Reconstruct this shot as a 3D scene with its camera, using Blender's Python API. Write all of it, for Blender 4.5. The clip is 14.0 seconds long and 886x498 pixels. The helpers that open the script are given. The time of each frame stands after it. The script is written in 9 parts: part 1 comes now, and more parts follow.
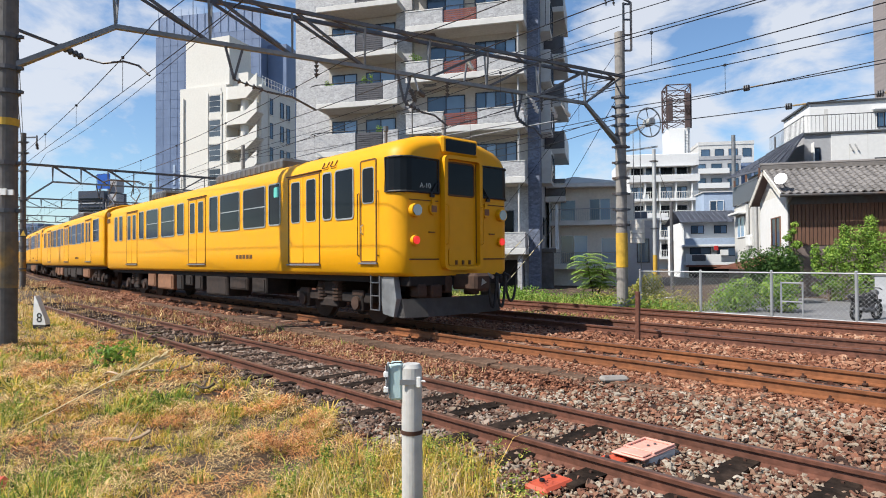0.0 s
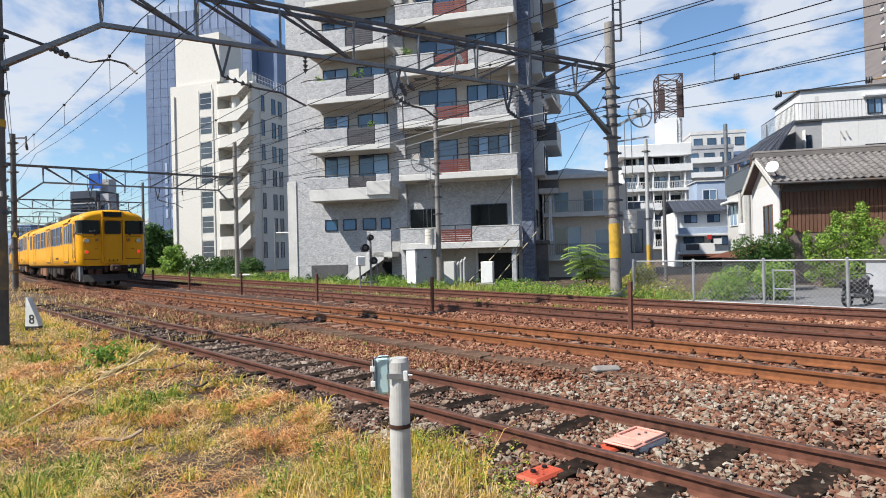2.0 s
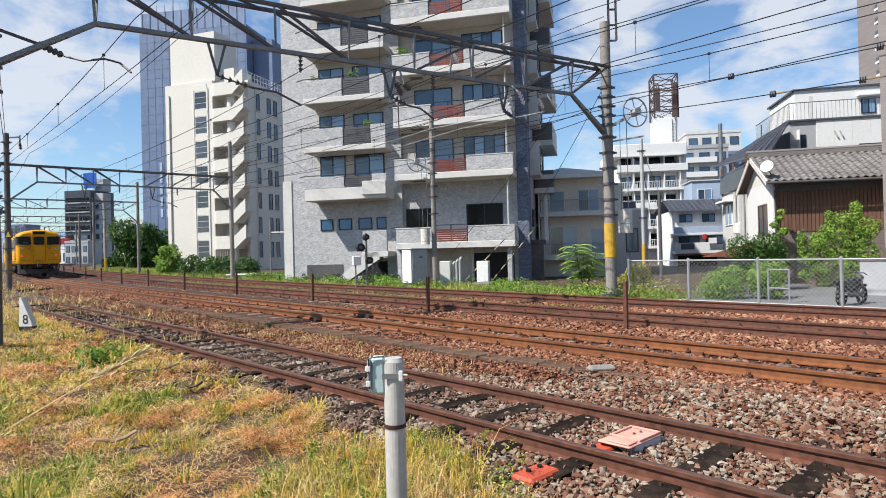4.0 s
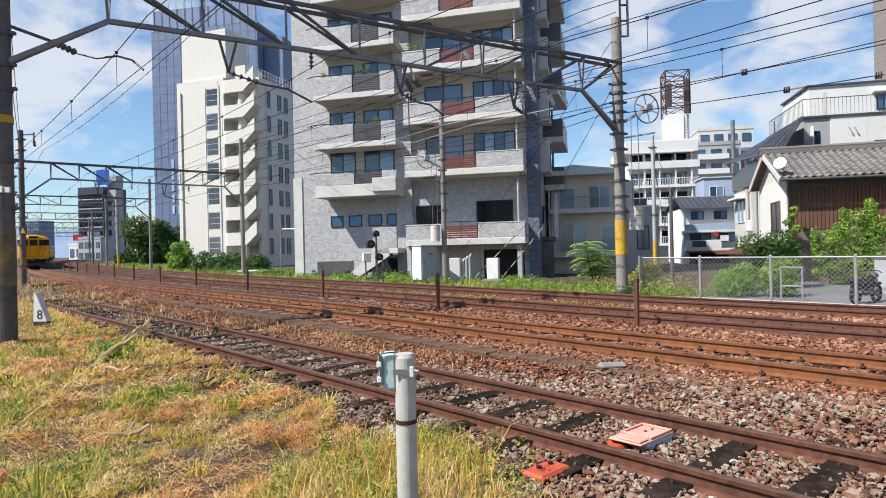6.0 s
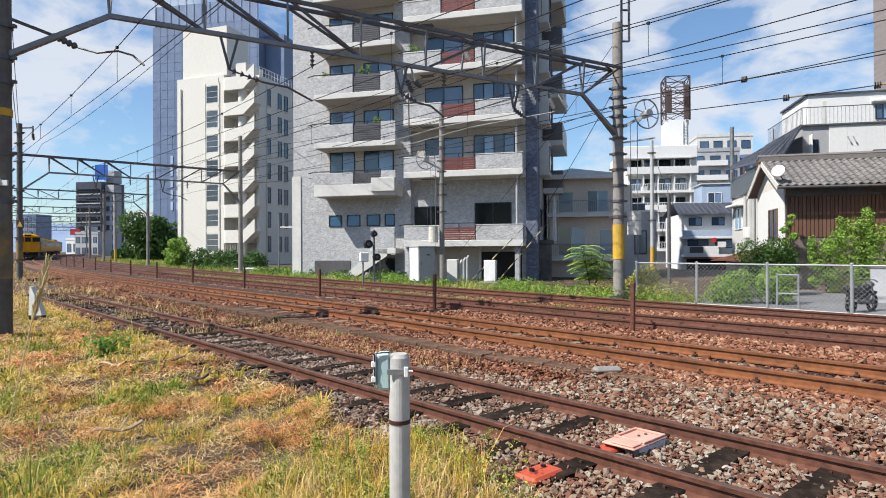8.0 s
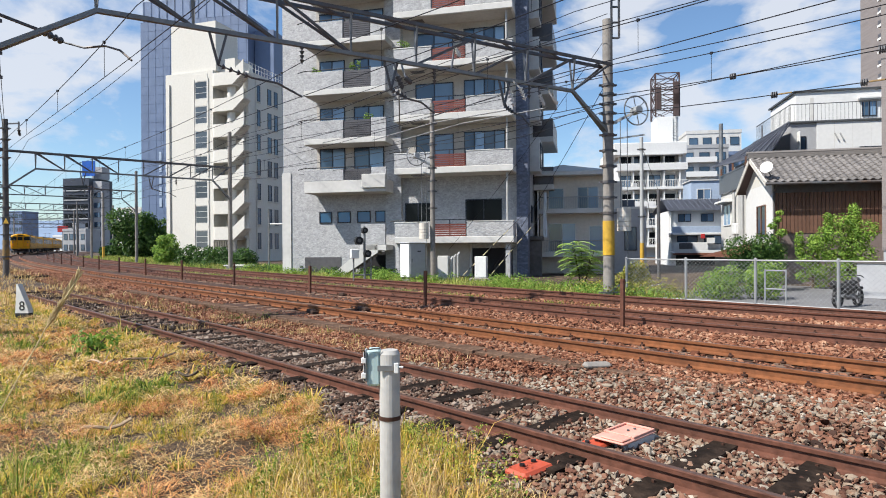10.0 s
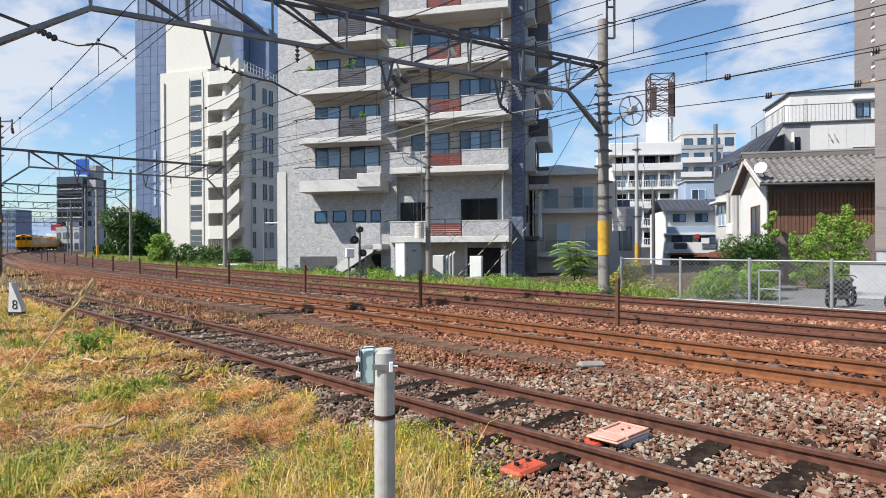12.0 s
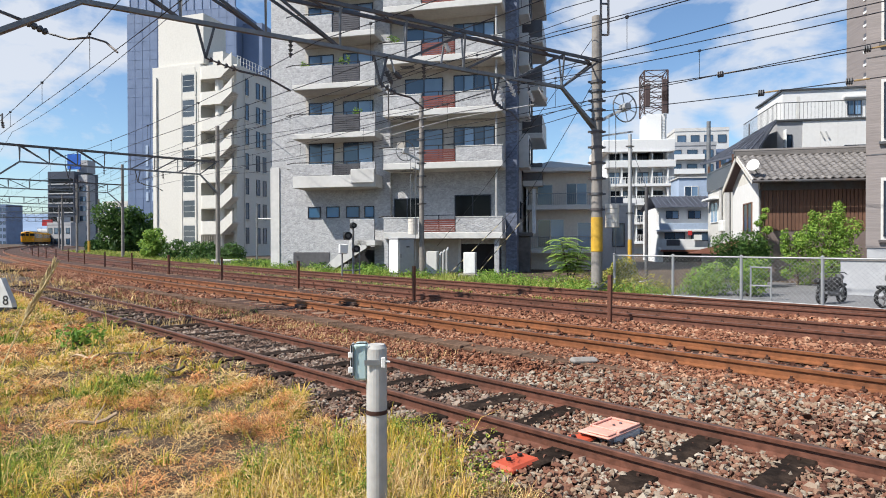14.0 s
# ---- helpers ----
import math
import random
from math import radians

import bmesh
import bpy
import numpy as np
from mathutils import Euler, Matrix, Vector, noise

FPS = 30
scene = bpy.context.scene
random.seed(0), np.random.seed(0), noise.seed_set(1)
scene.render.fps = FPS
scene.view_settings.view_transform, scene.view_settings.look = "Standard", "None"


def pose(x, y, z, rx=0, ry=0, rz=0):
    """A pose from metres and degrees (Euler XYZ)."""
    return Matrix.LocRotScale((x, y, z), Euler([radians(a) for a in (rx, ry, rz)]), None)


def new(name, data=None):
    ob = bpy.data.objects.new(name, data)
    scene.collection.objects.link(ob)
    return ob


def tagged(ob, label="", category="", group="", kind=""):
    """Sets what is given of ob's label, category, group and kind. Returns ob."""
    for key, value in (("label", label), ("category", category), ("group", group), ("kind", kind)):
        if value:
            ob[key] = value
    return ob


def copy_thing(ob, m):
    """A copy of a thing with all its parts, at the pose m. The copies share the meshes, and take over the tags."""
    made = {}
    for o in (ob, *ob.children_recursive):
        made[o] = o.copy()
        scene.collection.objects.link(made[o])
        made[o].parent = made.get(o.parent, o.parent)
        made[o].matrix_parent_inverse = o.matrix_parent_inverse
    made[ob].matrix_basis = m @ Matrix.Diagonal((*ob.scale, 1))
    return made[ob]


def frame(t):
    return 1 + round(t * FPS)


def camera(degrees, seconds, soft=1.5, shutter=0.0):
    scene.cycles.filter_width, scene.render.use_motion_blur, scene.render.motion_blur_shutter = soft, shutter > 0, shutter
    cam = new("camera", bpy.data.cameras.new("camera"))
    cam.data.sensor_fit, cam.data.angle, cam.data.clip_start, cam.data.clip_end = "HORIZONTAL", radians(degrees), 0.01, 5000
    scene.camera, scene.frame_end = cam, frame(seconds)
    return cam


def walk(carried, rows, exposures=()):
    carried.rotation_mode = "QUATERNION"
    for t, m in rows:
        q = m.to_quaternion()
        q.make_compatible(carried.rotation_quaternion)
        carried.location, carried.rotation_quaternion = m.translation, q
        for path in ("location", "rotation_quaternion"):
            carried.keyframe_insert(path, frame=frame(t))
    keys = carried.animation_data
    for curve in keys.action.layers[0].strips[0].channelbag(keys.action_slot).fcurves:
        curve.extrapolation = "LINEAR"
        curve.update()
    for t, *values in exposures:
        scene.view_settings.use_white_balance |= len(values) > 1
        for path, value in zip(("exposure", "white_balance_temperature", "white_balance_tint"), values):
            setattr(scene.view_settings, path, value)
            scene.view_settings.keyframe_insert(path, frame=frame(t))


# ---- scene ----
cam = camera(71.61, 14.0, soft=1.0)
walk(cam, [
    (0.0, pose(-0.0574, -0.0046, 1.5185, 91.036, 0.372, -0.249)),
    (0.5, pose(-0.0368, -0.0084, 1.5194, 90.890, 0.641, -0.443)),
    (1.0, pose(-0.0114, 0.0016, 1.5148, 90.661, 0.980, -0.567)),
    (1.5, pose(-0.0045, 0.0016, 1.5156, 90.464, 1.229, -0.619)),
    (2.0, pose(-0.0011, -0.0043, 1.5157, 90.458, 1.423, -0.685)),
    (2.5, pose(0.0038, -0.0008, 1.5161, 90.500, 1.491, -0.847)),
    (3.0, pose(0.0035, -0.0001, 1.5173, 90.481, 1.468, -1.101)),
    (5.5, pose(-0.0010, -0.0047, 1.5138, 90.208, 1.501, -0.665)),
    (6.0, pose(-0.0056, 0.0025, 1.5116, 90.140, 1.347, -0.169)),
    (6.5, pose(-0.0063, -0.0023, 1.5121, 90.109, 1.140, 0.258)),
    (7.0, pose(-0.0060, -0.0028, 1.5106, 90.154, 0.771, 0.312)),
    (7.5, pose(0.0000, -0.0000, 1.5097, 90.248, 0.464, 0.002)),
    (8.0, pose(0.0004, -0.0004, 1.5102, 90.258, 0.288, -0.381)),
    (10.5, pose(0.0064, -0.0025, 1.5079, 89.865, 0.364, -1.365)),
    (11.0, pose(0.0079, -0.0047, 1.5093, 89.854, 0.315, -1.491)),
    (11.5, pose(0.0062, 0.0048, 1.5057, 89.856, 0.335, -1.560)),
    (12.0, pose(0.0062, -0.0019, 1.5047, 89.882, 0.246, -1.672)),
    (12.5, pose(0.0063, -0.0034, 1.5075, 89.832, 0.149, -1.769)),
    (13.0, pose(0.0065, -0.0028, 1.5052, 89.737, 0.118, -1.901)),
    (13.5, pose(0.0098, -0.0005, 1.5031, 89.610, 0.130, -2.093)),
    (14.0, pose(0.0134, -0.0064, 1.5027, 89.526, 0.120, -2.252)),
])

# ---- sky and sun ----
SUN = Vector((-1.0, -0.43, 1.3)).normalized()
SUN_STRENGTH, SKY_STRENGTH = 5.0, 0.072
world = bpy.data.worlds.new("sky")
scene.world = world
world.use_nodes = True
wn, wl = world.node_tree.nodes, world.node_tree.links
wn.clear()
w_out = wn.new("ShaderNodeOutputWorld")
w_bg = wn.new("ShaderNodeBackground")
w_bg.inputs["Strength"].default_value = SKY_STRENGTH
w_sky = wn.new("ShaderNodeTexSky")
w_sky.sky_type, w_sky.sun_disc = "NISHITA", False
w_sky.sun_elevation = math.asin(SUN.z)
w_sky.sun_rotation = math.atan2(SUN.x, SUN.y)
w_sky.air_density, w_sky.dust_density, w_sky.ozone_density = 1.1, 0.3, 3.0
w_co = wn.new("ShaderNodeTexCoord")
w_map = wn.new("ShaderNodeMapping")
w_map.inputs["Scale"].default_value = (1.6, 1.6, 3.4)
w_map.inputs["Location"].default_value = (0.35, 0.2, 0.1)
w_n1 = wn.new("ShaderNodeTexNoise")
w_n1.inputs["Scale"].default_value, w_n1.inputs["Detail"].default_value = 4.2, 9
w_n1.inputs["Roughness"].default_value, w_n1.inputs["Distortion"].default_value = 0.56, 0.25
w_ramp = wn.new("ShaderNodeValToRGB")
w_ramp.color_ramp.elements[0].position, w_ramp.color_ramp.elements[1].position = 0.535, 0.70
w_ramp.color_ramp.elements[1].color = (0.84, 0.84, 0.84, 1)
w_mix = wn.new("ShaderNodeMixRGB")
w_mix.inputs["Color2"].default_value = (7.0, 7.3, 7.9, 1)
wl.new(w_co.outputs["Generated"], w_map.inputs["Vector"])
wl.new(w_map.outputs["Vector"], w_n1.inputs["Vector"])
# banks of cumulus: (x, y, z) on the sky dome, reach, weight
CLOUD_BANKS = ((-0.62, 1.0, 0.36, 0.26, 1.0), (-0.66, 1.0, 0.21, 0.14, 0.7), (-0.50, 1.0, 0.25, 0.13, 0.7), (0.27, 1.0, 0.17, 0.09, 0.9), (0.43, 1.0, 0.19, 0.13, 1.2),
               (0.53, 1.0, 0.225, 0.09, 0.9), (0.30, 1.0, 0.36, 0.12, 0.8), (0.62, 1.0, 0.39, 0.22, 0.8), (0.70, 1.0, 0.25, 0.10, 0.5), (-1.4, 0.4, 0.5, 0.4, 0.8), (0.9, -0.8, 0.5, 0.5, 0.8))
bank = None
w_dir = wn.new("ShaderNodeVectorMath")
w_dir.operation = "NORMALIZE"
wl.new(w_co.outputs["Generated"], w_dir.inputs[0])
for cx_, cy_, cz_, reach_, weight_ in CLOUD_BANKS:
    far_ = wn.new("ShaderNodeVectorMath")
    far_.operation = "DISTANCE"
    far_.inputs[1].default_value = Vector((cx_, cy_, cz_)).normalized()
    fall = wn.new("ShaderNodeMapRange")
    fall.interpolation_type = "SMOOTHSTEP"
    fall.inputs["From Min"].default_value, fall.inputs["From Max"].default_value = 0.0, reach_
    fall.inputs["To Min"].default_value, fall.inputs["To Max"].default_value = 0.19 * weight_, 0.0
    wl.new(w_dir.outputs["Vector"], far_.inputs[0]), wl.new(far_.outputs["Value"], fall.inputs["Value"])
    if bank is None:
        bank = fall.outputs["Result"]
    else:
        top_ = wn.new("ShaderNodeMath")
        top_.operation = "MAXIMUM"
        wl.new(bank, top_.inputs[0]), wl.new(fall.outputs["Result"], top_.inputs[1])
        bank = top_.outputs["Value"]
w_sum = wn.new("ShaderNodeMath")
w_sum.operation = "ADD"
wl.new(w_n1.outputs["Fac"], w_sum.inputs[0]), wl.new(bank, w_sum.inputs[1])
wl.new(w_sum.outputs["Value"], w_ramp.inputs["Fac"])
wl.new(w_ramp.outputs["Color"], w_mix.inputs["Fac"])
w_tint = wn.new("ShaderNodeMixRGB")
w_tint.blend_type = "MULTIPLY"
w_tint.inputs["Fac"].default_value, w_tint.inputs["Color2"].default_value = 1.0, (1.12, 1.25, 1.36, 1)
wl.new(w_sky.outputs["Color"], w_tint.inputs["Color1"])
wl.new(w_tint.outputs["Color"], w_mix.inputs["Color1"])
wl.new(w_mix.outputs["Color"], w_bg.inputs["Color"])
wl.new(w_bg.outputs["Background"], w_out.inputs["Surface"])
sun_lamp = bpy.data.lights.new("sun", "SUN")
sun_lamp.energy, sun_lamp.angle, sun_lamp.color = SUN_STRENGTH, radians(0.6), (1.0, 0.955, 0.88)
sun_ob = new("sun", sun_lamp)
sun_ob.rotation_euler = SUN.to_track_quat("Z", "Y").to_euler()
scene.view_settings.exposure = 0.66


# ---- materials ----
def mat(name, color, rough=0.7, metal=0.0, var=0.25, scale=6.0, big=0.5, stain=0.25, bump=0.15, tint=None,
        island=0.0, rand=0.0, spec=0.4, stretch=(1, 1, 1), fleck=0.0, coat=0.0):
    """A plain weathered surface: grain at one scale, stains at a larger one, relief, and variety from piece to piece."""
    m = bpy.data.materials.new(name)
    m.use_nodes = True
    n, l = m.node_tree.nodes, m.node_tree.links
    b = n["Principled BSDF"]
    b.inputs["Roughness"].default_value, b.inputs["Metallic"].default_value = rough, metal
    b.inputs["Specular IOR Level"].default_value = spec
    b.inputs["Coat Weight"].default_value = coat
    co = n.new("ShaderNodeTexCoord")
    mp = n.new("ShaderNodeMapping")
    mp.inputs["Scale"].default_value = stretch
    l.new(co.outputs["Object"], mp.inputs["Vector"])
    fine = n.new("ShaderNodeTexNoise")
    fine.inputs["Scale"].default_value, fine.inputs["Detail"].default_value = scale, 6
    large = n.new("ShaderNodeTexNoise")
    large.inputs["Scale"].default_value, large.inputs["Detail"].default_value = big, 5
    l.new(mp.outputs["Vector"], fine.inputs["Vector"])
    l.new(mp.outputs["Vector"], large.inputs["Vector"])
    c = Vector(color[:3])
    t2 = Vector(tint[:3]) if tint else c * 0.55
    mix_big = n.new("ShaderNodeMixRGB")
    mix_big.inputs["Color1"].default_value, mix_big.inputs["Color2"].default_value = (*c, 1), (*t2, 1)
    r = n.new("ShaderNodeMapRange")
    r.inputs["From Min"].default_value, r.inputs["From Max"].default_value = 0.42, 0.72
    r.inputs["To Max"].default_value = stain * 2 if stain <= 0.5 else 1.0
    l.new(large.outputs["Fac"], r.inputs["Value"])
    l.new(r.outputs["Result"], mix_big.inputs["Fac"])
    v = n.new("ShaderNodeMapRange")
    v.inputs["From Min"].default_value, v.inputs["From Max"].default_value = 0.25, 0.75
    v.inputs["To Min"].default_value, v.inputs["To Max"].default_value = 1 - var, 1 + var
    l.new(fine.outputs["Fac"], v.inputs["Value"])
    last = v.outputs["Result"]
    for amount, kind in ((island, "Random Per Island"), (rand, "Random")):
        if amount:
            src = n.new("ShaderNodeNewGeometry" if kind != "Random" else "ShaderNodeObjectInfo")
            q = n.new("ShaderNodeMapRange")
            q.inputs["To Min"].default_value, q.inputs["To Max"].default_value = 1 - amount, 1 + amount
            l.new(src.outputs[kind], q.inputs["Value"])
            mu = n.new("ShaderNodeMath")
            mu.operation = "MULTIPLY"
            l.new(last, mu.inputs[0]), l.new(q.outputs["Result"], mu.inputs[1])
            last = mu.outputs["Value"]
    sc = n.new("ShaderNodeVectorMath")
    sc.operation = "SCALE"
    l.new(mix_big.outputs["Color"], sc.inputs[0]), l.new(last, sc.inputs["Scale"])
    l.new(sc.outputs["Vector"], b.inputs["Base Color"])
    if bump:
        bp = n.new("ShaderNodeBump")
        bp.inputs["Strength"].default_value, bp.inputs["Distance"].default_value = bump, 0.03
        l.new(fine.outputs["Fac"], bp.inputs["Height"])
        l.new(bp.outputs["Normal"], b.inputs["Normal"])
    rr = n.new("ShaderNodeMapRange")
    rr.inputs["To Min"].default_value, rr.inputs["To Max"].default_value = max(0.02, rough - 0.12), min(1, rough + 0.12)
    l.new(fine.outputs["Fac"], rr.inputs["Value"])
    l.new(rr.outputs["Result"], b.inputs["Roughness"])
    return m


def mixed(name, colors, rough=0.85, trans=0.0, patch=0.35, patch_mix=0.5, bump=0.0):
    """Pieces that differ in colour from one to the next, with patches where one colour prevails."""
    m = bpy.data.materials.new(name)
    m.use_nodes = True
    n, l = m.node_tree.nodes, m.node_tree.links
    b = n["Principled BSDF"]
    b.inputs["Roughness"].default_value, b.inputs["Specular IOR Level"].default_value = rough, 0.25
    geo = n.new("ShaderNodeNewGeometry")
    co = n.new("ShaderNodeTexCoord")
    ns = n.new("ShaderNodeTexNoise")
    ns.inputs["Scale"].default_value, ns.inputs["Detail"].default_value = patch, 4
    l.new(co.outputs["Object"], ns.inputs["Vector"])
    wide = n.new("ShaderNodeMapRange")
    wide.inputs["From Min"].default_value, wide.inputs["From Max"].default_value = 0.3, 0.7
    l.new(ns.outputs["Fac"], wide.inputs["Value"])
    mx = n.new("ShaderNodeMix")
    mx.inputs["Factor"].default_value = patch_mix
    l.new(geo.outputs["Random Per Island"], mx.inputs["A"]), l.new(wide.outputs["Result"], mx.inputs["B"])
    ramp = n.new("ShaderNodeValToRGB")
    e = ramp.color_ramp.elements
    for i, c in enumerate(colors):
        p = i / (len(colors) - 1) * 0.8 + 0.1
        el = e[0] if i == 0 else (e[len(e) - 1] if i == len(colors) - 1 else e.new(p))
        el.position, el.color = p, (*c, 1)
    l.new(mx.outputs["Result"], ramp.inputs["Fac"])
    l.new(ramp.outputs["Color"], b.inputs["Base Color"])
    if trans:
        out = n["Material Output"]
        tr = n.new("ShaderNodeBsdfTranslucent")
        ms = n.new("ShaderNodeMixShader")
        ms.inputs["Fac"].default_value = trans
        l.new(ramp.outputs["Color"], tr.inputs["Color"])
        l.new(b.outputs["BSDF"], ms.inputs[1]), l.new(tr.outputs["BSDF"], ms.inputs[2])
        l.new(ms.outputs["Shader"], out.inputs["Surface"])
    if bump:
        nb = n.new("ShaderNodeTexNoise")
        nb.inputs["Scale"].default_value = 40
        l.new(co.outputs["Object"], nb.inputs["Vector"])
        bp = n.new("ShaderNodeBump")
        bp.inputs["Strength"].default_value, bp.inputs["Distance"].default_value = bump, 0.02
        l.new(nb.outputs["Fac"], bp.inputs["Height"]), l.new(bp.outputs["Normal"], b.inputs["Normal"])
    return m


def glow(name, color, strength):
    m = bpy.data.materials.new(name)
    m.use_nodes = True
    b = m.node_tree.nodes["Principled BSDF"]
    b.inputs["Base Color"].default_value = (*color, 1)
    b.inputs["Emission Color"].default_value, b.inputs["Emission Strength"].default_value = (*color, 1), strength
    return m


def glass(name, color, rough=0.06, spec=0.6):
    """Opaque window glass; the dark room behind is put into its colour."""
    m = mat(name, color, rough=rough, var=0.25, scale=0.6, big=0.3, stain=0.3, bump=0.0, spec=spec, rand=0.35)
    return m


# ---- shapes ----
def part(name, bm, material, parent=None, label="", smooth=False, at=None):
    """Links a bmesh as one mesh object, under a thing or a part where one is given."""
    me = bpy.data.meshes.new(name)
    bmesh.ops.recalc_face_normals(bm, faces=bm.faces[:])
    if smooth:
        for fc in bm.faces:
            fc.smooth = True
    bm.to_mesh(me)
    bm.free()
    for mt in (material if isinstance(material, (list, tuple)) else [material]):
        me.materials.append(mt)
    ob = new(name, me)
    if parent:
        ob.parent = parent
    if at is not None:
        ob.matrix_basis = at
    return tagged(ob, label) if label else ob


def raw(name, verts, faces, material, parent=None, smooth=False):
    me = bpy.data.meshes.new(name)
    me.from_pydata([tuple(v) for v in verts], [], [tuple(q) for q in faces])
    if smooth:
        me.polygons.foreach_set("use_smooth", [True] * len(me.polygons))
    me.materials.append(material)
    ob = new(name, me)
    if parent:
        ob.parent = parent
    return ob


def soup(name, verts, faces, material, parent=None):
    """A large mesh of triangles or quads from numpy arrays."""
    verts, faces = np.asarray(verts, dtype=np.float32), np.asarray(faces, dtype=np.int32)
    k = faces.shape[1]
    me = bpy.data.meshes.new(name)
    me.vertices.add(len(verts))
    me.vertices.foreach_set("co", verts.ravel())
    me.loops.add(faces.size)
    me.loops.foreach_set("vertex_index", faces.ravel())
    me.polygons.add(len(faces))
    me.polygons.foreach_set("loop_start", np.arange(0, faces.size, k, dtype=np.int32))
    me.polygons.foreach_set("use_smooth", np.zeros(len(faces), dtype=bool))
    me.update(calc_edges=True)
    me.materials.append(material)
    ob = new(name, me)
    if parent:
        ob.parent = parent
    return ob


def empty(name, m=None, label="", category="", group="", kind=""):
    e = new(name)
    if m is not None:
        e.matrix_basis = m
    return tagged(e, label, category, group, kind)


def BM():
    return bmesh.new()


def box(bm, x0, x1, y0, y1, z0, z1, m=None, bevel=0.0, mi=0):
    vs = [bm.verts.new((x, y, z)) for z in (z0, z1) for y in (y0, y1) for x in (x0, x1)]
    fs = [bm.faces.new([vs[i] for i in q]) for q in ((0, 1, 3, 2), (4, 6, 7, 5), (0, 4, 5, 1), (2, 3, 7, 6), (0, 2, 6, 4), (1, 5, 7, 3))]
    for q in fs:
        q.material_index = mi
    if bevel:
        es = list({e for q in fs for e in q.edges})
        r = bmesh.ops.bevel(bm, geom=es, offset=bevel, segments=1, affect="EDGES", profile=0.5)
        vs = list({v for q in r["faces"] for v in q.verts})
    if m is not None:
        bmesh.ops.transform(bm, matrix=m, verts=[v for v in vs if v.is_valid])
    return bm


def rod(bm, p0, p1, r0, r1=None, seg=8, caps=True):
    """A round or tapered rod between two points."""
    p0, p1 = Vector(p0), Vector(p1)
    r1 = r0 if r1 is None else r1
    z = (p1 - p0).normalized()
    a = z.orthogonal().normalized()
    b = z.cross(a)
    rings = []
    for p, r in ((p0, r0), (p1, r1)):
        rings.append([bm.verts.new(p + (a * math.cos(k * math.tau / seg) + b * math.sin(k * math.tau / seg)) * r) for k in range(seg)])
    for k in range(seg):
        bm.faces.new((rings[0][k], rings[0][(k + 1) % seg], rings[1][(k + 1) % seg], rings[1][k]))
    if caps:
        bm.faces.new(rings[0][::-1]), bm.faces.new(rings[1])
    return bm


def bar(bm, p0, p1, w, h, up=(0, 0, 1)):
    """A square bar between two points."""
    p0, p1 = Vector(p0), Vector(p1)
    z = (p1 - p0).normalized()
    s = z.cross(Vector(up))
    s = s.normalized() if s.length > 1e-4 else Vector((1, 0, 0))
    u = s.cross(z)
    rings = [[bm.verts.new(p + s * (sx * w / 2) + u * (sy * h / 2)) for sx, sy in ((-1, -1), (1, -1), (1, 1), (-1, 1))] for p in (p0, p1)]
    for k in range(4):
        bm.faces.new((rings[0][k], rings[0][(k + 1) % 4], rings[1][(k + 1) % 4], rings[1][k]))
    bm.faces.new(rings[0][::-1]), bm.faces.new(rings[1])
    return bm


def sweep(bm, profile, frames, closed=True, caps=True):
    """Sweeps a 2D profile (across, up) along (point, across vector) frames."""
    rings = [[bm.verts.new(Vector(p) + Vector(ac) * a + Vector((0, 0, u))) for a, u in profile] for p, ac in frames]
    k = len(profile)
    for r0, r1 in zip(rings, rings[1:]):
        for i in range(k if closed else k - 1):
            bm.faces.new((r0[i], r0[(i + 1) % k], r1[(i + 1) % k], r1[i]))
    if caps and closed:
        bm.faces.new(rings[0][::-1]), bm.faces.new(rings[-1])
    return bm


def tube(bm, pts, r, seg=5):
    pts = [Vector(p) for p in pts]
    rings = []
    for i, p in enumerate(pts):
        d = (pts[min(i + 1, len(pts) - 1)] - pts[max(i - 1, 0)]).normalized()
        a = d.cross(Vector((0, 0, 1)))
        a = a.normalized() if a.length > 1e-3 else d.orthogonal().normalized()
        b = d.cross(a)
        rings.append([bm.verts.new(p + (a * math.cos(k * math.tau / seg) + b * math.sin(k * math.tau / seg)) * r) for k in range(seg)])
    for r0, r1 in zip(rings, rings[1:]):
        for k in range(seg):
            bm.faces.new((r0[k], r0[(k + 1) % seg], r1[(k + 1) % seg], r1[k]))
    return bm


def disc(bm, c, axis, r, depth, seg=16, r2=None):
    c, axis = Vector(c), Vector(axis).normalized()
    return rod(bm, c - axis * depth / 2, c + axis * depth / 2, r, r if r2 is None else r2, seg)


# ---- plan of the line ----
HEADING = 0.70507                       # the main line's turn from the view's axis
NX, NY = math.cos(HEADING), math.sin(HEADING)
MAIN_Z, CURVE_AT, RADIUS = 0.197, 25.0, 640.0
GRADE = 0.0055                          # the line climbs gently past the near end
TRACKS = {"near": 7.69, "middle": 10.9, "far": 14.05}


def rise(s):
    return GRADE * max(0.0, s - 8.0)


def on_line(n, s, z=0.0):
    """The point n metres across and s metres along the main line, which bends off past CURVE_AT; and its heading."""
    q = min(1.0, max(0.0, (s - 8.0) / 24.0))
    n, z = n - 0.35 * q * q * (3 - 2 * q), z + rise(s)
    if s <= CURVE_AT:
        a, b, th = n, s, 0.0
    else:
        th = (s - CURVE_AT) / RADIUS
        a = n + (RADIUS - n) * (1 - math.cos(th))
        b = CURVE_AT + (RADIUS - n) * math.sin(th)
    return Vector((NX * a - NY * b, NY * a + NX * b, z)), th


def across(th):
    a = HEADING - th
    return Vector((math.cos(a), math.sin(a), 0))


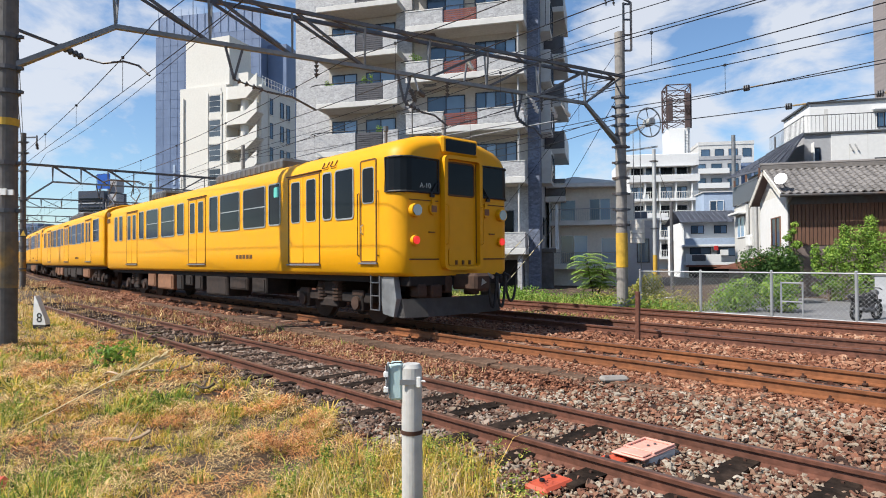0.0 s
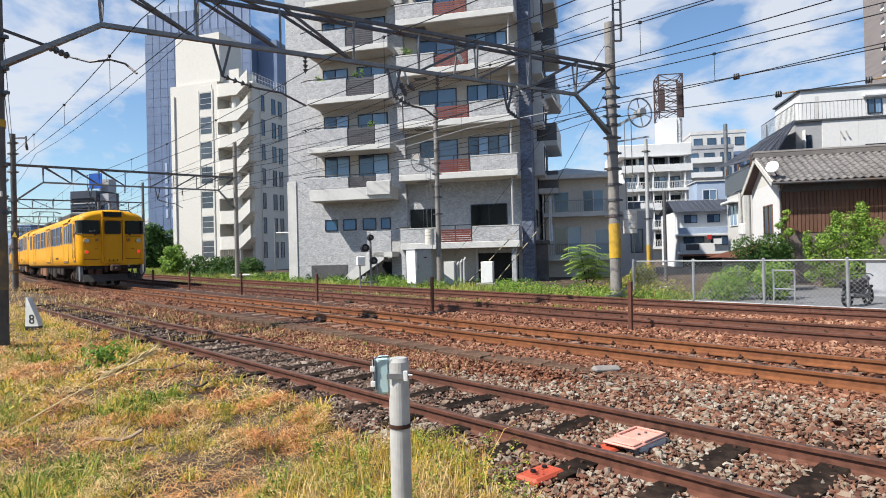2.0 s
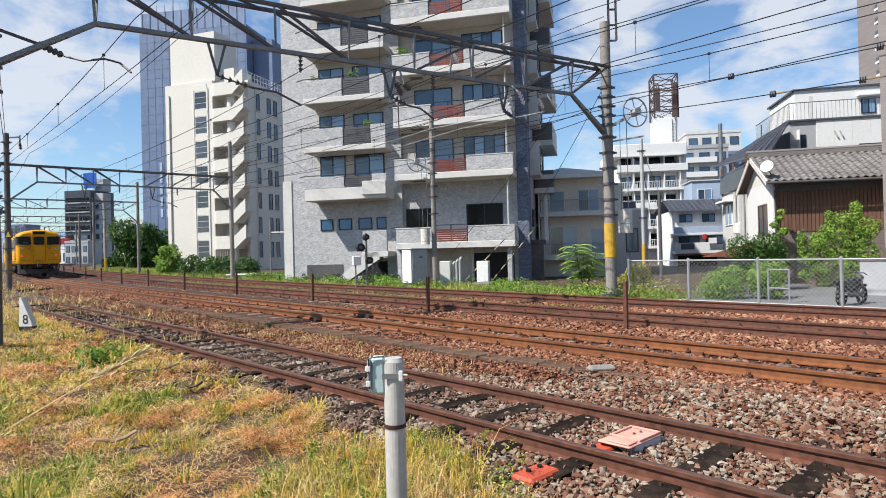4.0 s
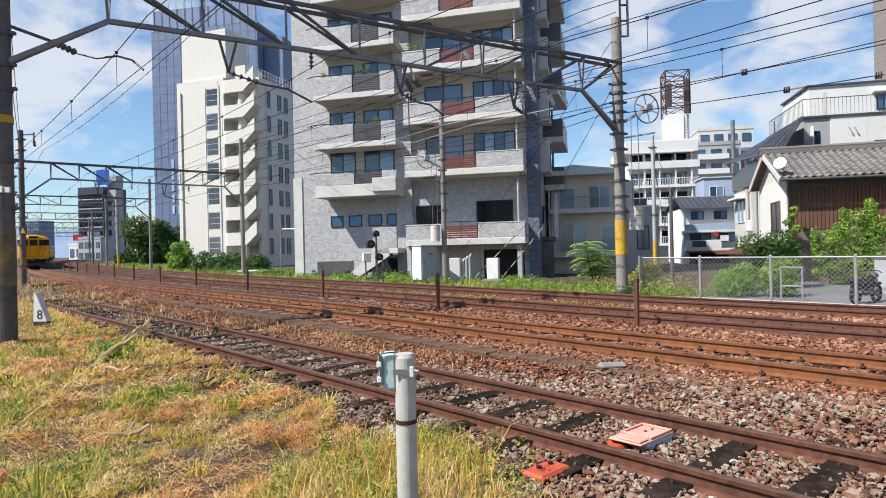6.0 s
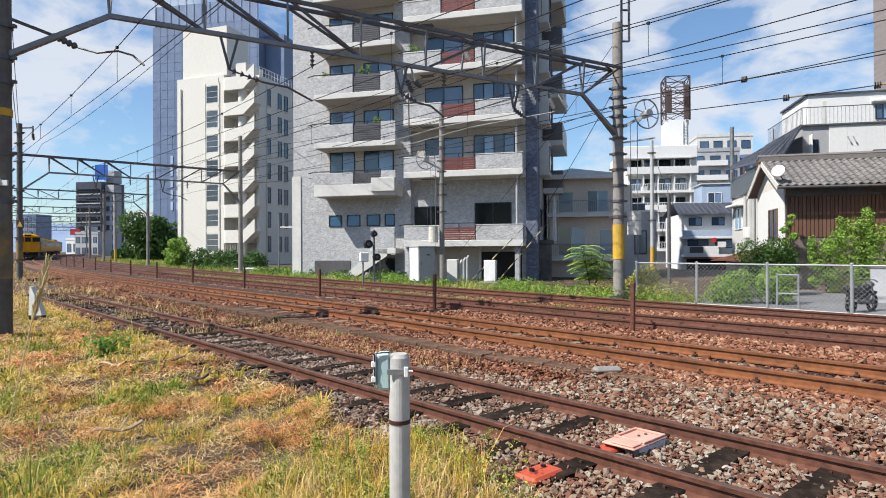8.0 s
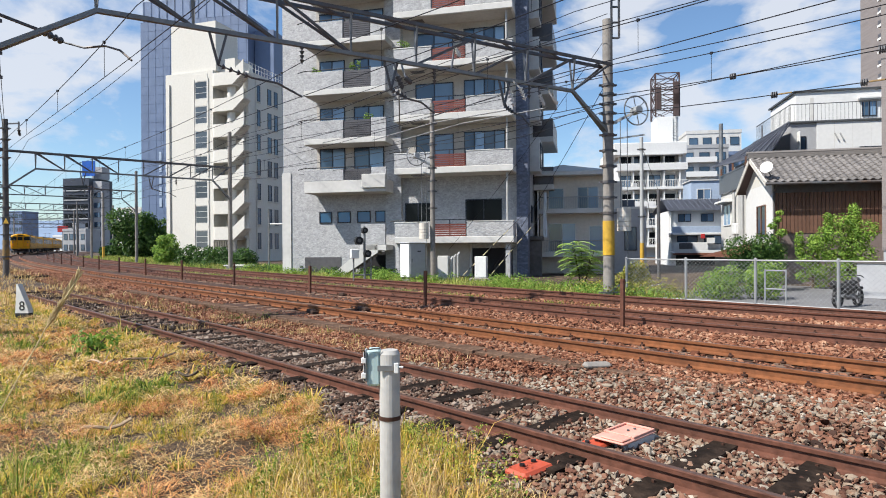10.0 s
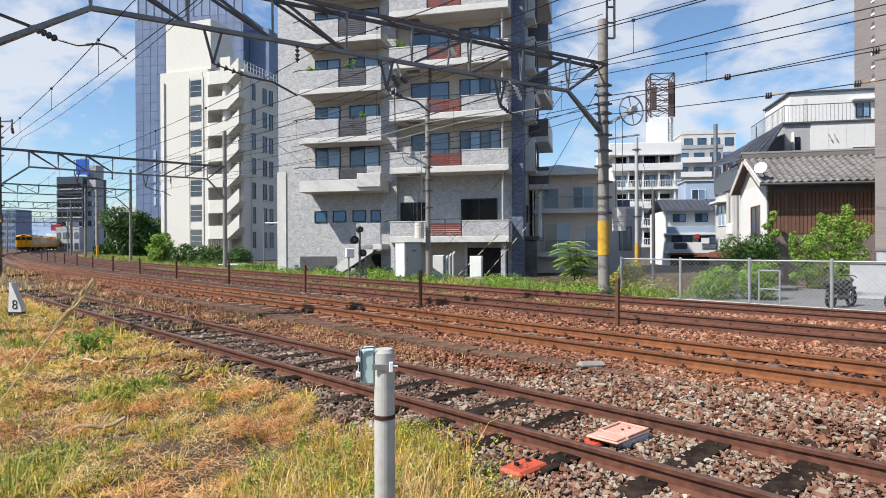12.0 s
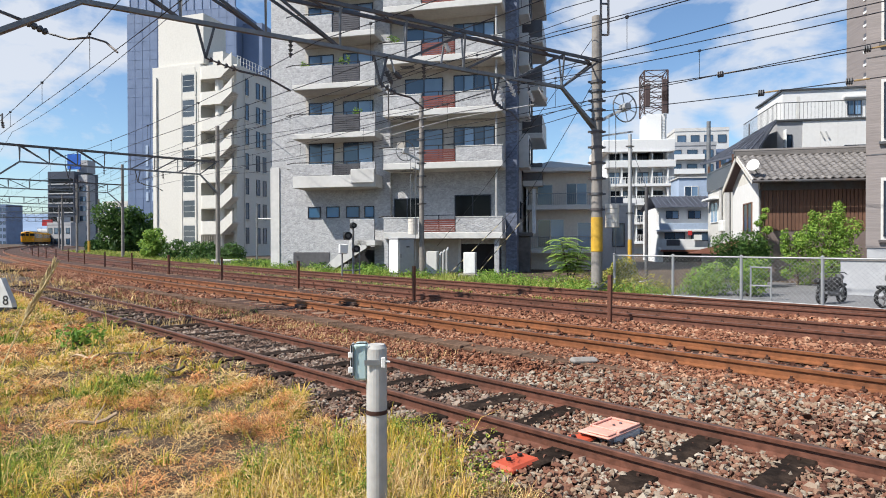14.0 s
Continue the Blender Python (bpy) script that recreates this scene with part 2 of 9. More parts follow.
def along(th):
    a = HEADING - th
    return Vector((-math.sin(a), math.cos(a), 0))


SIDE_HEADING, SIDE_N = 0.7291, 4.578


def on_siding(n, s, z=0.0):
    c, d = math.cos(SIDE_HEADING), math.sin(SIDE_HEADING)
    return Vector((c * (SIDE_N + n) - d * s, d * (SIDE_N + n) + c * s, z))

# ---- surfaces of this place ----
M_RAIL = mat("rusty_rail", (0.135, 0.054, 0.034), rough=0.62, metal=0.25, var=0.35, scale=14, big=1.2, stain=0.4, tint=(0.075, 0.034, 0.022), bump=0.25)
M_RAIL_MAIN = mat("orange_rusty_rail", (0.215, 0.080, 0.031), rough=0.6, metal=0.2, var=0.3, scale=12, big=1.0, stain=0.4, tint=(0.12, 0.045, 0.022), bump=0.2)
M_RAIL_HEAD = mat("worn_rail_head", (0.15, 0.085, 0.062), rough=0.45, metal=0.5, var=0.2, scale=20, stain=0.3, bump=0.05)
M_CLIP = mat("rail_clip", (0.075, 0.034, 0.022), rough=0.8, metal=0.3, var=0.4, scale=30)
M_SLEEPER = mat("tarred_timber", (0.014, 0.010, 0.008), rough=0.95, var=0.5, scale=12, big=2.5, stain=0.35, tint=(0.05, 0.033, 0.024), bump=1.0, rand=0.3, spec=0.08)
M_SLEEPER_MAIN = mat("dusty_sleeper", (0.20, 0.125, 0.085), rough=0.9, var=0.3, scale=9, bump=0.4, rand=0.25)
# Both beds near black: the shade between stones is put into their colour.
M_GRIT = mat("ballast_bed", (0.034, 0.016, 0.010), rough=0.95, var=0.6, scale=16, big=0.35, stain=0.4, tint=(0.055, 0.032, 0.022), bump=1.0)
M_BED = mat("gap_shade_ballast_bed", (0.045, 0.021, 0.013), rough=0.95, var=0.6, scale=16, big=0.35, stain=0.4, tint=(0.085, 0.046, 0.030), bump=1.0)
# Soil colour lowered to hold the shade between grass blades.
M_SOIL = mat("shade_darkened_soil", (0.045, 0.028, 0.017), rough=0.95, var=0.75, scale=26, big=2.2, stain=0.5, tint=(0.145, 0.10, 0.064), bump=1.0)
M_STONE = mixed("ballast_stone", [(0.035, 0.019, 0.014), (0.145, 0.063, 0.040), (0.205, 0.105, 0.068), (0.235, 0.165, 0.115), (0.26, 0.215, 0.165), (0.40, 0.345, 0.28)], rough=0.9, patch=0.8, patch_mix=0.3, bump=0.4)
M_STONE_DARK = mixed("grey_brown_ballast_stone", [(0.035, 0.024, 0.019), (0.10, 0.062, 0.045), (0.165, 0.105, 0.078), (0.22, 0.165, 0.13), (0.33, 0.27, 0.22)], rough=0.92, patch=0.6, patch_mix=0.35, bump=0.4)
M_STONE_MAIN = mixed("brown_ballast_stone", [(0.035, 0.014, 0.009), (0.13, 0.048, 0.026), (0.215, 0.088, 0.049), (0.28, 0.135, 0.080), (0.40, 0.245, 0.16)], rough=0.92, patch=0.5, patch_mix=0.35, bump=0.4)
M_ASPHALT = mat("asphalt", (0.15, 0.15, 0.155), rough=0.9, var=0.2, scale=20, big=0.4, stain=0.3, bump=0.3)
M_CONC = mat("concrete_pole", (0.235, 0.215, 0.195), rough=0.85, var=0.2, scale=7, big=1.2, stain=0.3, bump=0.2)
M_CONC_OLD = mat("weathered_concrete", (0.125, 0.115, 0.108), rough=0.9, var=0.25, scale=6, big=0.9, stain=0.45, bump=0.3)
M_STEEL = mat("galvanised_steel", (0.22, 0.225, 0.23), rough=0.55, metal=0.5, var=0.2, scale=8, big=1.5, stain=0.3, bump=0.05)
M_STEEL_DARK = mat("dark_painted_steel", (0.10, 0.105, 0.115), rough=0.55, metal=0.3, var=0.25, scale=8, big=1.4, stain=0.35, tint=(0.13, 0.085, 0.06), bump=0.05)
M_GALVPOLE = mat("pale_galvanised_pole", (0.42, 0.43, 0.43), rough=0.6, metal=0.2, var=0.1, stain=0.2, bump=0)
M_WIRE = mat("wire", (0.035, 0.035, 0.04), rough=0.5, metal=0.5, var=0.1, bump=0)
M_BLACK = mat("black_rubber", (0.015, 0.015, 0.016), rough=0.6, var=0.2, bump=0.05)
M_WHITE = mat("white_enamel", (0.72, 0.72, 0.70), rough=0.5, var=0.08, big=1.5, stain=0.15, bump=0.02)
M_YELLOW = mat("train_yellow", (0.66, 0.300, 0.002), rough=0.5, var=0.04, scale=5, big=0.5, stain=0.10, tint=(0.55, 0.27, 0.01), bump=0.02, spec=0.25, coat=0.0)
M_YELLOW_LINE = mat("door_joint", (0.11, 0.045, 0.010), rough=0.7, var=0.2, bump=0)
M_ROOF = mat("train_roof_grey", (0.075, 0.073, 0.072), rough=0.8, var=0.25, scale=7, stain=0.4)
M_UNDER = mat("underframe", (0.014, 0.011, 0.010), rough=0.95, var=0.4, scale=8, stain=0.4, tint=(0.035, 0.021, 0.015), bump=0.3)
M_BOXBROWN = mat("dusty_equipment_box", (0.22, 0.105, 0.055), rough=0.85, var=0.25, scale=8, stain=0.3)
M_SPRING = mat("brown_running_gear", (0.055, 0.030, 0.020), rough=0.85, metal=0.1, var=0.35, scale=9, stain=0.4, bump=0.2)
M_STICKER = mat("teal_sticker", (0.10, 0.42, 0.36), rough=0.5, var=0.1, bump=0)
M_SKIRT = mat("grey_snow_plough", (0.105, 0.098, 0.094), rough=0.85, var=0.2, scale=6, stain=0.35)
M_TGLASS = mat("train_glass", (0.008, 0.009, 0.011), rough=0.05, var=0.3, scale=2, bump=0, spec=0.13)
M_ALU = mat("aluminium_frame", (0.42, 0.42, 0.41), rough=0.45, metal=0.6, var=0.1, bump=0)
M_TAIL = glow("tail_lamp", (0.75, 0.03, 0.025), 0.55)
M_HEAD = mat("headlamp_glass", (0.26, 0.27, 0.29), rough=0.15, metal=0.6, var=0.1, bump=0)
M_BAND_OLD = mat("faded_warning_band", (0.13, 0.105, 0.075), rough=0.85, var=0.3, scale=7, big=2.2, stain=0.5, tint=(0.36, 0.20, 0.03))
M_STRIPE_Y = mat("warning_yellow", (0.58, 0.34, 0.02), rough=0.7, var=0.2, scale=8, stain=0.35, tint=(0.3, 0.2, 0.06))
M_SIGN = mat("sign_black", (0.02, 0.02, 0.02), rough=0.5, var=0.1, bump=0)

# ---- ground ----
def ground_level(x, y):
    n = NX * x + NY * y
    s = -NY * x + NX * y
    if s > CURVE_AT:
        n -= (s - CURVE_AT) ** 2 / (2 * RADIUS)
    sn = math.cos(SIDE_HEADING) * x + math.sin(SIDE_HEADING) * y - SIDE_N
    up = min(3.0, rise(s))
    if sn < -1.55 or (s > 31 and n < 5.0):
        return -0.10 + up
    if n < 16.3:
        return -0.34 + up
    return -0.34 + 0.22 * min(1, (n - 16.3) / 1.0) + up


def ground_sheet():
    """One sheet out to the horizon; finer across the line than along it."""
    c, d = math.cos(SIDE_HEADING), math.sin(SIDE_HEADING)
    ns = np.concatenate([[-2600, -900, -300, -120, -60, -30, -15, -8], np.arange(-6.0, 26.0, 0.4), [30, 45, 80, 160, 400, 1000, 2600]])
    ss = np.concatenate([[-2600, -600, -150, -40], np.arange(-12, 130, 2.0), [160, 220, 320, 600, 1200, 2800]])
    verts, faces = [], []
    for s in ss:
        for n in ns:
            x, y = c * (SIDE_N + n) - d * s, d * (SIDE_N + n) + c * s
            verts.append((x, y, ground_level(x, y)))
    w = len(ns)
    for j in range(len(ss) - 1):
        for i in range(w - 1):
            k = j * w + i
            faces.append((k, k + 1, k + w + 1, k + w))
    ob = raw("ground", verts, faces, M_SOIL, smooth=True)
    tagged(ob, "dry sandy soil with sparse weeds beside the railway, darkened for shade between blades", "ground", kind="structure")


ground_sheet()


def ribbon(name, n0, n1, s0, s1, z0, z1, material, label, category, siding=False, step=4.0, slope=0.5):
    """A flat bed with sloping shoulders along the line."""
    bm = BM()
    k = max(2, int((s1 - s0) / step))
    rows = []
    for i in range(k + 1):
        s = s0 + (s1 - s0) * i / k
        row = []
        for n, z in ((n0 - slope, z1), (n0, z0), (n1, z0), (n1 + slope, z1)):
            p = on_siding(n, s, z) if siding else on_line(n, s, z)[0]
            row.append(bm.verts.new(p))
        rows.append(row)
    for a, b in zip(rows, rows[1:]):
        for j in range(3):
            bm.faces.new((a[j], a[j + 1], b[j + 1], b[j]))
    ob = part(name, bm, material, smooth=True)
    return tagged(ob, label, category, kind="structure")


ribbon("ballast_bed", 6.6, 16.0, -40, 330, 0.035, -0.22, M_BED, "rust-brown crushed stone ballast bed under the main tracks, darkened for shade between stones", "ballast", slope=1.4)
ribbon("ballast_bed", -1.5, 1.7, -20, 31, -0.15, -0.38, M_GRIT, "grey-brown stone ballast bed under the siding, darkened for shade between stones", "ballast", siding=True)

RAIL = [(-0.064, -0.145), (0.064, -0.145), (0.064, -0.132), (0.012, -0.112), (0.010, -0.045), (0.032, -0.036), (0.034, -0.006), (0.022, 0.0), (-0.022, 0.0), (-0.034, -0.006), (-0.032, -0.036), (-0.010, -0.045), (-0.012, -0.112), (-0.064, -0.132)]


def rail(parent, n, s0, s1, z, material, siding=False):
    bm = BM()
    if siding:
        a = Vector((math.cos(SIDE_HEADING), math.sin(SIDE_HEADING), 0))
        frames = [(on_siding(n, s, z), a) for s in np.linspace(s0, s1, 9)]
    else:
        svals = [s0, 0.0, 8.0] + list(np.arange(11.0, s1, 3.0))
        frames = []
        for s in svals:
            p, th = on_line(n, s, z)
            frames.append((p, across(th)))
    sweep(bm, RAIL, frames)
    for q in bm.faces:
        if all(abs(v.co.z - z) < 0.004 for v in q.verts):
            q.material_index = 1
    return part("rail", bm, [material, M_RAIL_HEAD], parent)


def sleeper_mesh(w, length, h, seed):
    rnd = random.Random(seed)
    bm = BM()
    box(bm, -length / 2, length / 2, -w / 2, w / 2, -h, 0, bevel=0.012)
    for v in bm.verts:
        v.co += Vector((rnd.uniform(-1, 1), rnd.uniform(-1, 1), rnd.uniform(-1, 1))) * 0.008
    me = bpy.data.meshes.new("sleeper")
    bm.to_mesh(me)
    bm.free()
    return me


def clip_mesh():
    bm = BM()
    for sx in (-1, 1):
        box(bm, sx * 0.075 - 0.03, sx * 0.075 + 0.03, -0.028, 0.028, -0.145, -0.116, bevel=0.008)
        rod(bm, (sx * 0.085, 0, -0.125), (sx * 0.085, 0, -0.09), 0.013, seg=6)
    me = bpy.data.meshes.new("rail_clip")
    bm.to_mesh(me)
    bm.free()
    me.materials.append(M_CLIP)
    return me


CLIP = clip_mesh()


def main_track(key, n, s1):
    t = empty("railway_track", label="rust-coated narrow-gauge main track on brown ballast", category="railway track", kind="structure")
    for sgn in (-1, 1):
        rail(t, n + sgn * 0.566, -40, s1, MAIN_Z, M_RAIL_MAIN if key == "near" else M_RAIL)
    meshes = [sleeper_mesh(0.2, 2.0, 0.14, k) for k in range(3)]
    for me in meshes:
        me.materials.append(M_SLEEPER_MAIN)
    i, s = 0, -8.0
    while s < (75 if key == "near" else 45):
        p, th = on_line(n, s, MAIN_Z - 0.150)
        m = Matrix.Translation(p) @ Matrix.Rotation(HEADING - th, 4, "Z")
        sl = new("sleeper", meshes[i % 3])
        sl.parent, sl.matrix_basis = t, m
        for sgn in (-1, 1):
            if s < 40:
                c = new("rail_clip", CLIP)
                c.parent = t
                c.matrix_basis = Matrix.Translation(on_line(n + sgn * 0.566, s, MAIN_Z + 0.004)[0]) @ Matrix.Rotation(HEADING - th, 4, "Z")
        i, s = i + 1, s + 0.64
    return t


main_track("near", TRACKS["near"], 330)
main_track("middle", TRACKS["middle"], 330)
main_track("far", TRACKS["far"], 200)


def siding():
    t = empty("siding_track", label="rusty disused siding on dark timber sleepers, ending in grass", category="railway track", kind="structure")
    for sgn in (-1, 1):
        rail(t, sgn * 0.566, -20, 30.5 if sgn > 0 else 27, 0.0, M_RAIL, siding=True)
    meshes = [sleeper_mesh(0.21, 2.05, 0.15, 10 + k) for k in range(4)]
    for me in meshes:
        me.materials.append(M_SLEEPER)
    rnd = random.Random(4)
    s, i = -6.06, 0
    while s < 29:
        sl = new("sleeper", meshes[i % 4])
        sl.parent = t
        sl.matrix_basis = Matrix.Translation(on_siding(rnd.uniform(-0.05, 0.05), s, -0.108 + rnd.uniform(-0.012, 0.012))) @ Matrix.Rotation(SIDE_HEADING + rnd.uniform(-0.02, 0.02), 4, "Z")
        for sgn in (-1, 1):
            c = new("rail_clip", CLIP)
            c.parent = t
            c.matrix_basis = Matrix.Translation(on_siding(sgn * 0.566, s, 0.0)) @ Matrix.Rotation(SIDE_HEADING, 4, "Z")
        i, s = i + 1, s + 0.68
    return t


siding()

# ---- the train ----
SIDE_PROFILE = [(-1.36, 0.98), (-1.44, 1.06), (-1.45, 1.5), (-1.45, 2.9), (-1.447, 3.06), (-1.41, 3.21), (-1.32, 3.34), (-1.12, 3.455), (-0.75, 3.56), (-0.35, 3.615), (0, 3.63)]
NOSE = [(9.35 + 0.405 * math.sin(a), 1 - 0.2 * (1 - math.cos(a)), 0.24 * (1 - math.cos(a))) for a in np.linspace(0, math.pi / 2, 10)]
SIDE_PROFILE = SIDE_PROFILE + [(-y, z) for y, z in SIDE_PROFILE[-2::-1]]


def section(bm, x, shrink, drop, back=0.0):
    """One cross-section of a car's shell; shrink narrows it and drop lowers its roof."""
    ring = []
    for y, z in SIDE_PROFILE:
        yy = y * shrink
        zz = z - drop * max(0.0, (z - 2.6)) if z > 2.6 else z
        ring.append(bm.verts.new((x, yy, zz)))
    return ring


def car_shell(bm, cab_end):
    stations = [(-9.78, 0.97, 0.02), (-9.70, 1.0, 0.0), (9.0, 1.0, 0.0)]
    if cab_end:
        stations += NOSE
    else:
        stations += [(9.70, 1.0, 0.0), (9.78, 0.97, 0.02)]
    rings = [section(bm, *s) for s in stations]
    k = len(SIDE_PROFILE)
    for a, b in zip(rings, rings[1:]):
        for i in range(k - 1):
            q = bm.faces.new((a[i], a[i + 1], b[i + 1], b[i]))
            q.smooth = True
        bm.faces.new((a[k - 1], a[0], b[0], b[k - 1]))
    bm.faces.new(rings[0][::-1])
    bm.faces.new(rings[-1])


def rounded(bm, a0, a1, b0, b1, r, put, thick, seg=3):
    """A plate with rounded corners; put maps (a, b, out) to a point."""
    pts = []
    for ca, cb, st in ((a1 - r, b1 - r, 0), (a0 + r, b1 - r, 1), (a0 + r, b0 + r, 2), (a1 - r, b0 + r, 3)):
        for k in range(seg + 1):
            an = (st + k / seg) * math.pi / 2
            pts.append((ca + r * math.cos(an), cb + r * math.sin(an)))
    lo = [bm.verts.new(put(a, b, 0)) for a, b in pts]
    hi = [bm.verts.new(put(a, b, thick)) for a, b in pts]
    n = len(pts)
    for i in range(n):
        bm.faces.new((lo[i], lo[(i + 1) % n], hi[(i + 1) % n], hi[i]))
    bm.faces.new(hi)
    bm.faces.new(lo[::-1])


def ring_plate(bm, a0, a1, b0, b1, r, w, put, thick, seg=3):
    """A window frame: a rounded ring of width w."""
    def outline(g):
        pts = []
        rr = max(0.01, r - g)
        for ca, cb, st in ((a1 - g - rr, b1 - g - rr, 0), (a0 + g + rr, b1 - g - rr, 1), (a0 + g + rr, b0 + g + rr, 2), (a1 - g - rr, b0 + g + rr, 3)):
            for k in range(seg + 1):
                an = (st + k / seg) * math.pi / 2
                pts.append((ca + rr * math.cos(an), cb + rr * math.sin(an)))
        return pts
    o, i_ = outline(0), outline(w)
    n = len(o)
    vo = [[bm.verts.new(put(a, b, t)) for a, b in o] for t in (0, thick)]
    vi = [[bm.verts.new(put(a, b, t)) for a, b in i_] for t in (0, thick)]
    for k in range(n):
        j = (k + 1) % n
        bm.faces.new((vo[0][k], vo[0][j], vo[1][j], vo[1][k]))
        bm.faces.new((vi[0][j], vi[0][k], vi[1][k], vi[1][j]))
        bm.faces.new((vo[1][k], vo[1][j], vi[1][j], vi[1][k]))


def side_put(sgn):
    return lambda a, b, o: (9.75 - a, sgn * (1.45 + o), b)


def add_window(car, a0, a1, b0, b1, sgn, frame_mat=None):
    put = side_put(sgn)
    bm = BM()
    rounded(bm, a0, a1, b0, b1, 0.06, put, 0.006)
    w = part("window", bm, M_TGLASS, car)
    bm = BM()
    ring_plate(bm, a0 - 0.025, a1 + 0.025, b0 - 0.025, b1 + 0.025, 0.085, 0.030, put, 0.018)
    part("frame", bm, frame_mat or M_ALU, w)
    if a1 - a0 > 0.9:
        bm = BM()
        box(bm, 9.75 - a1, 9.75 - a0, *(sorted((sgn * 1.452, sgn * 1.463))), (b0 + b1) / 2 - 0.012, (b0 + b1) / 2 + 0.012)
        part("sash_bar", bm, M_ALU, w)
    return w


def add_door(car, a0, a1, sgn, leaves=2, z0=1.22, z1=3.06):
    put = side_put(sgn)
    bm = BM()
    ring_plate(bm, a0 - 0.025, a1 + 0.025, z0 - 0.02, z1 + 0.025, 0.05, 0.03, put, 0.010)
    d = part("door", bm, M_YELLOW_LINE, car)
    mid = (a0 + a1) / 2
    parts = ((a0, mid - 0.008), (mid + 0.008, a1)) if leaves == 2 else ((a0, a1),)
    for p0, p1 in parts:
        bm = BM()
        rounded(bm, p0 + 0.012, p1 - 0.012, z0, z1, 0.02, put, 0.006)
        leaf = part("door_leaf", bm, M_YELLOW, d)
        w = 0.36 if leaves == 2 else 0.34
        c = (p0 + p1) / 2
        bm = BM()
        rounded(bm, c - w / 2, c + w / 2, 2.1 if leaves == 2 else 2.33, 2.96, 0.06, put, 0.012)
        part("door_window", bm, M_TGLASS, d)
        bm = BM()
        ring_plate(bm, c - w / 2 - 0.02, c + w / 2 + 0.02, (2.1 if leaves == 2 else 2.33) - 0.02, 2.98, 0.07, 0.020, put, 0.016)
        part("window_frame", bm, M_ALU, d)
    bm = BM()
    box(bm, 9.75 - a1 - 0.05, 9.75 - a0 + 0.05, *(sorted((sgn * 1.45, sgn * 1.49))), z0 - 0.05, z0 - 0.02)
    part("door_step", bm, M_STEEL, d)
    if leaves == 1:
        bm = BM()
        tube(bm, [(9.75 - a1 + 0.06, sgn * 1.46, 1.75), (9.75 - a1 + 0.06, sgn * 1.5, 1.78), (9.75 - a1 + 0.06, sgn * 1.5, 1.9), (9.75 - a1 + 0.06, sgn * 1.46, 1.93)], 0.012)
        part("door_handle", bm, M_ALU, d)
        for e in (a0 - 0.07, a1 + 0.07):
            bm = BM()
            tube(bm, [(9.75 - e, sgn * 1.455, 1.35), (9.75 - e, sgn * 1.49, 1.37), (9.75 - e, sgn * 1.49, 2.5), (9.75 - e, sgn * 1.455, 2.52)], 0.013)
            part("grab_rail", bm, M_YELLOW_LINE, d)


def bogie(car, x):
    bm = BM()
    for sgn in (-1, 1):
        box(bm, x - 1.5, x + 1.5, sgn * 0.98 - 0.08, sgn * 0.98 + 0.08, 0.42, 0.62, bevel=0.03)
        for ax in (-1.05, 1.05):
            box(bm, x + ax - 0.17, x + ax + 0.17, sgn * 1.0 - 0.1, sgn * 1.0 + 0.1, 0.26, 0.60, bevel=0.03)
        box(bm, x - 0.35, x + 0.35, sgn * 1.0 - 0.12, sgn * 1.0 + 0.12, 0.3, 0.5, bevel=0.03)
    box(bm, x - 0.3, x + 0.3, -1.1, 1.1, 0.55, 0.85, bevel=0.03)
    b = part("bogie", bm, M_UNDER, car)
    for sgn in (-1, 1):
        for o in (-0.30, 0.30):
            bm = BM()
            for k in range(6):
                disc(bm, (x + o, sgn * 1.04, 0.47 + 0.07 * k), (0, 0, 1), 0.145, 0.042, 12)
            rod(bm, (x + o, sgn * 1.04, 0.44), (x + o, sgn * 1.04, 0.88), 0.09, seg=8)
            part("coil_spring", bm, M_SPRING, b)
        for ax in (-1.05, 1.05):
            bm = BM()
            disc(bm, (x + ax, sgn * 1.12, 0.43), (0, 1, 0), 0.13, 0.08, 14)
            box(bm, x + ax - 0.20, x + ax + 0.20, sgn * 1.06 - 0.04, sgn * 1.06 + 0.04, 0.56, 0.68, bevel=0.02)
            part("axle_box", bm, M_SPRING, b)
    for ax in (-1.05, 1.05):
        bm = BM()
        for sgn in (-1, 1):
            disc(bm, (x + ax, sgn * 0.53, 0.43), (0, 1, 0), 0.43, 0.12, 24)
            disc(bm, (x + ax, sgn * 0.46, 0.43), (0, 1, 0), 0.455, 0.03, 24)
        rod(bm, (x + ax, -0.75, 0.43), (x + ax, 0.75, 0.43), 0.07, seg=10)
        part("wheelset", bm, M_SPRING, b)


def underfloor(car, seed):
    rnd = random.Random(seed)
    bm = BM()
    box(bm, -9.6, 9.4, -1.25, 1.25, 0.86, 0.985)
    part("floor_frame", bm, M_UNDER, car)
    x = -4.9
    while x < 4.6:
        w = rnd.choice((0.55, 0.8, 1.1, 1.5))
        h = rnd.uniform(0.32, 0.55)
        for sgn in (-1, 1):
            bm = BM()
            d = rnd.uniform(0.45, 0.7)
            y = sorted((sgn * 1.28, sgn * (1.28 - d)))
            box(bm, x, x + w, y[0], y[1], 0.87 - h, 0.88, bevel=0.03)
            box(bm, x + 0.08, x + w - 0.08, *(sorted((sgn * 1.28, sgn * 1.295))), 0.87 - h + 0.06, 0.82)
            part("equipment_box", bm, M_BOXBROWN if rnd.random() < 0.4 else M_UNDER, car)
        x += w + rnd.uniform(0.12, 0.45)


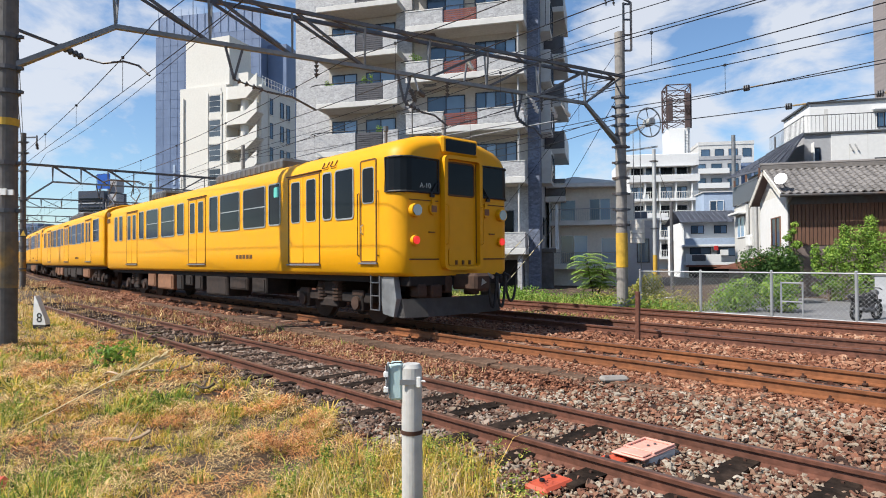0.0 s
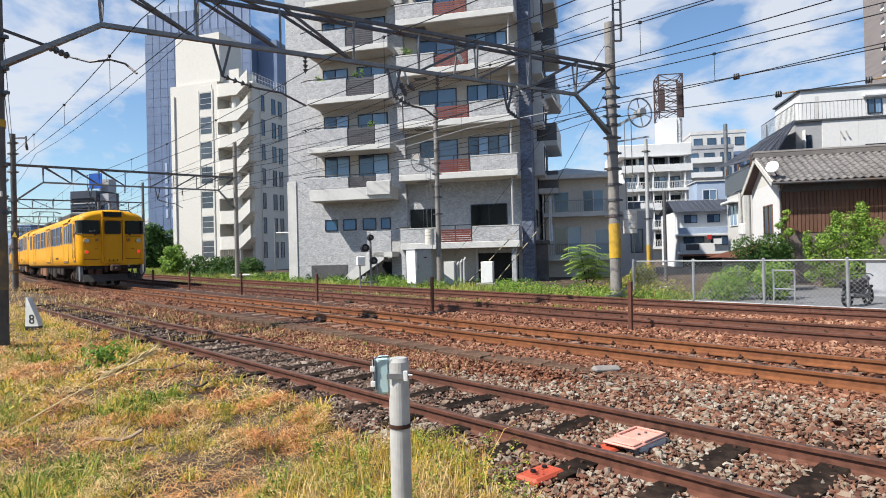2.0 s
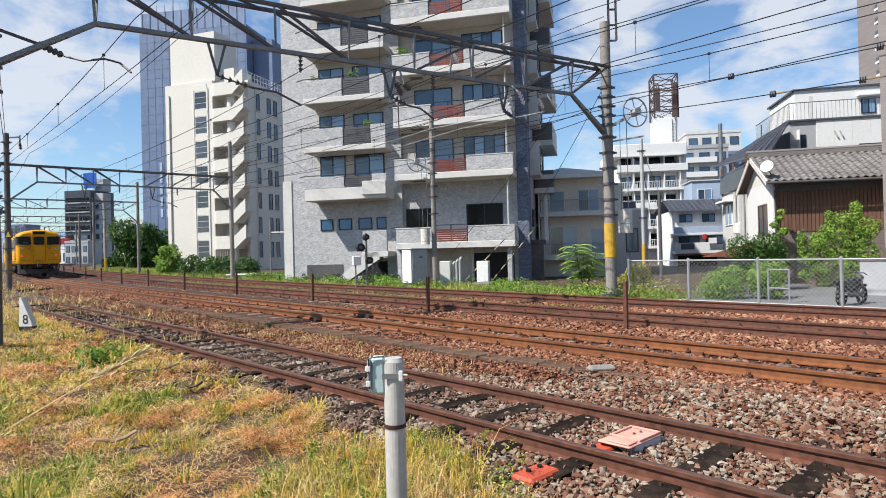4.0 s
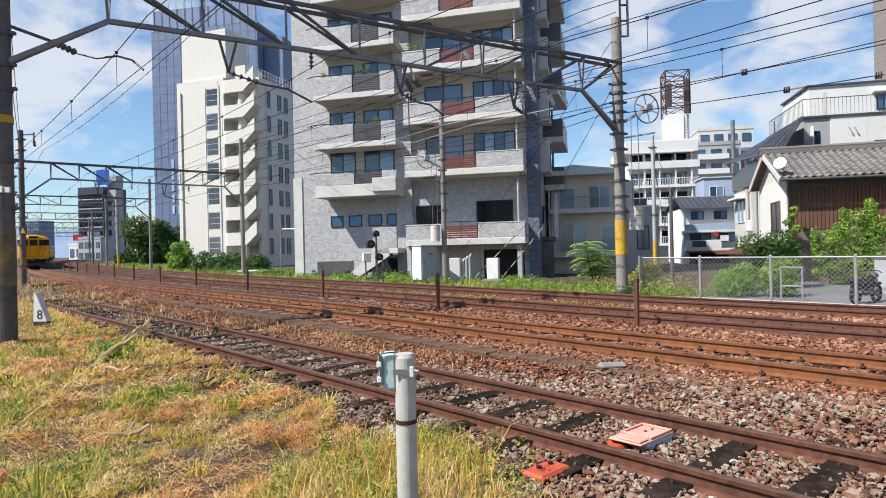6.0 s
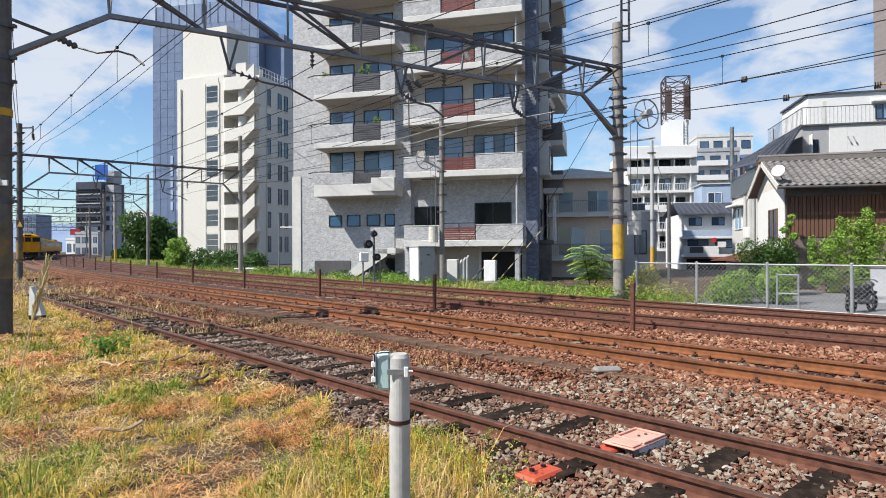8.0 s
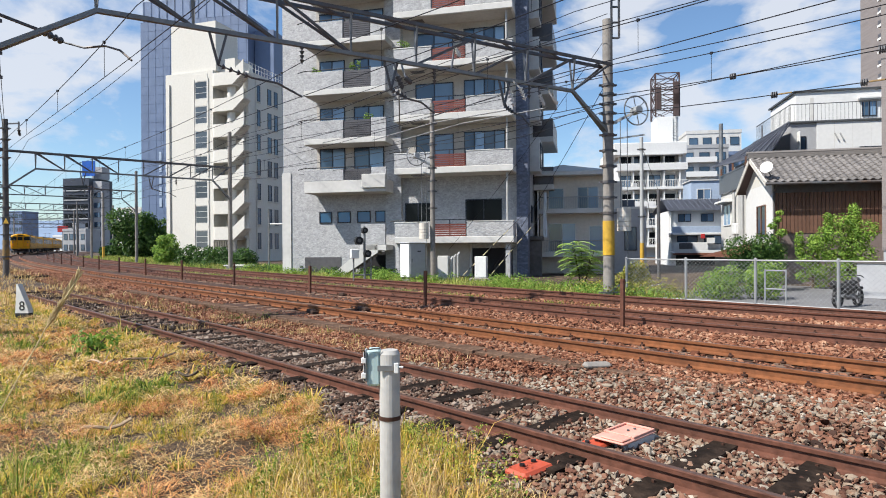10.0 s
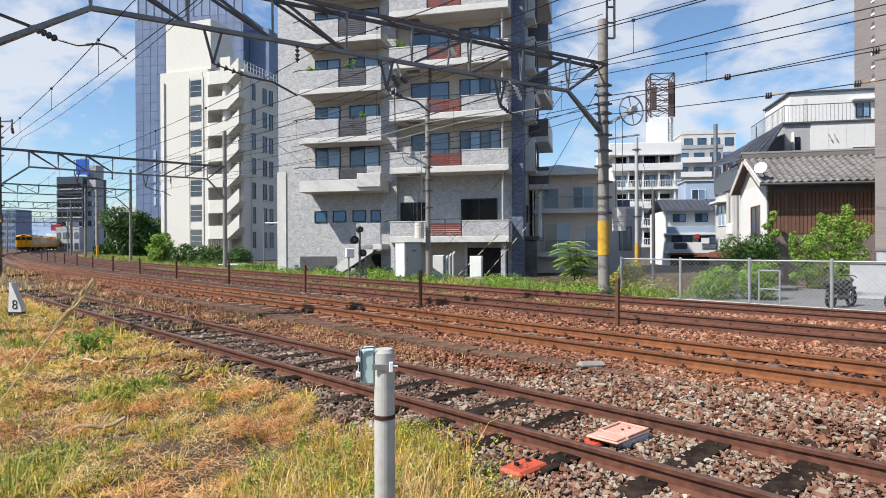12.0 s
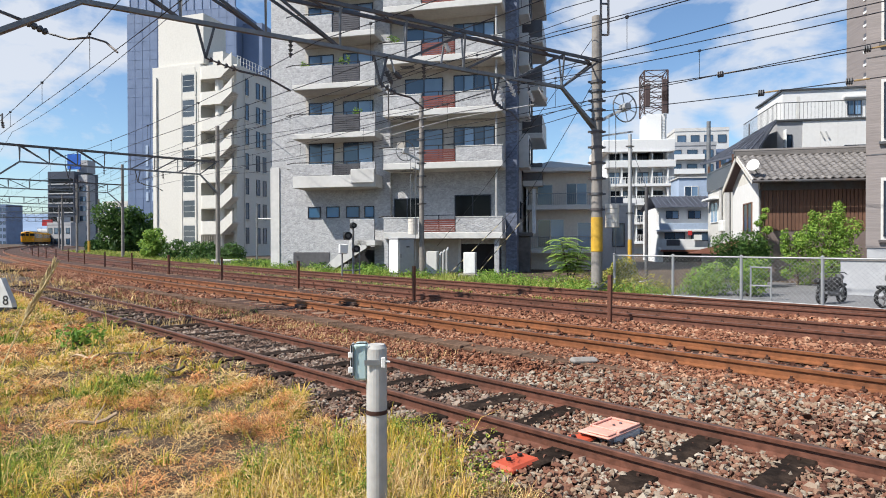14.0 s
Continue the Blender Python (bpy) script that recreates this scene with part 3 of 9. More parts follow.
def pantograph(car, x):
    bm = BM()
    for y in (-0.55, 0.55):
        bar(bm, (x - 0.8, y, 3.78), (x + 0.8, y, 3.78), 0.06, 0.06)
    for sx in (-0.75, 0.75):
        bar(bm, (x + sx, -0.55, 3.78), (x + sx, 0.55, 3.78), 0.06, 0.06)
    p = part("pantograph", bm, M_STEEL_DARK, car)
    for y in (-0.55, 0.55):
        for sx in (-0.75, 0.75):
            bm = BM()
            rod(bm, (x + sx, y, 3.56), (x + sx, y, 3.755), 0.05, seg=8)
            part("insulator", bm, M_STEEL_DARK, p)
        for d in (-1, 1):
            bm = BM()
            rod(bm, (x - d * 0.7, y, 3.8), (x + d * 0.9, y * 0.9, 4.35), 0.025, seg=6)
            rod(bm, (x + d * 0.9, y * 0.9, 4.35), (x, y * 0.8, 4.95), 0.02, seg=6)
            part("arm", bm, M_STEEL_DARK, p)
    for sx in (-0.15, 0.15):
        bm = BM()
        tube(bm, [(x + sx, -0.9, 4.85), (x + sx, -0.6, 4.98), (x + sx, 0.6, 4.98), (x + sx, 0.9, 4.85)], 0.025)
        part("collector_bow", bm, M_STEEL_DARK, p)
    return p


def roof_units(car, motor):
    for x, l in (((2.4, 4.2), (-5.0, 1.4)) if not motor else ((0.0, 4.2),)):
        bm = BM()
        box(bm, x - l / 2, x + l / 2, -0.95, 0.95, 3.45, 3.79, bevel=0.09)
        ac = part("air_conditioner", bm, M_ROOF, car)
        for k in range(int(l / 0.3)):
            bm = BM()
            xx = x - l / 2 + 0.2 + k * 0.3
            box(bm, xx, xx + 0.16, -0.97, 0.97, 3.52, 3.72, bevel=0.02)
            part("grille", bm, M_STEEL_DARK, ac)
    for x in (-8.2, -6.6, 6.4, 7.6):
        bm = BM()
        box(bm, x - 0.3, x + 0.3, -0.25, 0.25, 3.5, 3.72, bevel=0.06)
        part("roof_vent", bm, M_ROOF, car)
    bm = BM()
    for sgn in (-1, 1):
        tube(bm, [(-9.2, sgn * 1.05, 3.46), (8.6, sgn * 1.05, 3.46)], 0.02)
    part("gutter", bm, M_YELLOW_LINE, car)


def nose(w):
    """How far forward the rounded cab front reaches at w metres from its middle."""
    return float(np.interp(w, [0.0] + [1.45 * q[1] for q in NOSE[::-1]], [NOSE[-1][0]] + [q[0] for q in NOSE[::-1]]))


def cab_front(car):
    X = 9.755

    def put(a, b, o):
        r = max(0.0, abs(a) - 0.95)
        return (X - 0.9 * r * r + o, a, b)
    # two outer windscreens, wrapped a little round the corners
    for sgn in (-1, 1):
        bm = BM()
        ws = (0.55, 0.8, 1.16, 1.254, 1.341, 1.407, 1.438, 1.448)
        n = len(ws) - 1
        lo, hi = [], []
        for w in ws:
            x, y = nose(w) + 0.02, sgn * (w + 0.012)
            lo.append(bm.verts.new((x, y, 2.50))), hi.append(bm.verts.new((x, y, 3.07)))
        for k in range(n):
            bm.faces.new((lo[k], lo[k + 1], hi[k + 1], hi[k]))
        g = bmesh.ops.extrude_face_region(bm, geom=bm.faces[:])
        for v in g["geom"]:
            if isinstance(v, bmesh.types.BMVert):
                v.co.x -= 0.06
                v.co.y *= 0.965
        part("windscreen", bm, M_TGLASS, car, smooth=False)
        bm = BM()
        ws = (0.53, 1.16, 1.254, 1.341, 1.407, 1.438, 1.449)
        rim = [(nose(w) + 0.022, sgn * (w + 0.012), 2.48) for w in ws] + [(nose(w) + 0.022, sgn * (w + 0.012), 3.09) for w in ws[::-1]]
        rim.append(rim[0])
        tube(bm, rim, 0.022, 6)
        part("windscreen_seal", bm, M_BLACK, car)
        bm = BM()
        tube(bm, [(X + 0.05, sgn * 0.76, 2.43), (X + 0.045, sgn * 0.70, 2.52), (X + 0.04, sgn * 0.60, 2.66)], 0.014)
        box(bm, X + 0.03, X + 0.06, sgn * 0.72 - 0.05, sgn * 0.72 + 0.05, 2.40, 2.45)
        part("wiper", bm, M_BLACK, car)
        # lamps
        bm = BM()
        rod(bm, (X - 0.06, sgn * 1.10, 2.15), (X + 0.09, sgn * 1.10, 2.15), 0.13, 0.12, 20)
        h = part("headlamp", bm, M_YELLOW, car)
        bm = BM()
        disc(bm, (X + 0.092, sgn * 1.10, 2.15), (1, 0, 0), 0.10, 0.02, 20)
        part("lens", bm, M_HEAD, h)
        bm = BM()
        rod(bm, (X - 0.02, sgn * 0.68, 2.19), (X + 0.05, sgn * 0.68, 2.19), 0.11, 0.10, 16)
        box(bm, X, X + 0.04, sgn * 0.68 - 0.035, sgn * 0.68 + 0.035, 2.08, 2.36)
        part("jumper_socket", bm, M_YELLOW, car)
        bm = BM()
        box(bm, X + 0.045, X + 0.06, sgn * 0.68 - 0.06, sgn * 0.68 + 0.06, 2.13, 2.25)
        part("socket_lid", bm, M_BOXBROWN, car)
        bm = BM()
        rod(bm, (X - 0.05, sgn * 1.10, 1.62), (X + 0.06, sgn * 1.10, 1.62), 0.10, 0.09, 16)
        t = part("tail_lamp", bm, M_YELLOW, car)
        bm = BM()
        disc(bm, (X + 0.066, sgn * 1.10, 1.62), (1, 0, 0), 0.07, 0.02, 16)
        part("red_lens", bm, M_TAIL, t)
        bm = BM()
        box(bm, X, X + 0.02, min(sgn * 0.54, sgn * 1.22), max(sgn * 0.54, sgn * 1.22), 1.27, 1.295)
        part("front_step", bm, M_YELLOW_LINE, car)
        bm = BM()
        box(bm, X, X + 0.012, min(sgn * 0.54, sgn * 1.22), max(sgn * 0.54, sgn * 1.22), 2.33, 2.345)
        part("trim_line", bm, M_YELLOW_LINE, car)
        bm = BM()
        box(bm, X, X + 0.03, sgn * 0.78, sgn * 0.78 + 0.14, 1.76, 1.78)
        part("foot_step", bm, M_YELLOW_LINE, car)
    # gangway door in the middle, with its frame, and the destination box above
    bm = BM()
    ring_plate(bm, -0.49, 0.49, 1.08, 3.20, 0.12, 0.075, lambda a, b, o: (X + o, a, b), 0.13)
    d = part("gangway_frame", bm, M_YELLOW, car)
    bm = BM()
    rounded(bm, -0.41, 0.41, 1.15, 3.13, 0.03, lambda a, b, o: (X + o, a, b), 0.03)
    part("gangway_door", bm, M_YELLOW, d)
    bm = BM()
    rounded(bm, -0.32, 0.32, 2.48, 3.06, 0.05, lambda a, b, o: (X + 0.03 + o, a, b), 0.012)
    part("door_window", bm, M_TGLASS, d)
    bm = BM()
    ring_plate(bm, -0.35, 0.35, 2.45, 3.09, 0.07, 0.03, lambda a, b, o: (X + 0.03 + o, a, b), 0.02)
    part("window_seal", bm, M_YELLOW_LINE, d)
    bm = BM()
    rounded(bm, -0.35, 0.30, 1.17, 1.46, 0.03, lambda a, b, o: (X + 0.03 + o, a, b), 0.05)
    part("gangway_plate", bm, M_YELLOW, d)
    bm = BM()
    for yy in (-0.40, 0.40):
        box(bm, X + 0.03, X + 0.04, yy - 0.008, yy + 0.008, 1.2, 3.1)
    part("door_joint", bm, M_YELLOW_LINE, d)
    bm = BM()
    box(bm, X - 0.75, X + 0.05, -0.47, 0.47, 3.22, 3.56, bevel=0.04)
    db = part("destination_box", bm, M_YELLOW, car)
    bm = BM()
    rounded(bm, -0.39, 0.39, 3.27, 3.50, 0.03, lambda a, b, o: (X + 0.05 + o, a, b), 0.008)
    part("destination_glass", bm, M_TGLASS, db)
    # buffer beam, plough, coupler, hoses
    bm = BM()
    box(bm, X - 0.5, X - 0.02, -1.2, 1.2, 0.80, 0.99, bevel=0.02)
    part("buffer_beam", bm, M_UNDER, car)
    bm = BM()
    prof = [(-1.32, -0.55), (-1.22, -0.2), (-0.8, -0.05), (0.8, -0.05), (1.22, -0.2), (1.32, -0.55)]
    lo = [bm.verts.new((X + 0.08 + b, a, 0.25)) for a, b in prof]
    hi = [bm.verts.new((X + 0.0 + b, a, 0.58)) for a, b in prof]
    for i in range(len(prof) - 1):
        bm.faces.new((lo[i], lo[i + 1], hi[i + 1], hi[i]))
    bmesh.ops.solidify(bm, geom=bm.faces[:], thickness=0.04)
    part("snow_plough", bm, M_SKIRT, car)
    for sgn in (-1, 1):
        bm = BM()
        vs = [[bm.verts.new((x, sgn * y, z)) for x, z in ((X - 0.75, 0.97), (X - 0.30, 0.97), (X - 0.22, 0.58), (X - 0.30, 0.26), (X - 0.62, 0.30))] for y in (1.22, 1.34)]
        bm.faces.new(vs[0]), bm.faces.new(vs[1][::-1])
        for i in range(5):
            bm.faces.new((vs[0][i], vs[0][(i + 1) % 5], vs[1][(i + 1) % 5], vs[1][i]))
        part("plough_bracket", bm, M_STEEL, car)
    bm = BM()
    box(bm, X - 0.1, X + 0.45, -0.14, 0.14, 0.72, 1.0, bevel=0.04)
    box(bm, X + 0.3, X + 0.62, -0.2, 0.2, 0.70, 1.02, bevel=0.05)
    rod(bm, (X - 0.2, 0.42, 0.86), (X + 0.25, 0.42, 0.86), 0.05, seg=8)
    part("coupler", bm, M_SPRING, car)
    bm = BM()
    tri = [bm.verts.new((X + 0.63, y, z)) for y, z in ((-0.07, 0.80), (0.07, 0.86), (-0.05, 0.93))]
    bm.faces.new(tri)
    bmesh.ops.solidify(bm, geom=bm.faces[:], thickness=0.02)
    part("coupler_head", bm, M_ALU, car)
    # boxes and pipes hung under the buffer beam, and the hoses' white taps
    for y0, y1, z0, z1 in ((-1.02, -0.82, 0.60, 0.84), (-0.72, -0.45, 0.58, 0.82), (-0.36, -0.20, 0.66, 0.97), (0.30, 0.52, 0.60, 0.9)):
        bm = BM()
        box(bm, X - 0.25, X + 0.02, y0, y1, z0, z1, bevel=0.03)
        part("beam_equipment", bm, M_SPRING, car)
    for y in (0.62, 0.86, 1.10):
        bm = BM()
        rod(bm, (X + 0.12, y, 0.99), (X + 0.26, y, 0.93), 0.035, seg=8)
        part("hose_tap", bm, M_ALU if y < 0.8 else M_BLACK, car)
    bm = BM()
    for y in (-0.33, 0.33):
        tube(bm, [(X + 0.13, y * 1.36, 1.55), (X + 0.19, y * 1.36, 1.58), (X + 0.19, y * 1.36, 2.25), (X + 0.13, y * 1.36, 2.28)], 0.012)
    part("gangway_handrail", bm, M_YELLOW, car)
    bm = BM()
    for k in range(3):
        box(bm, X + 0.075, X + 0.10, -0.20 + 0.17 * k, -0.15 + 0.17 * k, 1.18, 1.26)
    part("plate_hinge", bm, M_YELLOW_LINE, car)
    for sgn in (-1, 1):
        for z in (3.20,):
            bm = BM()
            tube(bm, [(X - 0.10, sgn * 0.80, z), (X - 0.02, sgn * 0.80, z + 0.02), (X - 0.04, sgn * 0.80, z + 0.10), (X - 0.14, sgn * 0.80, z + 0.12)], 0.012)
            part("lifting_eye", bm, M_YELLOW_LINE, car)
        # a ladder hung under the cab door
        bm = BM()
        for x in (X - 0.95, X - 0.68):
            bar(bm, (x, sgn * 1.36, 0.35), (x, sgn * 1.36, 1.0), 0.03, 0.03)
        for z in (0.36, 0.62, 0.86):
            bar(bm, (X - 0.95, sgn * 1.36, z), (X - 0.68, sgn * 1.36, z), 0.03, 0.02)
        part("cab_ladder", bm, M_STEEL_DARK, car)
    for k, (y0, y1) in enumerate(((0.55, 0.75), (0.78, 1.0), (1.02, 1.32))):
        bm = BM()
        pts = []
        for i in range(13):
            a = math.pi * i / 12
            pts.append((X + 0.22, (y0 + y1) / 2 - math.cos(a) * (y1 - y0) / 2, 0.95 - math.sin(a) * (0.60 if k < 2 else 0.5)))
        tube(bm, pts, 0.026, 6)
        part("brake_hose", bm, M_BLACK, car)
    for y in (-0.75, 0.5):
        bm = BM()
        rod(bm, (X - 1.3, y, 3.45), (X - 1.3, y, 3.85), 0.03, seg=8)
        rod(bm, (X - 1.3, y, 3.8), (X - 1.3, y, 3.9), 0.05, seg=8)
        part("roof_horn", bm, M_STEEL_DARK, car)
    # a faint paper with letters behind the glass
    txt = bpy.data.curves.new("run_number", "FONT")
    txt.body, txt.size, txt.align_x = "A-10", 0.13, "CENTER"
    tob = new("run_number", txt)
    tob.data.materials.append(M_ALU)
    tob.parent = car
    tob.matrix_basis = Matrix.Translation((X + 0.025, -0.86, 2.56)) @ Matrix.Rotation(radians(90), 4, "Z") @ Matrix.Rotation(radians(90), 4, "X")


WINDOWS = ((1.39, 2.01), (2.17, 2.48), (4.35, 4.90), (5.10, 6.30), (6.55, 7.75), (7.95, 8.50), (10.55, 11.10), (11.40, 12.62), (12.98, 14.20), (14.55, 15.05), (17.25, 17.62), (17.95, 18.32))
DOORS = ((2.65, 3.95), (8.85, 10.15), (15.35, 16.65))


def train_car(cab, motor, seed):
    car = empty("train_car", label="yellow electric suburban train car with dark windows" if not cab else "yellow electric train end car with red tail lamps", category="train car", group="train")
    bm = BM()
    car_shell(bm, cab)
    part("body", bm, M_YELLOW, car)
    for sgn in (-1, 1):
        for k, (a0, a1) in enumerate(WINDOWS):
            if cab or a0 > 3:
                add_window(car, a0, a1, 2.08 if a1 - a0 > 0.6 else 2.10, 3.02, sgn)
        if not cab:
            add_window(car, 0.9, 2.1, 2.08, 3.02, sgn)
        for a0, a1 in DOORS:
            add_door(car, a0, a1, sgn)
        if cab:
            add_door(car, 0.66, 1.13, sgn, leaves=1, z0=1.25, z1=3.1)
            bm = BM()
            rounded(bm, 4.42, 4.66, 2.72, 2.95, 0.02, side_put(sgn), 0.010)
            part("window_sticker", bm, M_STICKER, car)
            for a in (2.12, 2.42):
                bm = BM()
                tube(bm, [(9.75 - a - 0.09, sgn * 1.40, 3.26), (9.75 - a - 0.09, sgn * 1.46, 3.14), (9.75 - a + 0.09, sgn * 1.46, 3.14), (9.75 - a + 0.09, sgn * 1.40, 3.26)], 0.013)
                part("roof_step", bm, M_YELLOW_LINE, car)
        for a0, a1 in DOORS:
            bm = BM()
            box(bm, 9.75 - a1 - 0.08, 9.75 - a0 + 0.08, *(sorted((sgn * 1.44, sgn * 1.475))), 3.105, 3.125)
            part("door_gutter", bm, M_YELLOW_LINE, car)
        bm = BM()
        for a in (19.25,):
            for z in (2.85, 3.12):
                box(bm, 9.75 - a - 0.22, 9.75 - a + 0.22, *(sorted((sgn * 1.45, sgn * 1.465))), z, z + 0.17)
        part("side_vent", bm, M_YELLOW_LINE, car)
        bm = BM()
        for k in range(5):
            x = 9.75 - 5.9 - k * 0.20
            box(bm, x - 0.07, x + 0.07, *(sorted((sgn * 1.45, sgn * 1.455))), 1.33, 1.43)
        part("car_number_bars", bm, M_YELLOW_LINE, car)
    bm = BM()
    box(bm, -10.0, -9.7, -0.55, 0.55, 1.15, 3.2, bevel=0.03)
    part("gangway", bm, M_BLACK, car)
    if not cab:
        bm = BM()
        box(bm, 9.7, 10.0, -0.55, 0.55, 1.15, 3.2, bevel=0.03)
        part("gangway", bm, M_BLACK, car)
    bogie(car, 6.9)
    bogie(car, -6.9)
    underfloor(car, seed)
    roof_units(car, motor)
    if motor:
        pantograph(car, 6.6)
    if cab:
        cab_front(car)
    return car


CARS = [train_car(True, False, 1), train_car(False, True, 2), train_car(False, False, 3), train_car(False, True, 4)]


def train_s(t):
    """How far along the line the train's tail stands at t seconds."""
    return 8.60 + 11.75 * t + 0.08 * t * t


def motions():
    for k, car in enumerate(CARS):
        rows = []
        for i in range(29):
            t = i * 0.5
            mid = train_s(t) + 9.75 + 20.1 * k
            a, _ = on_line(TRACKS["near"], mid - 6.9, MAIN_Z)
            b, _ = on_line(TRACKS["near"], mid + 6.9, MAIN_Z)
            d = (a - b).normalized()
            rows.append((t, Matrix.Translation((a + b) / 2) @ Matrix.Rotation(math.atan2(d.y, d.x), 4, "Z")))
        walk(car, rows)
    rows = []
    for t, lean in ((0, 62), (3, 60), (5.5, 58), (6.5, 35), (7.0, 16), (7.5, 13), (8.0, 12), (9.2, 22), (10.3, 31), (11.5, 43), (12.3, 28), (13.0, 16), (14.0, 25)):
        rows.append((t, Matrix.Translation((-4.18, 6.0, -0.1)) @ Matrix.Rotation(radians(lean), 4, "Y")))
    walk(STALK, rows)

# ---- buildings ----
def tile_mat(name, color, rough=0.75, size=0.105, relief=0.27, tint=None, spread=0.17):
    """Split-faced wall tiles in courses: each lighter or darker than the next, joints sunk, faces rough."""
    m = mat(name, color, rough=rough, var=0.16, scale=3.0, big=0.22, stain=0.22, tint=tint, bump=0)
    n, l = m.node_tree.nodes, m.node_tree.links
    b = n["Principled BSDF"]
    co = [q for q in n if q.type == "TEX_COORD"][0]
    mp = n.new("ShaderNodeMapping")
    mp.inputs["Scale"].default_value = (1, 1, 1.6)
    v = n.new("ShaderNodeTexVoronoi")
    v.inputs["Scale"].default_value, v.inputs["Randomness"].default_value = 1 / size, 0.85
    l.new(co.outputs["Object"], mp.inputs["Vector"]), l.new(mp.outputs["Vector"], v.inputs["Vector"])
    sep = n.new("ShaderNodeSeparateColor")
    l.new(v.outputs["Color"], sep.inputs["Color"])
    r = n.new("ShaderNodeMapRange")
    r.inputs["To Min"].default_value, r.inputs["To Max"].default_value = 1 - spread, 1 + spread
    l.new(sep.outputs["Red"], r.inputs["Value"])
    old = b.inputs["Base Color"].links[0].from_socket
    sc = n.new("ShaderNodeVectorMath")
    sc.operation = "SCALE"
    l.new(old, sc.inputs[0]), l.new(r.outputs["Result"], sc.inputs["Scale"])
    l.new(sc.outputs["Vector"], b.inputs["Base Color"])
    bp = n.new("ShaderNodeBump")
    bp.inputs["Strength"].default_value, bp.inputs["Distance"].default_value = relief, 0.05
    bp.invert = True
    l.new(v.outputs["Distance"], bp.inputs["Height"])
    l.new(bp.outputs["Normal"], b.inputs["Normal"])
    return m


M_TILE = tile_mat("grey_relief_tile", (0.385, 0.385, 0.39), tint=(0.335, 0.34, 0.35))
M_TILE_BLUE = tile_mat("slate_blue_tile", (0.125, 0.145, 0.20), size=0.13, spread=0.30)
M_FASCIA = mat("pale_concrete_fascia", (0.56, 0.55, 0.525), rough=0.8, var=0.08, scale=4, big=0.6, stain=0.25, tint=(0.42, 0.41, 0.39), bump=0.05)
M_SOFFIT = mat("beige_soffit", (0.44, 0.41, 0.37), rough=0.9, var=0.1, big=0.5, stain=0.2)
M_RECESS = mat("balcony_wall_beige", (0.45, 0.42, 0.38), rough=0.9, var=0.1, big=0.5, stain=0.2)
M_SLATS = mat("red_brown_slats", (0.16, 0.042, 0.030), rough=0.55, var=0.15, scale=8, stain=0.2, rand=0.15)
M_PANEL = mat("smoky_rail_panel", (0.095, 0.09, 0.095), rough=0.35, var=0.15, stain=0.2, bump=0)
M_FRAME = mat("dark_blue_window_frame", (0.022, 0.028, 0.042), rough=0.4, metal=0.3, var=0.1, bump=0)
M_FRAME_W = mat("white_window_frame", (0.60, 0.60, 0.58), rough=0.5, var=0.08, bump=0)
# Next two panes: blue base paints the reflected sky, the lighter also curtains.
M_PANE = glass("sky_tinted_pane", (0.045, 0.085, 0.14), spec=0.9)
M_PANE_LIGHT = glass("curtained_sky_tinted_pane", (0.17, 0.27, 0.40), rough=0.10, spec=0.9)
M_PANE_BLUE = glass("blue_pane", (0.035, 0.13, 0.27), spec=0.5)
M_PANE_GREY = glass("grey_pane", (0.075, 0.09, 0.105), spec=0.5)
M_PIPE = mat("grey_downpipe", (0.42, 0.42, 0.41), rough=0.6, var=0.1, bump=0)
M_CREAM = mat("cream_render", (0.60, 0.58, 0.53), rough=0.85, var=0.06, scale=5, big=0.25, stain=0.2, tint=(0.54, 0.515, 0.465), bump=0.08)
M_BLUEGLASS = mat("blue_curtain_wall", (0.128, 0.174, 0.278), rough=0.5, metal=0.0, var=0.12, scale=0.6, big=0.06, stain=0.35, tint=(0.135, 0.182, 0.285), bump=0)
M_BLUEGRID = mat("curtain_wall_mullion", (0.165, 0.22, 0.345), rough=0.5, var=0.1, bump=0)
M_BLUEJOINT = mat("cladding_joint", (0.128, 0.174, 0.278), rough=0.6, var=0.1, bump=0)
M_PALEBLUE = mat("pale_blue_panel", (0.36, 0.44, 0.56), rough=0.6, var=0.1, bump=0)
M_DARKSTONE = mat("dark_office_cladding", (0.055, 0.062, 0.085), rough=0.4, var=0.15, big=0.1, bump=0)
M_BEIGE = mat("beige_plaster", (0.60, 0.555, 0.49), rough=0.9, var=0.1, big=0.3, stain=0.3, bump=0.1)
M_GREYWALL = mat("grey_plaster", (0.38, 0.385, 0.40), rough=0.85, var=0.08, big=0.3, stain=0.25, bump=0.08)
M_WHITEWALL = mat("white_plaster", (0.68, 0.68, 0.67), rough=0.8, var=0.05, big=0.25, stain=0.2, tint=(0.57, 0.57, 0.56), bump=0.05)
M_BROWNWALL = mat("brown_corrugated_wall", (0.15, 0.078, 0.052), rough=0.7, var=0.15, big=0.5, stain=0.3, bump=0.05, rand=0.1)
M_KAWARA = mat("grey_roof_tile", (0.15, 0.14, 0.135), rough=0.6, var=0.15, scale=10, big=0.8, stain=0.25, rand=0.22, bump=0.1)
M_SLATE = mat("slate_roof", (0.10, 0.11, 0.14), rough=0.6, var=0.15, big=0.4, stain=0.3)
# Near-black for flat sheets that paint the darkness of unlit recesses.
M_SHADE_BLACK = mat("painted_shade_black", (0.02, 0.02, 0.022), rough=0.95, var=0.2, bump=0)
M_SHEET = mat("rusty_iron_sheet", (0.25, 0.10, 0.06), rough=0.75, var=0.25, stain=0.4)
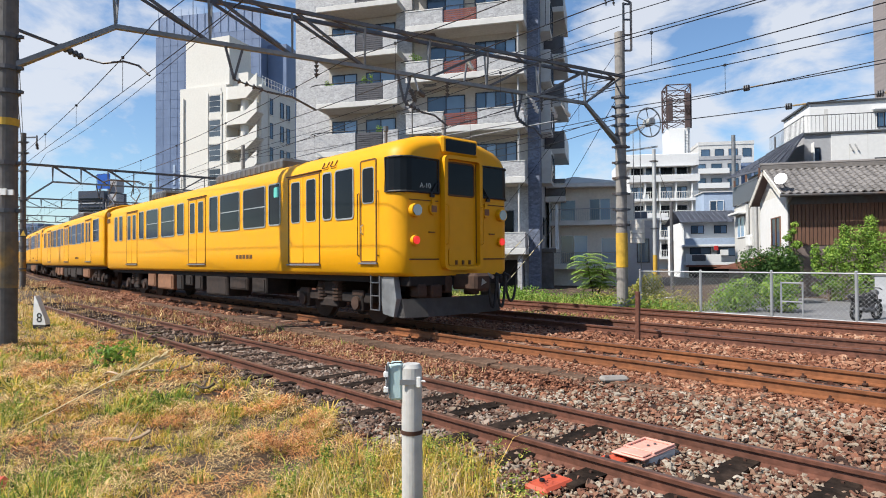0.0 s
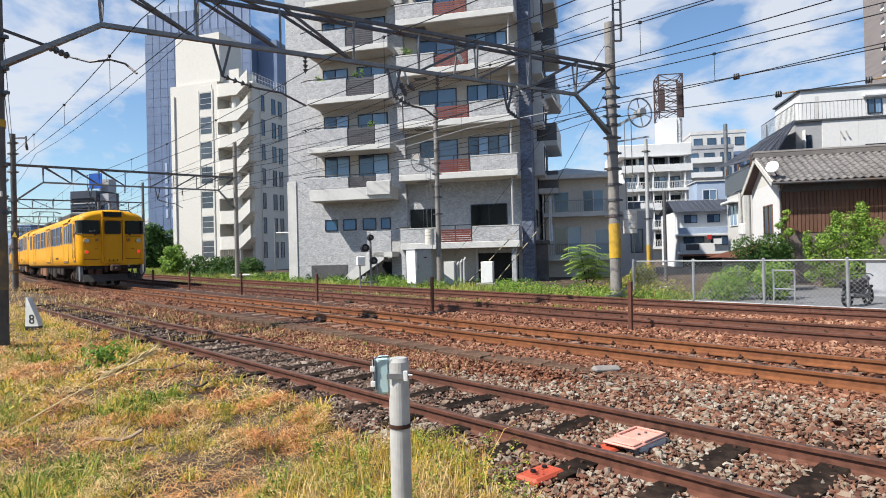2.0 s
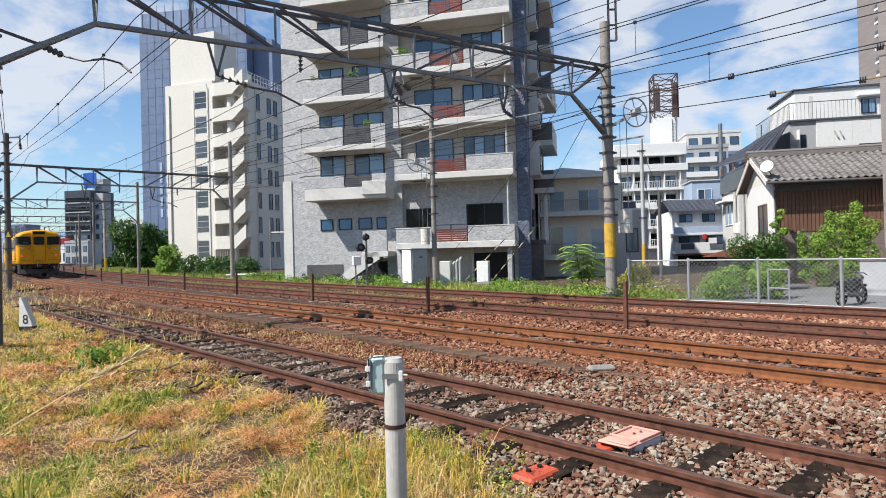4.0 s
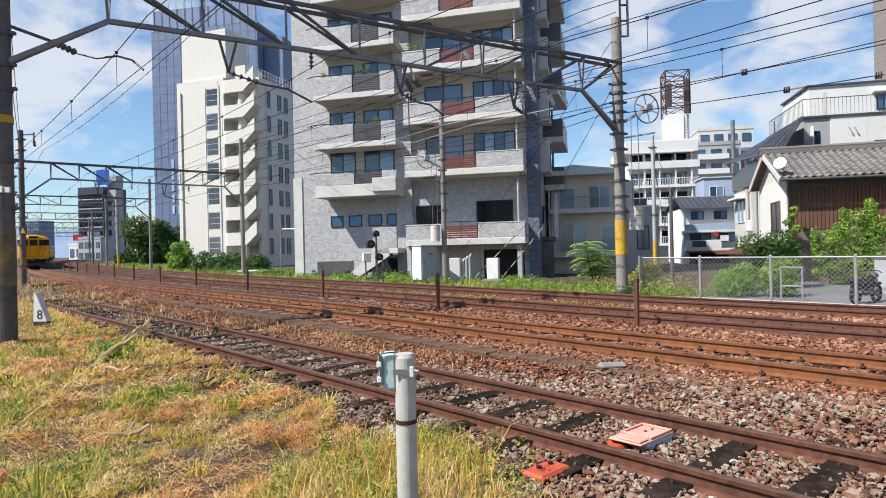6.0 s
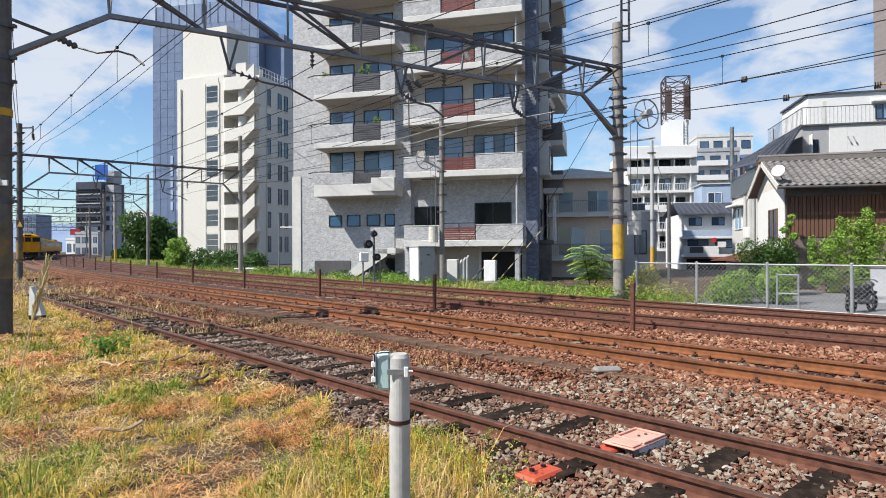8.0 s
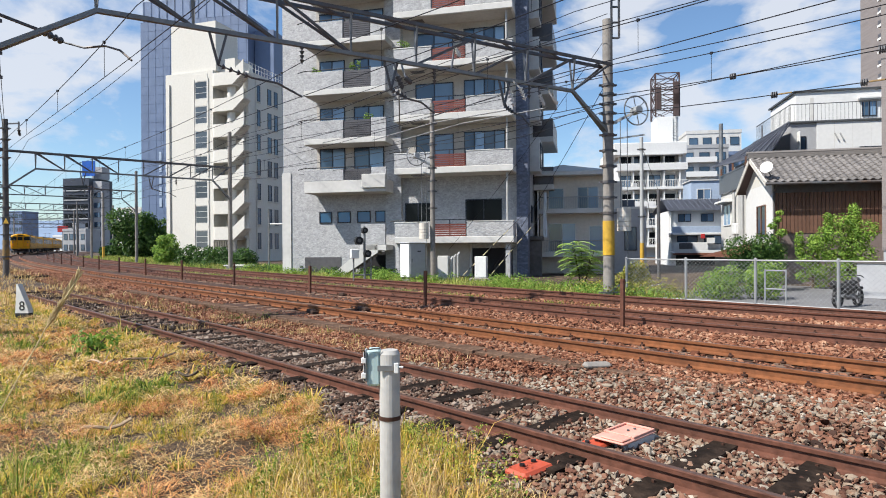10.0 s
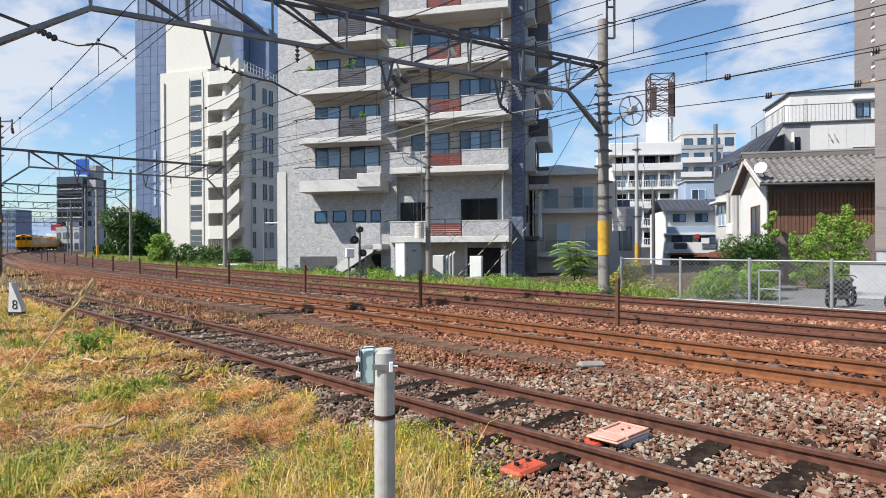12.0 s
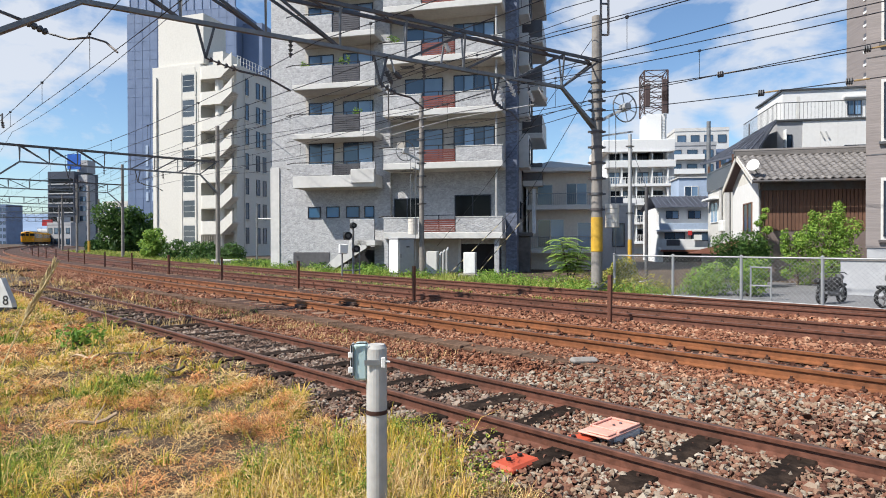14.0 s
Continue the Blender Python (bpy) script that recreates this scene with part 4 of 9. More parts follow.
M_TAUPE = mat("taupe_wall_tile", (0.235, 0.205, 0.195), rough=0.7, var=0.16, scale=5, big=0.3, stain=0.2, bump=0.25, stretch=(0.35, 0.35, 6.0))
M_DARKPLASTIC = mat("dark_rail_steel", (0.10, 0.105, 0.11), rough=0.5, metal=0.3, var=0.1, bump=0)
M_BROWNB = mat("brown_brick_tile", (0.17, 0.135, 0.125), rough=0.7, var=0.15, scale=10, big=0.3, stain=0.2, bump=0.2)


def bx(parent, name, material, u0, u1, v0, v1, z0, z1, bevel=0.0, label=""):
    bm = BM()
    box(bm, min(u0, u1), max(u0, u1), min(v0, v1), max(v0, v1), z0, z1, bevel=bevel)
    return part(name, bm, material, parent, label)


def window(parent, u0, u1, z0, z1, v=0.0, panes=2, fmat=None, pane=None, axis="u", out=-1, depth=0.05, bars=0):
    """A window set on a wall: frame with mullions proud of the wall, panes a little behind. axis v: on a side wall."""
    fmat, pane = fmat or M_FRAME, pane or M_PANE
    fw = 0.05 if u1 - u0 < 4 else 0.1
    bm = BM()
    m = Matrix.Identity(4) if axis == "u" else Matrix(((0, 1, 0, 0), (1, 0, 0, 0), (0, 0, 1, 0), (0, 0, 0, 1)))
    o0, o1 = sorted((v, v + out * depth))
    for a0, a1, b0, b1 in [(u0, u1, z1 - fw, z1), (u0, u1, z0, z0 + fw)] + [(u0 + (u1 - u0 - fw) * k / panes, u0 + (u1 - u0 - fw) * k / panes + fw, z0 + fw, z1 - fw) for k in range(panes + 1)]:
        box(bm, a0, a1, o0, o1, b0, b1, m=m)
    for k in range(bars):
        zz = z0 + (z1 - z0) * (k + 1) / (bars + 1)
        box(bm, u0 + fw, u1 - fw, o0, o1, zz - 0.02, zz + 0.02, m=m)
    w = part("window", bm, fmat, parent)
    p0, p1 = sorted((v, v + out * depth * 0.4))
    for k in range(panes):
        bm = BM()
        a0 = u0 + (u1 - u0 - fw) * k / panes + fw
        a1 = u0 + (u1 - u0 - fw) * (k + 1) / panes
        box(bm, a0, a1, p0, p1, z0 + fw, z1 - fw, m=m)
        part("pane", bm, pane if (k % 2 == 0 or pane is not M_PANE) else M_PANE_LIGHT, w)
    return w


def local(x, y, turn, z=0.0):
    return Matrix.Translation((x, y, z)) @ Matrix.Rotation(radians(turn), 4, "Z")


def farther(m, k):
    """The same bearing from the origin at eye level, k times as far and as large."""
    eye = Matrix.Translation((0, 0, 1.5))
    return eye @ Matrix.Diagonal((k, k, k, 1)) @ eye.inverted() @ m


def slat_rail(parent, u0, u1, v, z0, z1, material, name="balcony_rail"):
    bm = BM()
    for u in (u0 + 0.03, (u0 + u1) / 2, u1 - 0.03):
        box(bm, u - 0.025, u + 0.025, v + 0.03, v + 0.08, z0, z1 + 0.12)
    box(bm, u0, u1, v + 0.03, v + 0.08, z1 + 0.10, z1 + 0.14)
    r = part(name, bm, M_FRAME, parent)
    k = int((z1 - z0) / 0.115)
    for i in range(k):
        z = z0 + 0.03 + i * 0.115
        bx(r, "slat", material, u0 + 0.03, u1 - 0.03, v, v + 0.03, z, z + 0.088)
    return r


def apartment():
    a = empty("apartment_building", local(4.71, 32.95, -15), label="grey tiled apartment block with stacked balconies beside the line", category="apartment building")
    bx(a, "wall", M_TILE, -13.8, 0.55, 0.0, 11.5, -0.4, 18.6)
    bx(a, "pier", M_TILE, -7.36, -6.42, -0.28, -0.002, -0.4, 18.6)
    bx(a, "corner_column", M_TILE_BLUE, 0.02, 0.62, -0.30, 0.9, -0.4, 18.6)
    bx(a, "plinth", M_FASCIA, -13.86, -13.30, -0.06, 0.5, -0.4, 6.0)
    # the left bay
    for i, zb in enumerate((4.62, 7.32, 10.05, 12.8, 15.55)):
        if i == 0:
            bm = BM()
            box(bm, -11.72, -6.88, -1.5, -0.003, zb, zb + 0.66, bevel=0.02)
            part("balcony_slab", bm, M_FASCIA, a)
            bx(a, "planter_box", M_FASCIA, -8.26, -6.9, -1.62, -1.504, zb + 0.2, zb + 0.95, 0.02)
            zt = zb + 0.66
        else:
            bm = BM()
            box(bm, -11.72, -6.88, -1.52, -0.003, zb, zb + 0.30, bevel=0.02)
            part("balcony_slab", bm, M_FASCIA, a)
            zt = zb + 0.30
        zp = zb + 1.30
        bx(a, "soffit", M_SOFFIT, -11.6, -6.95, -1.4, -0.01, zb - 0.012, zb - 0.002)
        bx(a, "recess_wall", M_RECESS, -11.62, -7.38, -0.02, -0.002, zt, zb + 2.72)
        bx(a, "parapet", M_TILE, -11.72, -9.36, -1.5, -1.36, zt, zp, 0.015)
        bx(a, "parapet", M_TILE, -11.72, -11.58, -1.36, -0.03, zt, zp, 0.015)
        bx(a, "parapet", M_TILE, -7.74, -6.88, -1.5, -1.36, zt, zp + 0.03, 0.015)
        r = slat_rail(a, -9.34, -7.76, -1.46, zt, zp - 0.02, M_PANEL)
        bx(a, "rail_panel", M_PANEL, -9.32, -8.57, -1.40, -1.38, zt + 0.02, zp - 0.02)
        bx(a, "rail_panel", M_PANEL, -8.53, -7.78, -1.40, -1.38, zt + 0.02, zp - 0.02)
        bm = BM()
        tube(bm, [(-12.1, -1.45, zp + 0.02), (-11.72, -1.45, zp + 0.10), (-9.3, -1.45, zp + 0.10)], 0.03)
        part("laundry_bracket", bm, M_BLACK, a)
        window(a, -11.42, -9.86, zt + 0.10, zt + 2.02, v=-0.02, panes=2)
        window(a, -9.30, -7.50, zt + 0.05, zt + 2.02, v=-0.02, panes=2)
    # the right bay, with red slatted rails
    for i, zb in enumerate((1.78, 5.48, 8.32, 11.12, 13.88, 16.65)):
        bm = BM()
        box(bm, -6.42, 0.02, -1.52, -0.003, zb, zb + 0.34, bevel=0.02)
        part("balcony_slab", bm, M_FASCIA, a)
        zt, zp = zb + 0.34, zb + 1.10
        up = 3.28 if i == 0 else 2.45
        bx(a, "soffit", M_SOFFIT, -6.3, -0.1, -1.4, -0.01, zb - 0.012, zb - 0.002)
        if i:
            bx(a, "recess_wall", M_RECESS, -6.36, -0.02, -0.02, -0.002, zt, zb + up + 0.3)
        bx(a, "parapet", M_TILE, -6.42, -4.32, -1.5, -1.36, zt, zp, 0.015)
        bx(a, "parapet", M_TILE, -2.46, 0.0, -1.5, -1.36, zt, zp + 0.02, 0.015)
        bx(a, "parapet", M_TILE, -0.14, 0.0, -1.36, -0.31, zt, zp + 0.02, 0.015)
        bx(a, "parapet_cap", M_FASCIA, -2.48, 0.02, -1.52, -1.34, zp + 0.02, zp + 0.06)
        bx(a, "parapet_cap", M_FASCIA, -6.44, -4.30, -1.52, -1.34, zp, zp + 0.05)
        slat_rail(a, -4.30, -2.48, -1.46, zt - 0.02, zp + 0.02, M_SLATS)
        bx(a, "soffit_hatch", M_STEEL_DARK, -5.6, -4.9, -1.1, -0.6, zb - 0.03, zb - 0.013)
        bm = BM()
        tube(bm, [(-6.7, -1.45, zp + 0.06), (-6.4, -1.45, zp + 0.12), (-5.9, -1.45, zp + 0.12)], 0.035)
        part("laundry_bracket", bm, M_BLACK, a)
        if i == 0:
            window(a, -6.28, -4.75, 2.75, 4.05, v=0.0, panes=2, pane=M_TGLASS)
            window(a, -2.82, -0.80, 2.75, 4.18, v=0.0, panes=2, pane=M_TGLASS)
        else:
            window(a, -5.62, -3.45, zt + 0.05, zt + 2.0, v=-0.02, panes=2)
            window(a, -2.86, -0.60, zt + 0.05, zt + 2.05, v=-0.02, panes=4)
    bm = BM()
    tube(bm, [(-0.35, -1.2, 0.2), (-0.35, -1.2, 18.5)], 0.055, 8)
    part("downpipe", bm, M_PIPE, a)
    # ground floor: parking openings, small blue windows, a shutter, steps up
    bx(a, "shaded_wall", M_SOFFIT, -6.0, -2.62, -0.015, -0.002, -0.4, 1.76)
    # Shade below the landing, laid on the wall as a near-black sheet.
    bx(a, "landing_shade_sheet", M_SHADE_BLACK, -9.0, -7.4, -0.02, -0.002, -0.4, 1.35)
    # Parking bay's darkness painted as a thin sheet on the solid wall.
    bx(a, "parking_opening", M_SHADE_BLACK, -2.45, -0.25, -0.015, -0.002, -0.4, 1.5)
    bx(a, "jamb", M_FASCIA, -2.60, -2.47, -0.10, -0.02, -0.4, 1.77, 0.02)
    for u in (-0.2, -6.2):
        bx(a, "pillar", M_TILE, u - 0.25, u, -1.3, -0.9, -0.4, 1.76, 0.02)
    for u0, u1 in ((-11.5, -10.72), (-10.36, -9.55), (-9.15, -8.34), (-8.05, -7.45)):
        window(a, u0, u1, 3.0, 3.66, v=0.0, panes=1, pane=M_PANE_BLUE)
    bx(a, "shutter_door", M_PANEL, -12.43, -10.17, -0.03, -0.002, -0.4, 1.03)
    st = bx(a, "landing", M_TILE, -8.35, -6.95, -1.5, -1.35, 1.72, 2.85, 0.015)
    bx(a, "landing_slab", M_FASCIA, -8.4, -6.9, -1.5, -0.3, 1.42, 1.71, 0.01)
    bm = BM()
    prof = [(-10.7, -0.4), (-10.1, -0.4), (-7.4, 1.30), (-7.4, 1.75), (-8.0, 1.75)]
    vs = [[bm.verts.new((u, v, z)) for u, z in prof] for v in (-1.5, -1.36)]
    bm.faces.new(vs[0]), bm.faces.new(vs[1][::-1])
    for k in range(5):
        bm.faces.new((vs[0][k], vs[0][(k + 1) % 5], vs[1][(k + 1) % 5], vs[1][k]))
    part("stair_flank", bm, M_FASCIA, a)
    bm = BM()
    for k in range(11):
        box(bm, -10.2 + k * 0.26, -9.9 + k * 0.26, -1.36, -0.4, -0.3 + k * 0.17, -0.13 + k * 0.17)
    part("steps", bm, M_CONC, a)
    # the side wall's balconies
    for i, zb in enumerate((4.9, 7.7, 10.5, 13.3, 16.1)):
        bx(a, "side_balcony", M_FASCIA, 0.57, 1.75, 3.4, 7.8, zb, zb + 0.32, 0.02)
        bx(a, "side_rail", M_PANEL, 1.66, 1.72, 3.45, 7.75, zb + 0.32, zb + 1.35)
        bx(a, "side_rail", M_PANEL, 0.6, 1.66, 3.45, 3.5, zb + 0.32, zb + 1.35)
        # The opening's shade is a flat near-black sheet, with no room behind.
        bx(a, "side_opening", M_SHADE_BLACK, 0.552, 0.57, 3.6, 7.6, zb + 0.34, zb + 2.4)
        bx(a, "bay_window", M_FASCIA, 0.57, 1.15, 0.95, 2.5, zb + 0.8, zb + 2.6, 0.02)
        window(a, 1.1, 2.35, zb + 1.0, zb + 2.4, v=1.15, panes=1, axis="v", out=1)
        bx(a, "air_unit", M_WHITE, 0.9, 1.25, 5.2, 6.0, zb + 0.33, zb + 0.95, 0.03)
    for v in (2.0, 4.6):
        window(a, v, v + 0.5, 2.9, 3.9, v=0.555, panes=1, axis="v", out=1)
    bm = BM()
    tube(bm, [(0.75, 8.2, 0.0), (0.75, 8.2, 18.5)], 0.06, 8)
    part("downpipe", bm, M_PIPE, a)


apartment()


def stair_front(u0, u1, u2, v0, v1, z, h, rise_, r=0.45):
    """The parapet of one outside stair landing: flat front with rounded plan corner, then a flight climbing to the right."""
    bm = BM()
    path = [(u0, v1)]
    for i in range(7):
        an = math.pi + i / 6 * math.pi / 2
        path.append((u0 + r + r * math.cos(an), v0 + r + r * math.sin(an)))
    path += [(u1, v0)]
    rows = []
    for u, v in path:
        rows.append((u, v, z, z + h))
    rows.append((u2, v0, z + rise_, z + h + rise_))
    outer = [[bm.verts.new((u, v, zz)) for u, v, *_ in [q] for zz in q[2:]] for q in rows]
    inner = []
    for u, v, za, zb in rows:
        iu = u + 0.14 if u < u0 + r else u
        inner.append([bm.verts.new((iu, v + (0.14 if v < v1 else 0.0), zz)) for zz in (za, zb)])
    for a, b, c, d in zip(outer, outer[1:], inner, inner[1:]):
        bm.faces.new((a[0], b[0], b[1], a[1])), bm.faces.new((c[1], d[1], d[0], c[0]))
        bm.faces.new((a[1], b[1], d[1], c[1])), bm.faces.new((c[0], d[0], b[0], a[0]))
    for a, c in ((outer[0], inner[0]), (outer[-1], inner[-1])):
        bm.faces.new((a[0], a[1], c[1], c[0]))
    return bm


def cream_block():
    a = empty("cream_apartment_block", local(-19.8, 66.0, -20), label="cream rendered apartment tower with an outside stair of stacked landings", category="apartment building")
    top = 20.9
    bx(a, "wall", M_CREAM, -10.3, -3.9, 0.0, 9.5, -0.4, top)
    bx(a, "wall", M_CREAM, -3.897, 0.0, 1.9, 7.4, -0.4, top - 0.5)
    bx(a, "stair_side_wall", M_CREAM, -0.35, -0.003, 0.9, 1.897, -0.4, top - 0.5)
    bx(a, "wall_side", M_CREAM, -10.75, -10.303, 0.6, 9.0, -0.4, top)
    bx(a, "wall_cap", M_CREAM, -10.3, -3.9, 0.0, 1.0, top + 0.003, top + 0.16)
    bx(a, "stair_head", M_CREAM, -9.7, -3.7, 0.25, 4.0, top + 0.163, top + 5.6)
    bx(a, "stair_head_low", M_CREAM, -3.697, -1.7, 0.9, 4.0, top - 0.497, top + 1.5)
    bx(a, "roof_parapet", M_CREAM, -0.4, 0.06, 0.9, 7.45, top - 0.497, top - 0.05)
    for k in range(7):
        z = 1.7 + 2.723 * k
        bx(a, "window_panel", M_CREAM, -6.45, -6.3, -0.10, -0.002, z - 0.35, z + 2.2, 0.01)
        bx(a, "window_panel", M_CREAM, -4.6, -4.45, -0.10, -0.002, z - 0.35, z + 2.2, 0.01)
        bx(a, "spandrel", M_CREAM, -6.3, -4.6, -0.05, -0.002, z + 1.92, z + 2.70, 0.01)
        window(a, -6.25, -4.65, z, z + 1.9, v=0.0, panes=1, fmat=M_FRAME_W, pane=M_PANE_GREY, bars=2, depth=0.04)
        zs = 2.57 + 2.76 * k
        part("stair_landing", stair_front(-3.75, -1.0, 0.42, -0.5, 1.0, zs, 1.4, 1.15), M_CREAM, a)
        bx(a, "landing_slab", M_CREAM, -3.6, -0.9, -0.35, 1.88, zs - 0.02, zs + 0.16)
        bm = BM()
        disc(bm, (-1.75, 0.35, zs - 1.30), (0, 0, 1), 0.45, 2.55, 18)
        part("stair_drum", bm, M_CREAM, a)
        for i in range(8):
            bx(a, "step", M_BEIGE, -0.95 + i * 0.17, -0.782 + i * 0.17, -0.34, 0.88, zs + 0.1 + i * 0.145, zs + 0.26 + i * 0.145)
        for v0, v1 in ((2.4, 2.97), (4.37, 5.07), (5.63, 6.31)):
            window(a, v0, v1, z - 0.15, z + 1.65, v=0.0, panes=1, axis="v", out=1, pane=M_PANE, depth=0.06, bars=1)
            bx(a, "window_ledge", M_CREAM, 0.002, 0.14, v0 - 0.06, v1 + 0.06, z - 0.30, z - 0.18, 0.01)
    bm = BM()
    for i in range(13):
        rod(bm, (-3.6 + i * 0.22, -0.42, 0.1), (-3.6 + i * 0.22, -0.42, 2.5), 0.03, seg=5)
    part("stair_grille", bm, M_BEIGE, a)
    bm = BM()
    tube(bm, [(-9.7, -0.1, 0), (-9.7, -0.1, top - 1.0)], 0.09, 6)
    part("downpipe", bm, M_CREAM, a)
    bm = BM()
    for k in range(12):
        rod(bm, (-0.1, 1.2 + k * 0.55, top - 0.05), (-0.1, 1.2 + k * 0.55, top + 1.0), 0.025, seg=5)
    for zz in (0.5, 1.0):
        rod(bm, (-0.1, 1.2, top - 0.05 + zz), (-0.1, 7.3, top - 0.05 + zz), 0.025, seg=5)
    part("roof_rail", bm, M_WHITE, a)
    bm = BM()
    tube(bm, [(0.08, 2.2, 0), (0.08, 2.2, top - 0.6)], 0.06, 6)
    part("downpipe", bm, M_CREAM, a)


cream_block()


def office(name, x, y, turn, w, d, h, wall_mat, label, rows, cols, win=True, frame_mat=None, pane=None, side=True, z0=-0.4, storey=None):
    """A distant building: body, roof parapet, rows of windows on the front and the right flank."""
    a = empty(name, local(x, y, turn), label=label, category="building")
    bx(a, "wall", wall_mat, 0, w, 0, d, z0, h)
    bx(a, "roof_parapet", wall_mat, -0.1, w + 0.1, -0.1, d + 0.1, h + 0.003, h + 0.7)
    if win:
        st = (h - 1.0) / rows
        for r in range(rows):
            for c in range(cols):
                u = w * (c + 0.18) / cols
                window(a, u, u + w / cols * 0.64, 0.6 + st * r + st * 0.3, 0.6 + st * r + st * 0.85, v=0.0, panes=1, fmat=frame_mat, pane=pane, depth=0.1)
    return a


def blue_tower():
    a = empty("blue_office_tower", local(-47.5, 102.5, -12), label="tall blue-grey clad office tower behind the flats", category="office tower")
    bx(a, "wall", M_BLUEGLASS, 0, 19.2, 0, 14, -0.4, 39.0)
    bx(a, "roof_screen", M_BLUEGRID, 0.3, 19.0, 0.2, 0.3, 39.003, 42.5)
    bx(a, "wing", M_BLUEGLASS, 19.3, 22.6, 2.0, 14, -0.4, 37.0)
    bx(a, "side_box", M_PALEBLUE, 8.3, 9.6, -1.2, -0.01, 15.0, 27.0)
    for k in range(1, 27):
        bx(a, "floor_joint", M_BLUEJOINT, 0, 19.2, -0.02, -0.002, k * 1.5, k * 1.5 + 0.035)
    for k in range(1, 15):
        bx(a, "mullion", M_BLUEJOINT, k * 1.35, k * 1.35 + 0.03, -0.045, -0.024, 0, 39.0)
    for k in range(9):
        bx(a, "sign_bar", M_PALEBLUE, 3.3 + (k % 2) * 1.1, 3.75 + (k % 2) * 1.1, -0.10, -0.05, 8.6 + (k // 2) * 1.9, 10.0 + (k // 2) * 1.9)
    for k in range(14):
        bm = BM()
        rod(bm, (0.4 + k * 1.42, 0.1, 39.0), (0.4 + k * 1.42, 0.1, 43.6), 0.05, seg=5)
        part("screen_post", bm, M_PALEBLUE, a)
    bm = BM()
    rod(bm, (11, 3, 39), (11, 3, 52), 0.12, 0.04, 6)
    part("roof_mast", bm, M_STEEL, a)


blue_tower()


def black_office():
    a = empty("dark_office_block", local(-129.5, 220, -10), label="black-clad office block with ribbon windows and a blue roof sign", category="office building")
    bx(a, "wall", M_DARKSTONE, 0, 10.2, 0, 12, -0.5, 27.0)
    for k in range(7):
        bx(a, "window_band", M_TGLASS, 0.6, 9.6, -0.15, -0.01, 3.0 + k * 3.3, 4.6 + k * 3.3)
        bx(a, "ledge", M_GREYWALL, 0.3, 9.9, -0.3, -0.16, 2.6 + k * 3.3, 3.0 + k * 3.3)
    bx(a, "annex", M_GREYWALL, 10.2, 13.6, 2, 6, -0.5, 26.0)
    bx(a, "plant_room", M_GREYWALL, 7.4, 11.4, 5, 9, 27.0, 31.5)
    for k in range(6):
        window(a, 10.7, 13.1, 3 + k * 3.4, 4.8 + k * 3.4, v=2.0, panes=2, depth=0.15)
    bx(a, "sign_frame", M_STEEL, 5.8, 6.1, 3, 3.3, 27, 33)
    bx(a, "sign_frame", M_STEEL, 9.6, 9.9, 3, 3.3, 27, 33)
    bx(a, "roof_sign", mat("blue_sign", (0.02, 0.10, 0.42), rough=0.4, bump=0), 5.4, 10.4, 2.7, 3.0, 28.0, 33.4)


black_office()
office("beige_office", -86.5, 172, -12, 7.5, 6, 12.6, M_CREAM, "pale low office building beside the station approach", 4, 4)
office("low_shop_house", -78.0, 168, -12, 8.5, 6, 9.6, M_FASCIA, "pale three-storey shop house beyond the tree", 3, 4)
office("grey_flats", -205.0, 300, -8, 10, 10, 20.0, M_BLUEGRID, "grey apartment slab far down the line", 6, 5)
office("far_flats", 55.0, 130, -10, 11, 10, 25.5, M_FASCIA, "pale grey flats rising behind the white block", 8, 4)
office("pale_shop", -124, 205, -12, 5.0, 8, 6.0, M_WHITEWALL, "white roadside shop with a red sign", 1, 2)
bx(None, "red_signboard", mat("red_sign", (0.45, 0.03, 0.03), rough=0.5, bump=0), -121.5, -118.2, 203.2, 203.5, 7.6, 9.6)
bx(bpy.data.objects["red_signboard"], "post", M_STEEL, -120.0, -119.7, 203.28, 203.42, -0.3, 7.6)
tagged(bpy.data.objects["red_signboard"], "red roadside signboard on the pale shop", "sign")


def hills():
    verts, faces = [], []
    k = 80
    for i in range(k + 1):
        a = -1.15 + 2.1 * i / k
        r = 3200
        h = 190 + 110 * noise.noise((a * 4.1, 3.3, 0)) + 45 * noise.noise((a * 14, 1.3, 0)) + 12 * noise.noise((a * 50, 7.7, 0))
        if a > -0.3:
            h *= 0.72 if a < 0.3 else 0.9
        verts += [(r * math.sin(a), r * math.cos(a), -5), ((r + 500) * math.sin(a), (r + 500) * math.cos(a), max(20, h))]
    for i in range(k):
        faces.append((2 * i, 2 * i + 2, 2 * i + 3, 2 * i + 1))
    # Distance haze is painted into the hills' pale blue colour.
    ob = raw("backdrop", verts, faces, mat("haze_tinted_hills", (0.20, 0.27, 0.38), rough=1, var=0.12, scale=0.01, big=0.002, bump=0), smooth=True)
    tagged(ob, "hazy blue wooded hills on the horizon", "hills", kind="structure")


hills()

def far_roofs():
    rnd = random.Random(12)
    for x, y, w, h in ((-112, 190, 8, 7.5), (-150, 262, 12, 10), (-172, 300, 14, 13), (-121, 232, 6, 9), (-134, 245, 7, 6.5)):
        a = office("town_house", x, y, -12 + rnd.uniform(-5, 5), w, 6, h, rnd.choice((M_WHITEWALL, M_FASCIA, M_GREYWALL)), "small pale town building far down the line", 2 if h < 8 else 3, 4)
        bx(a, "roof_box", M_GREYWALL, w * 0.3, w * 0.55, 1, 4, h + 0.7, h + 2.4)


far_roofs()

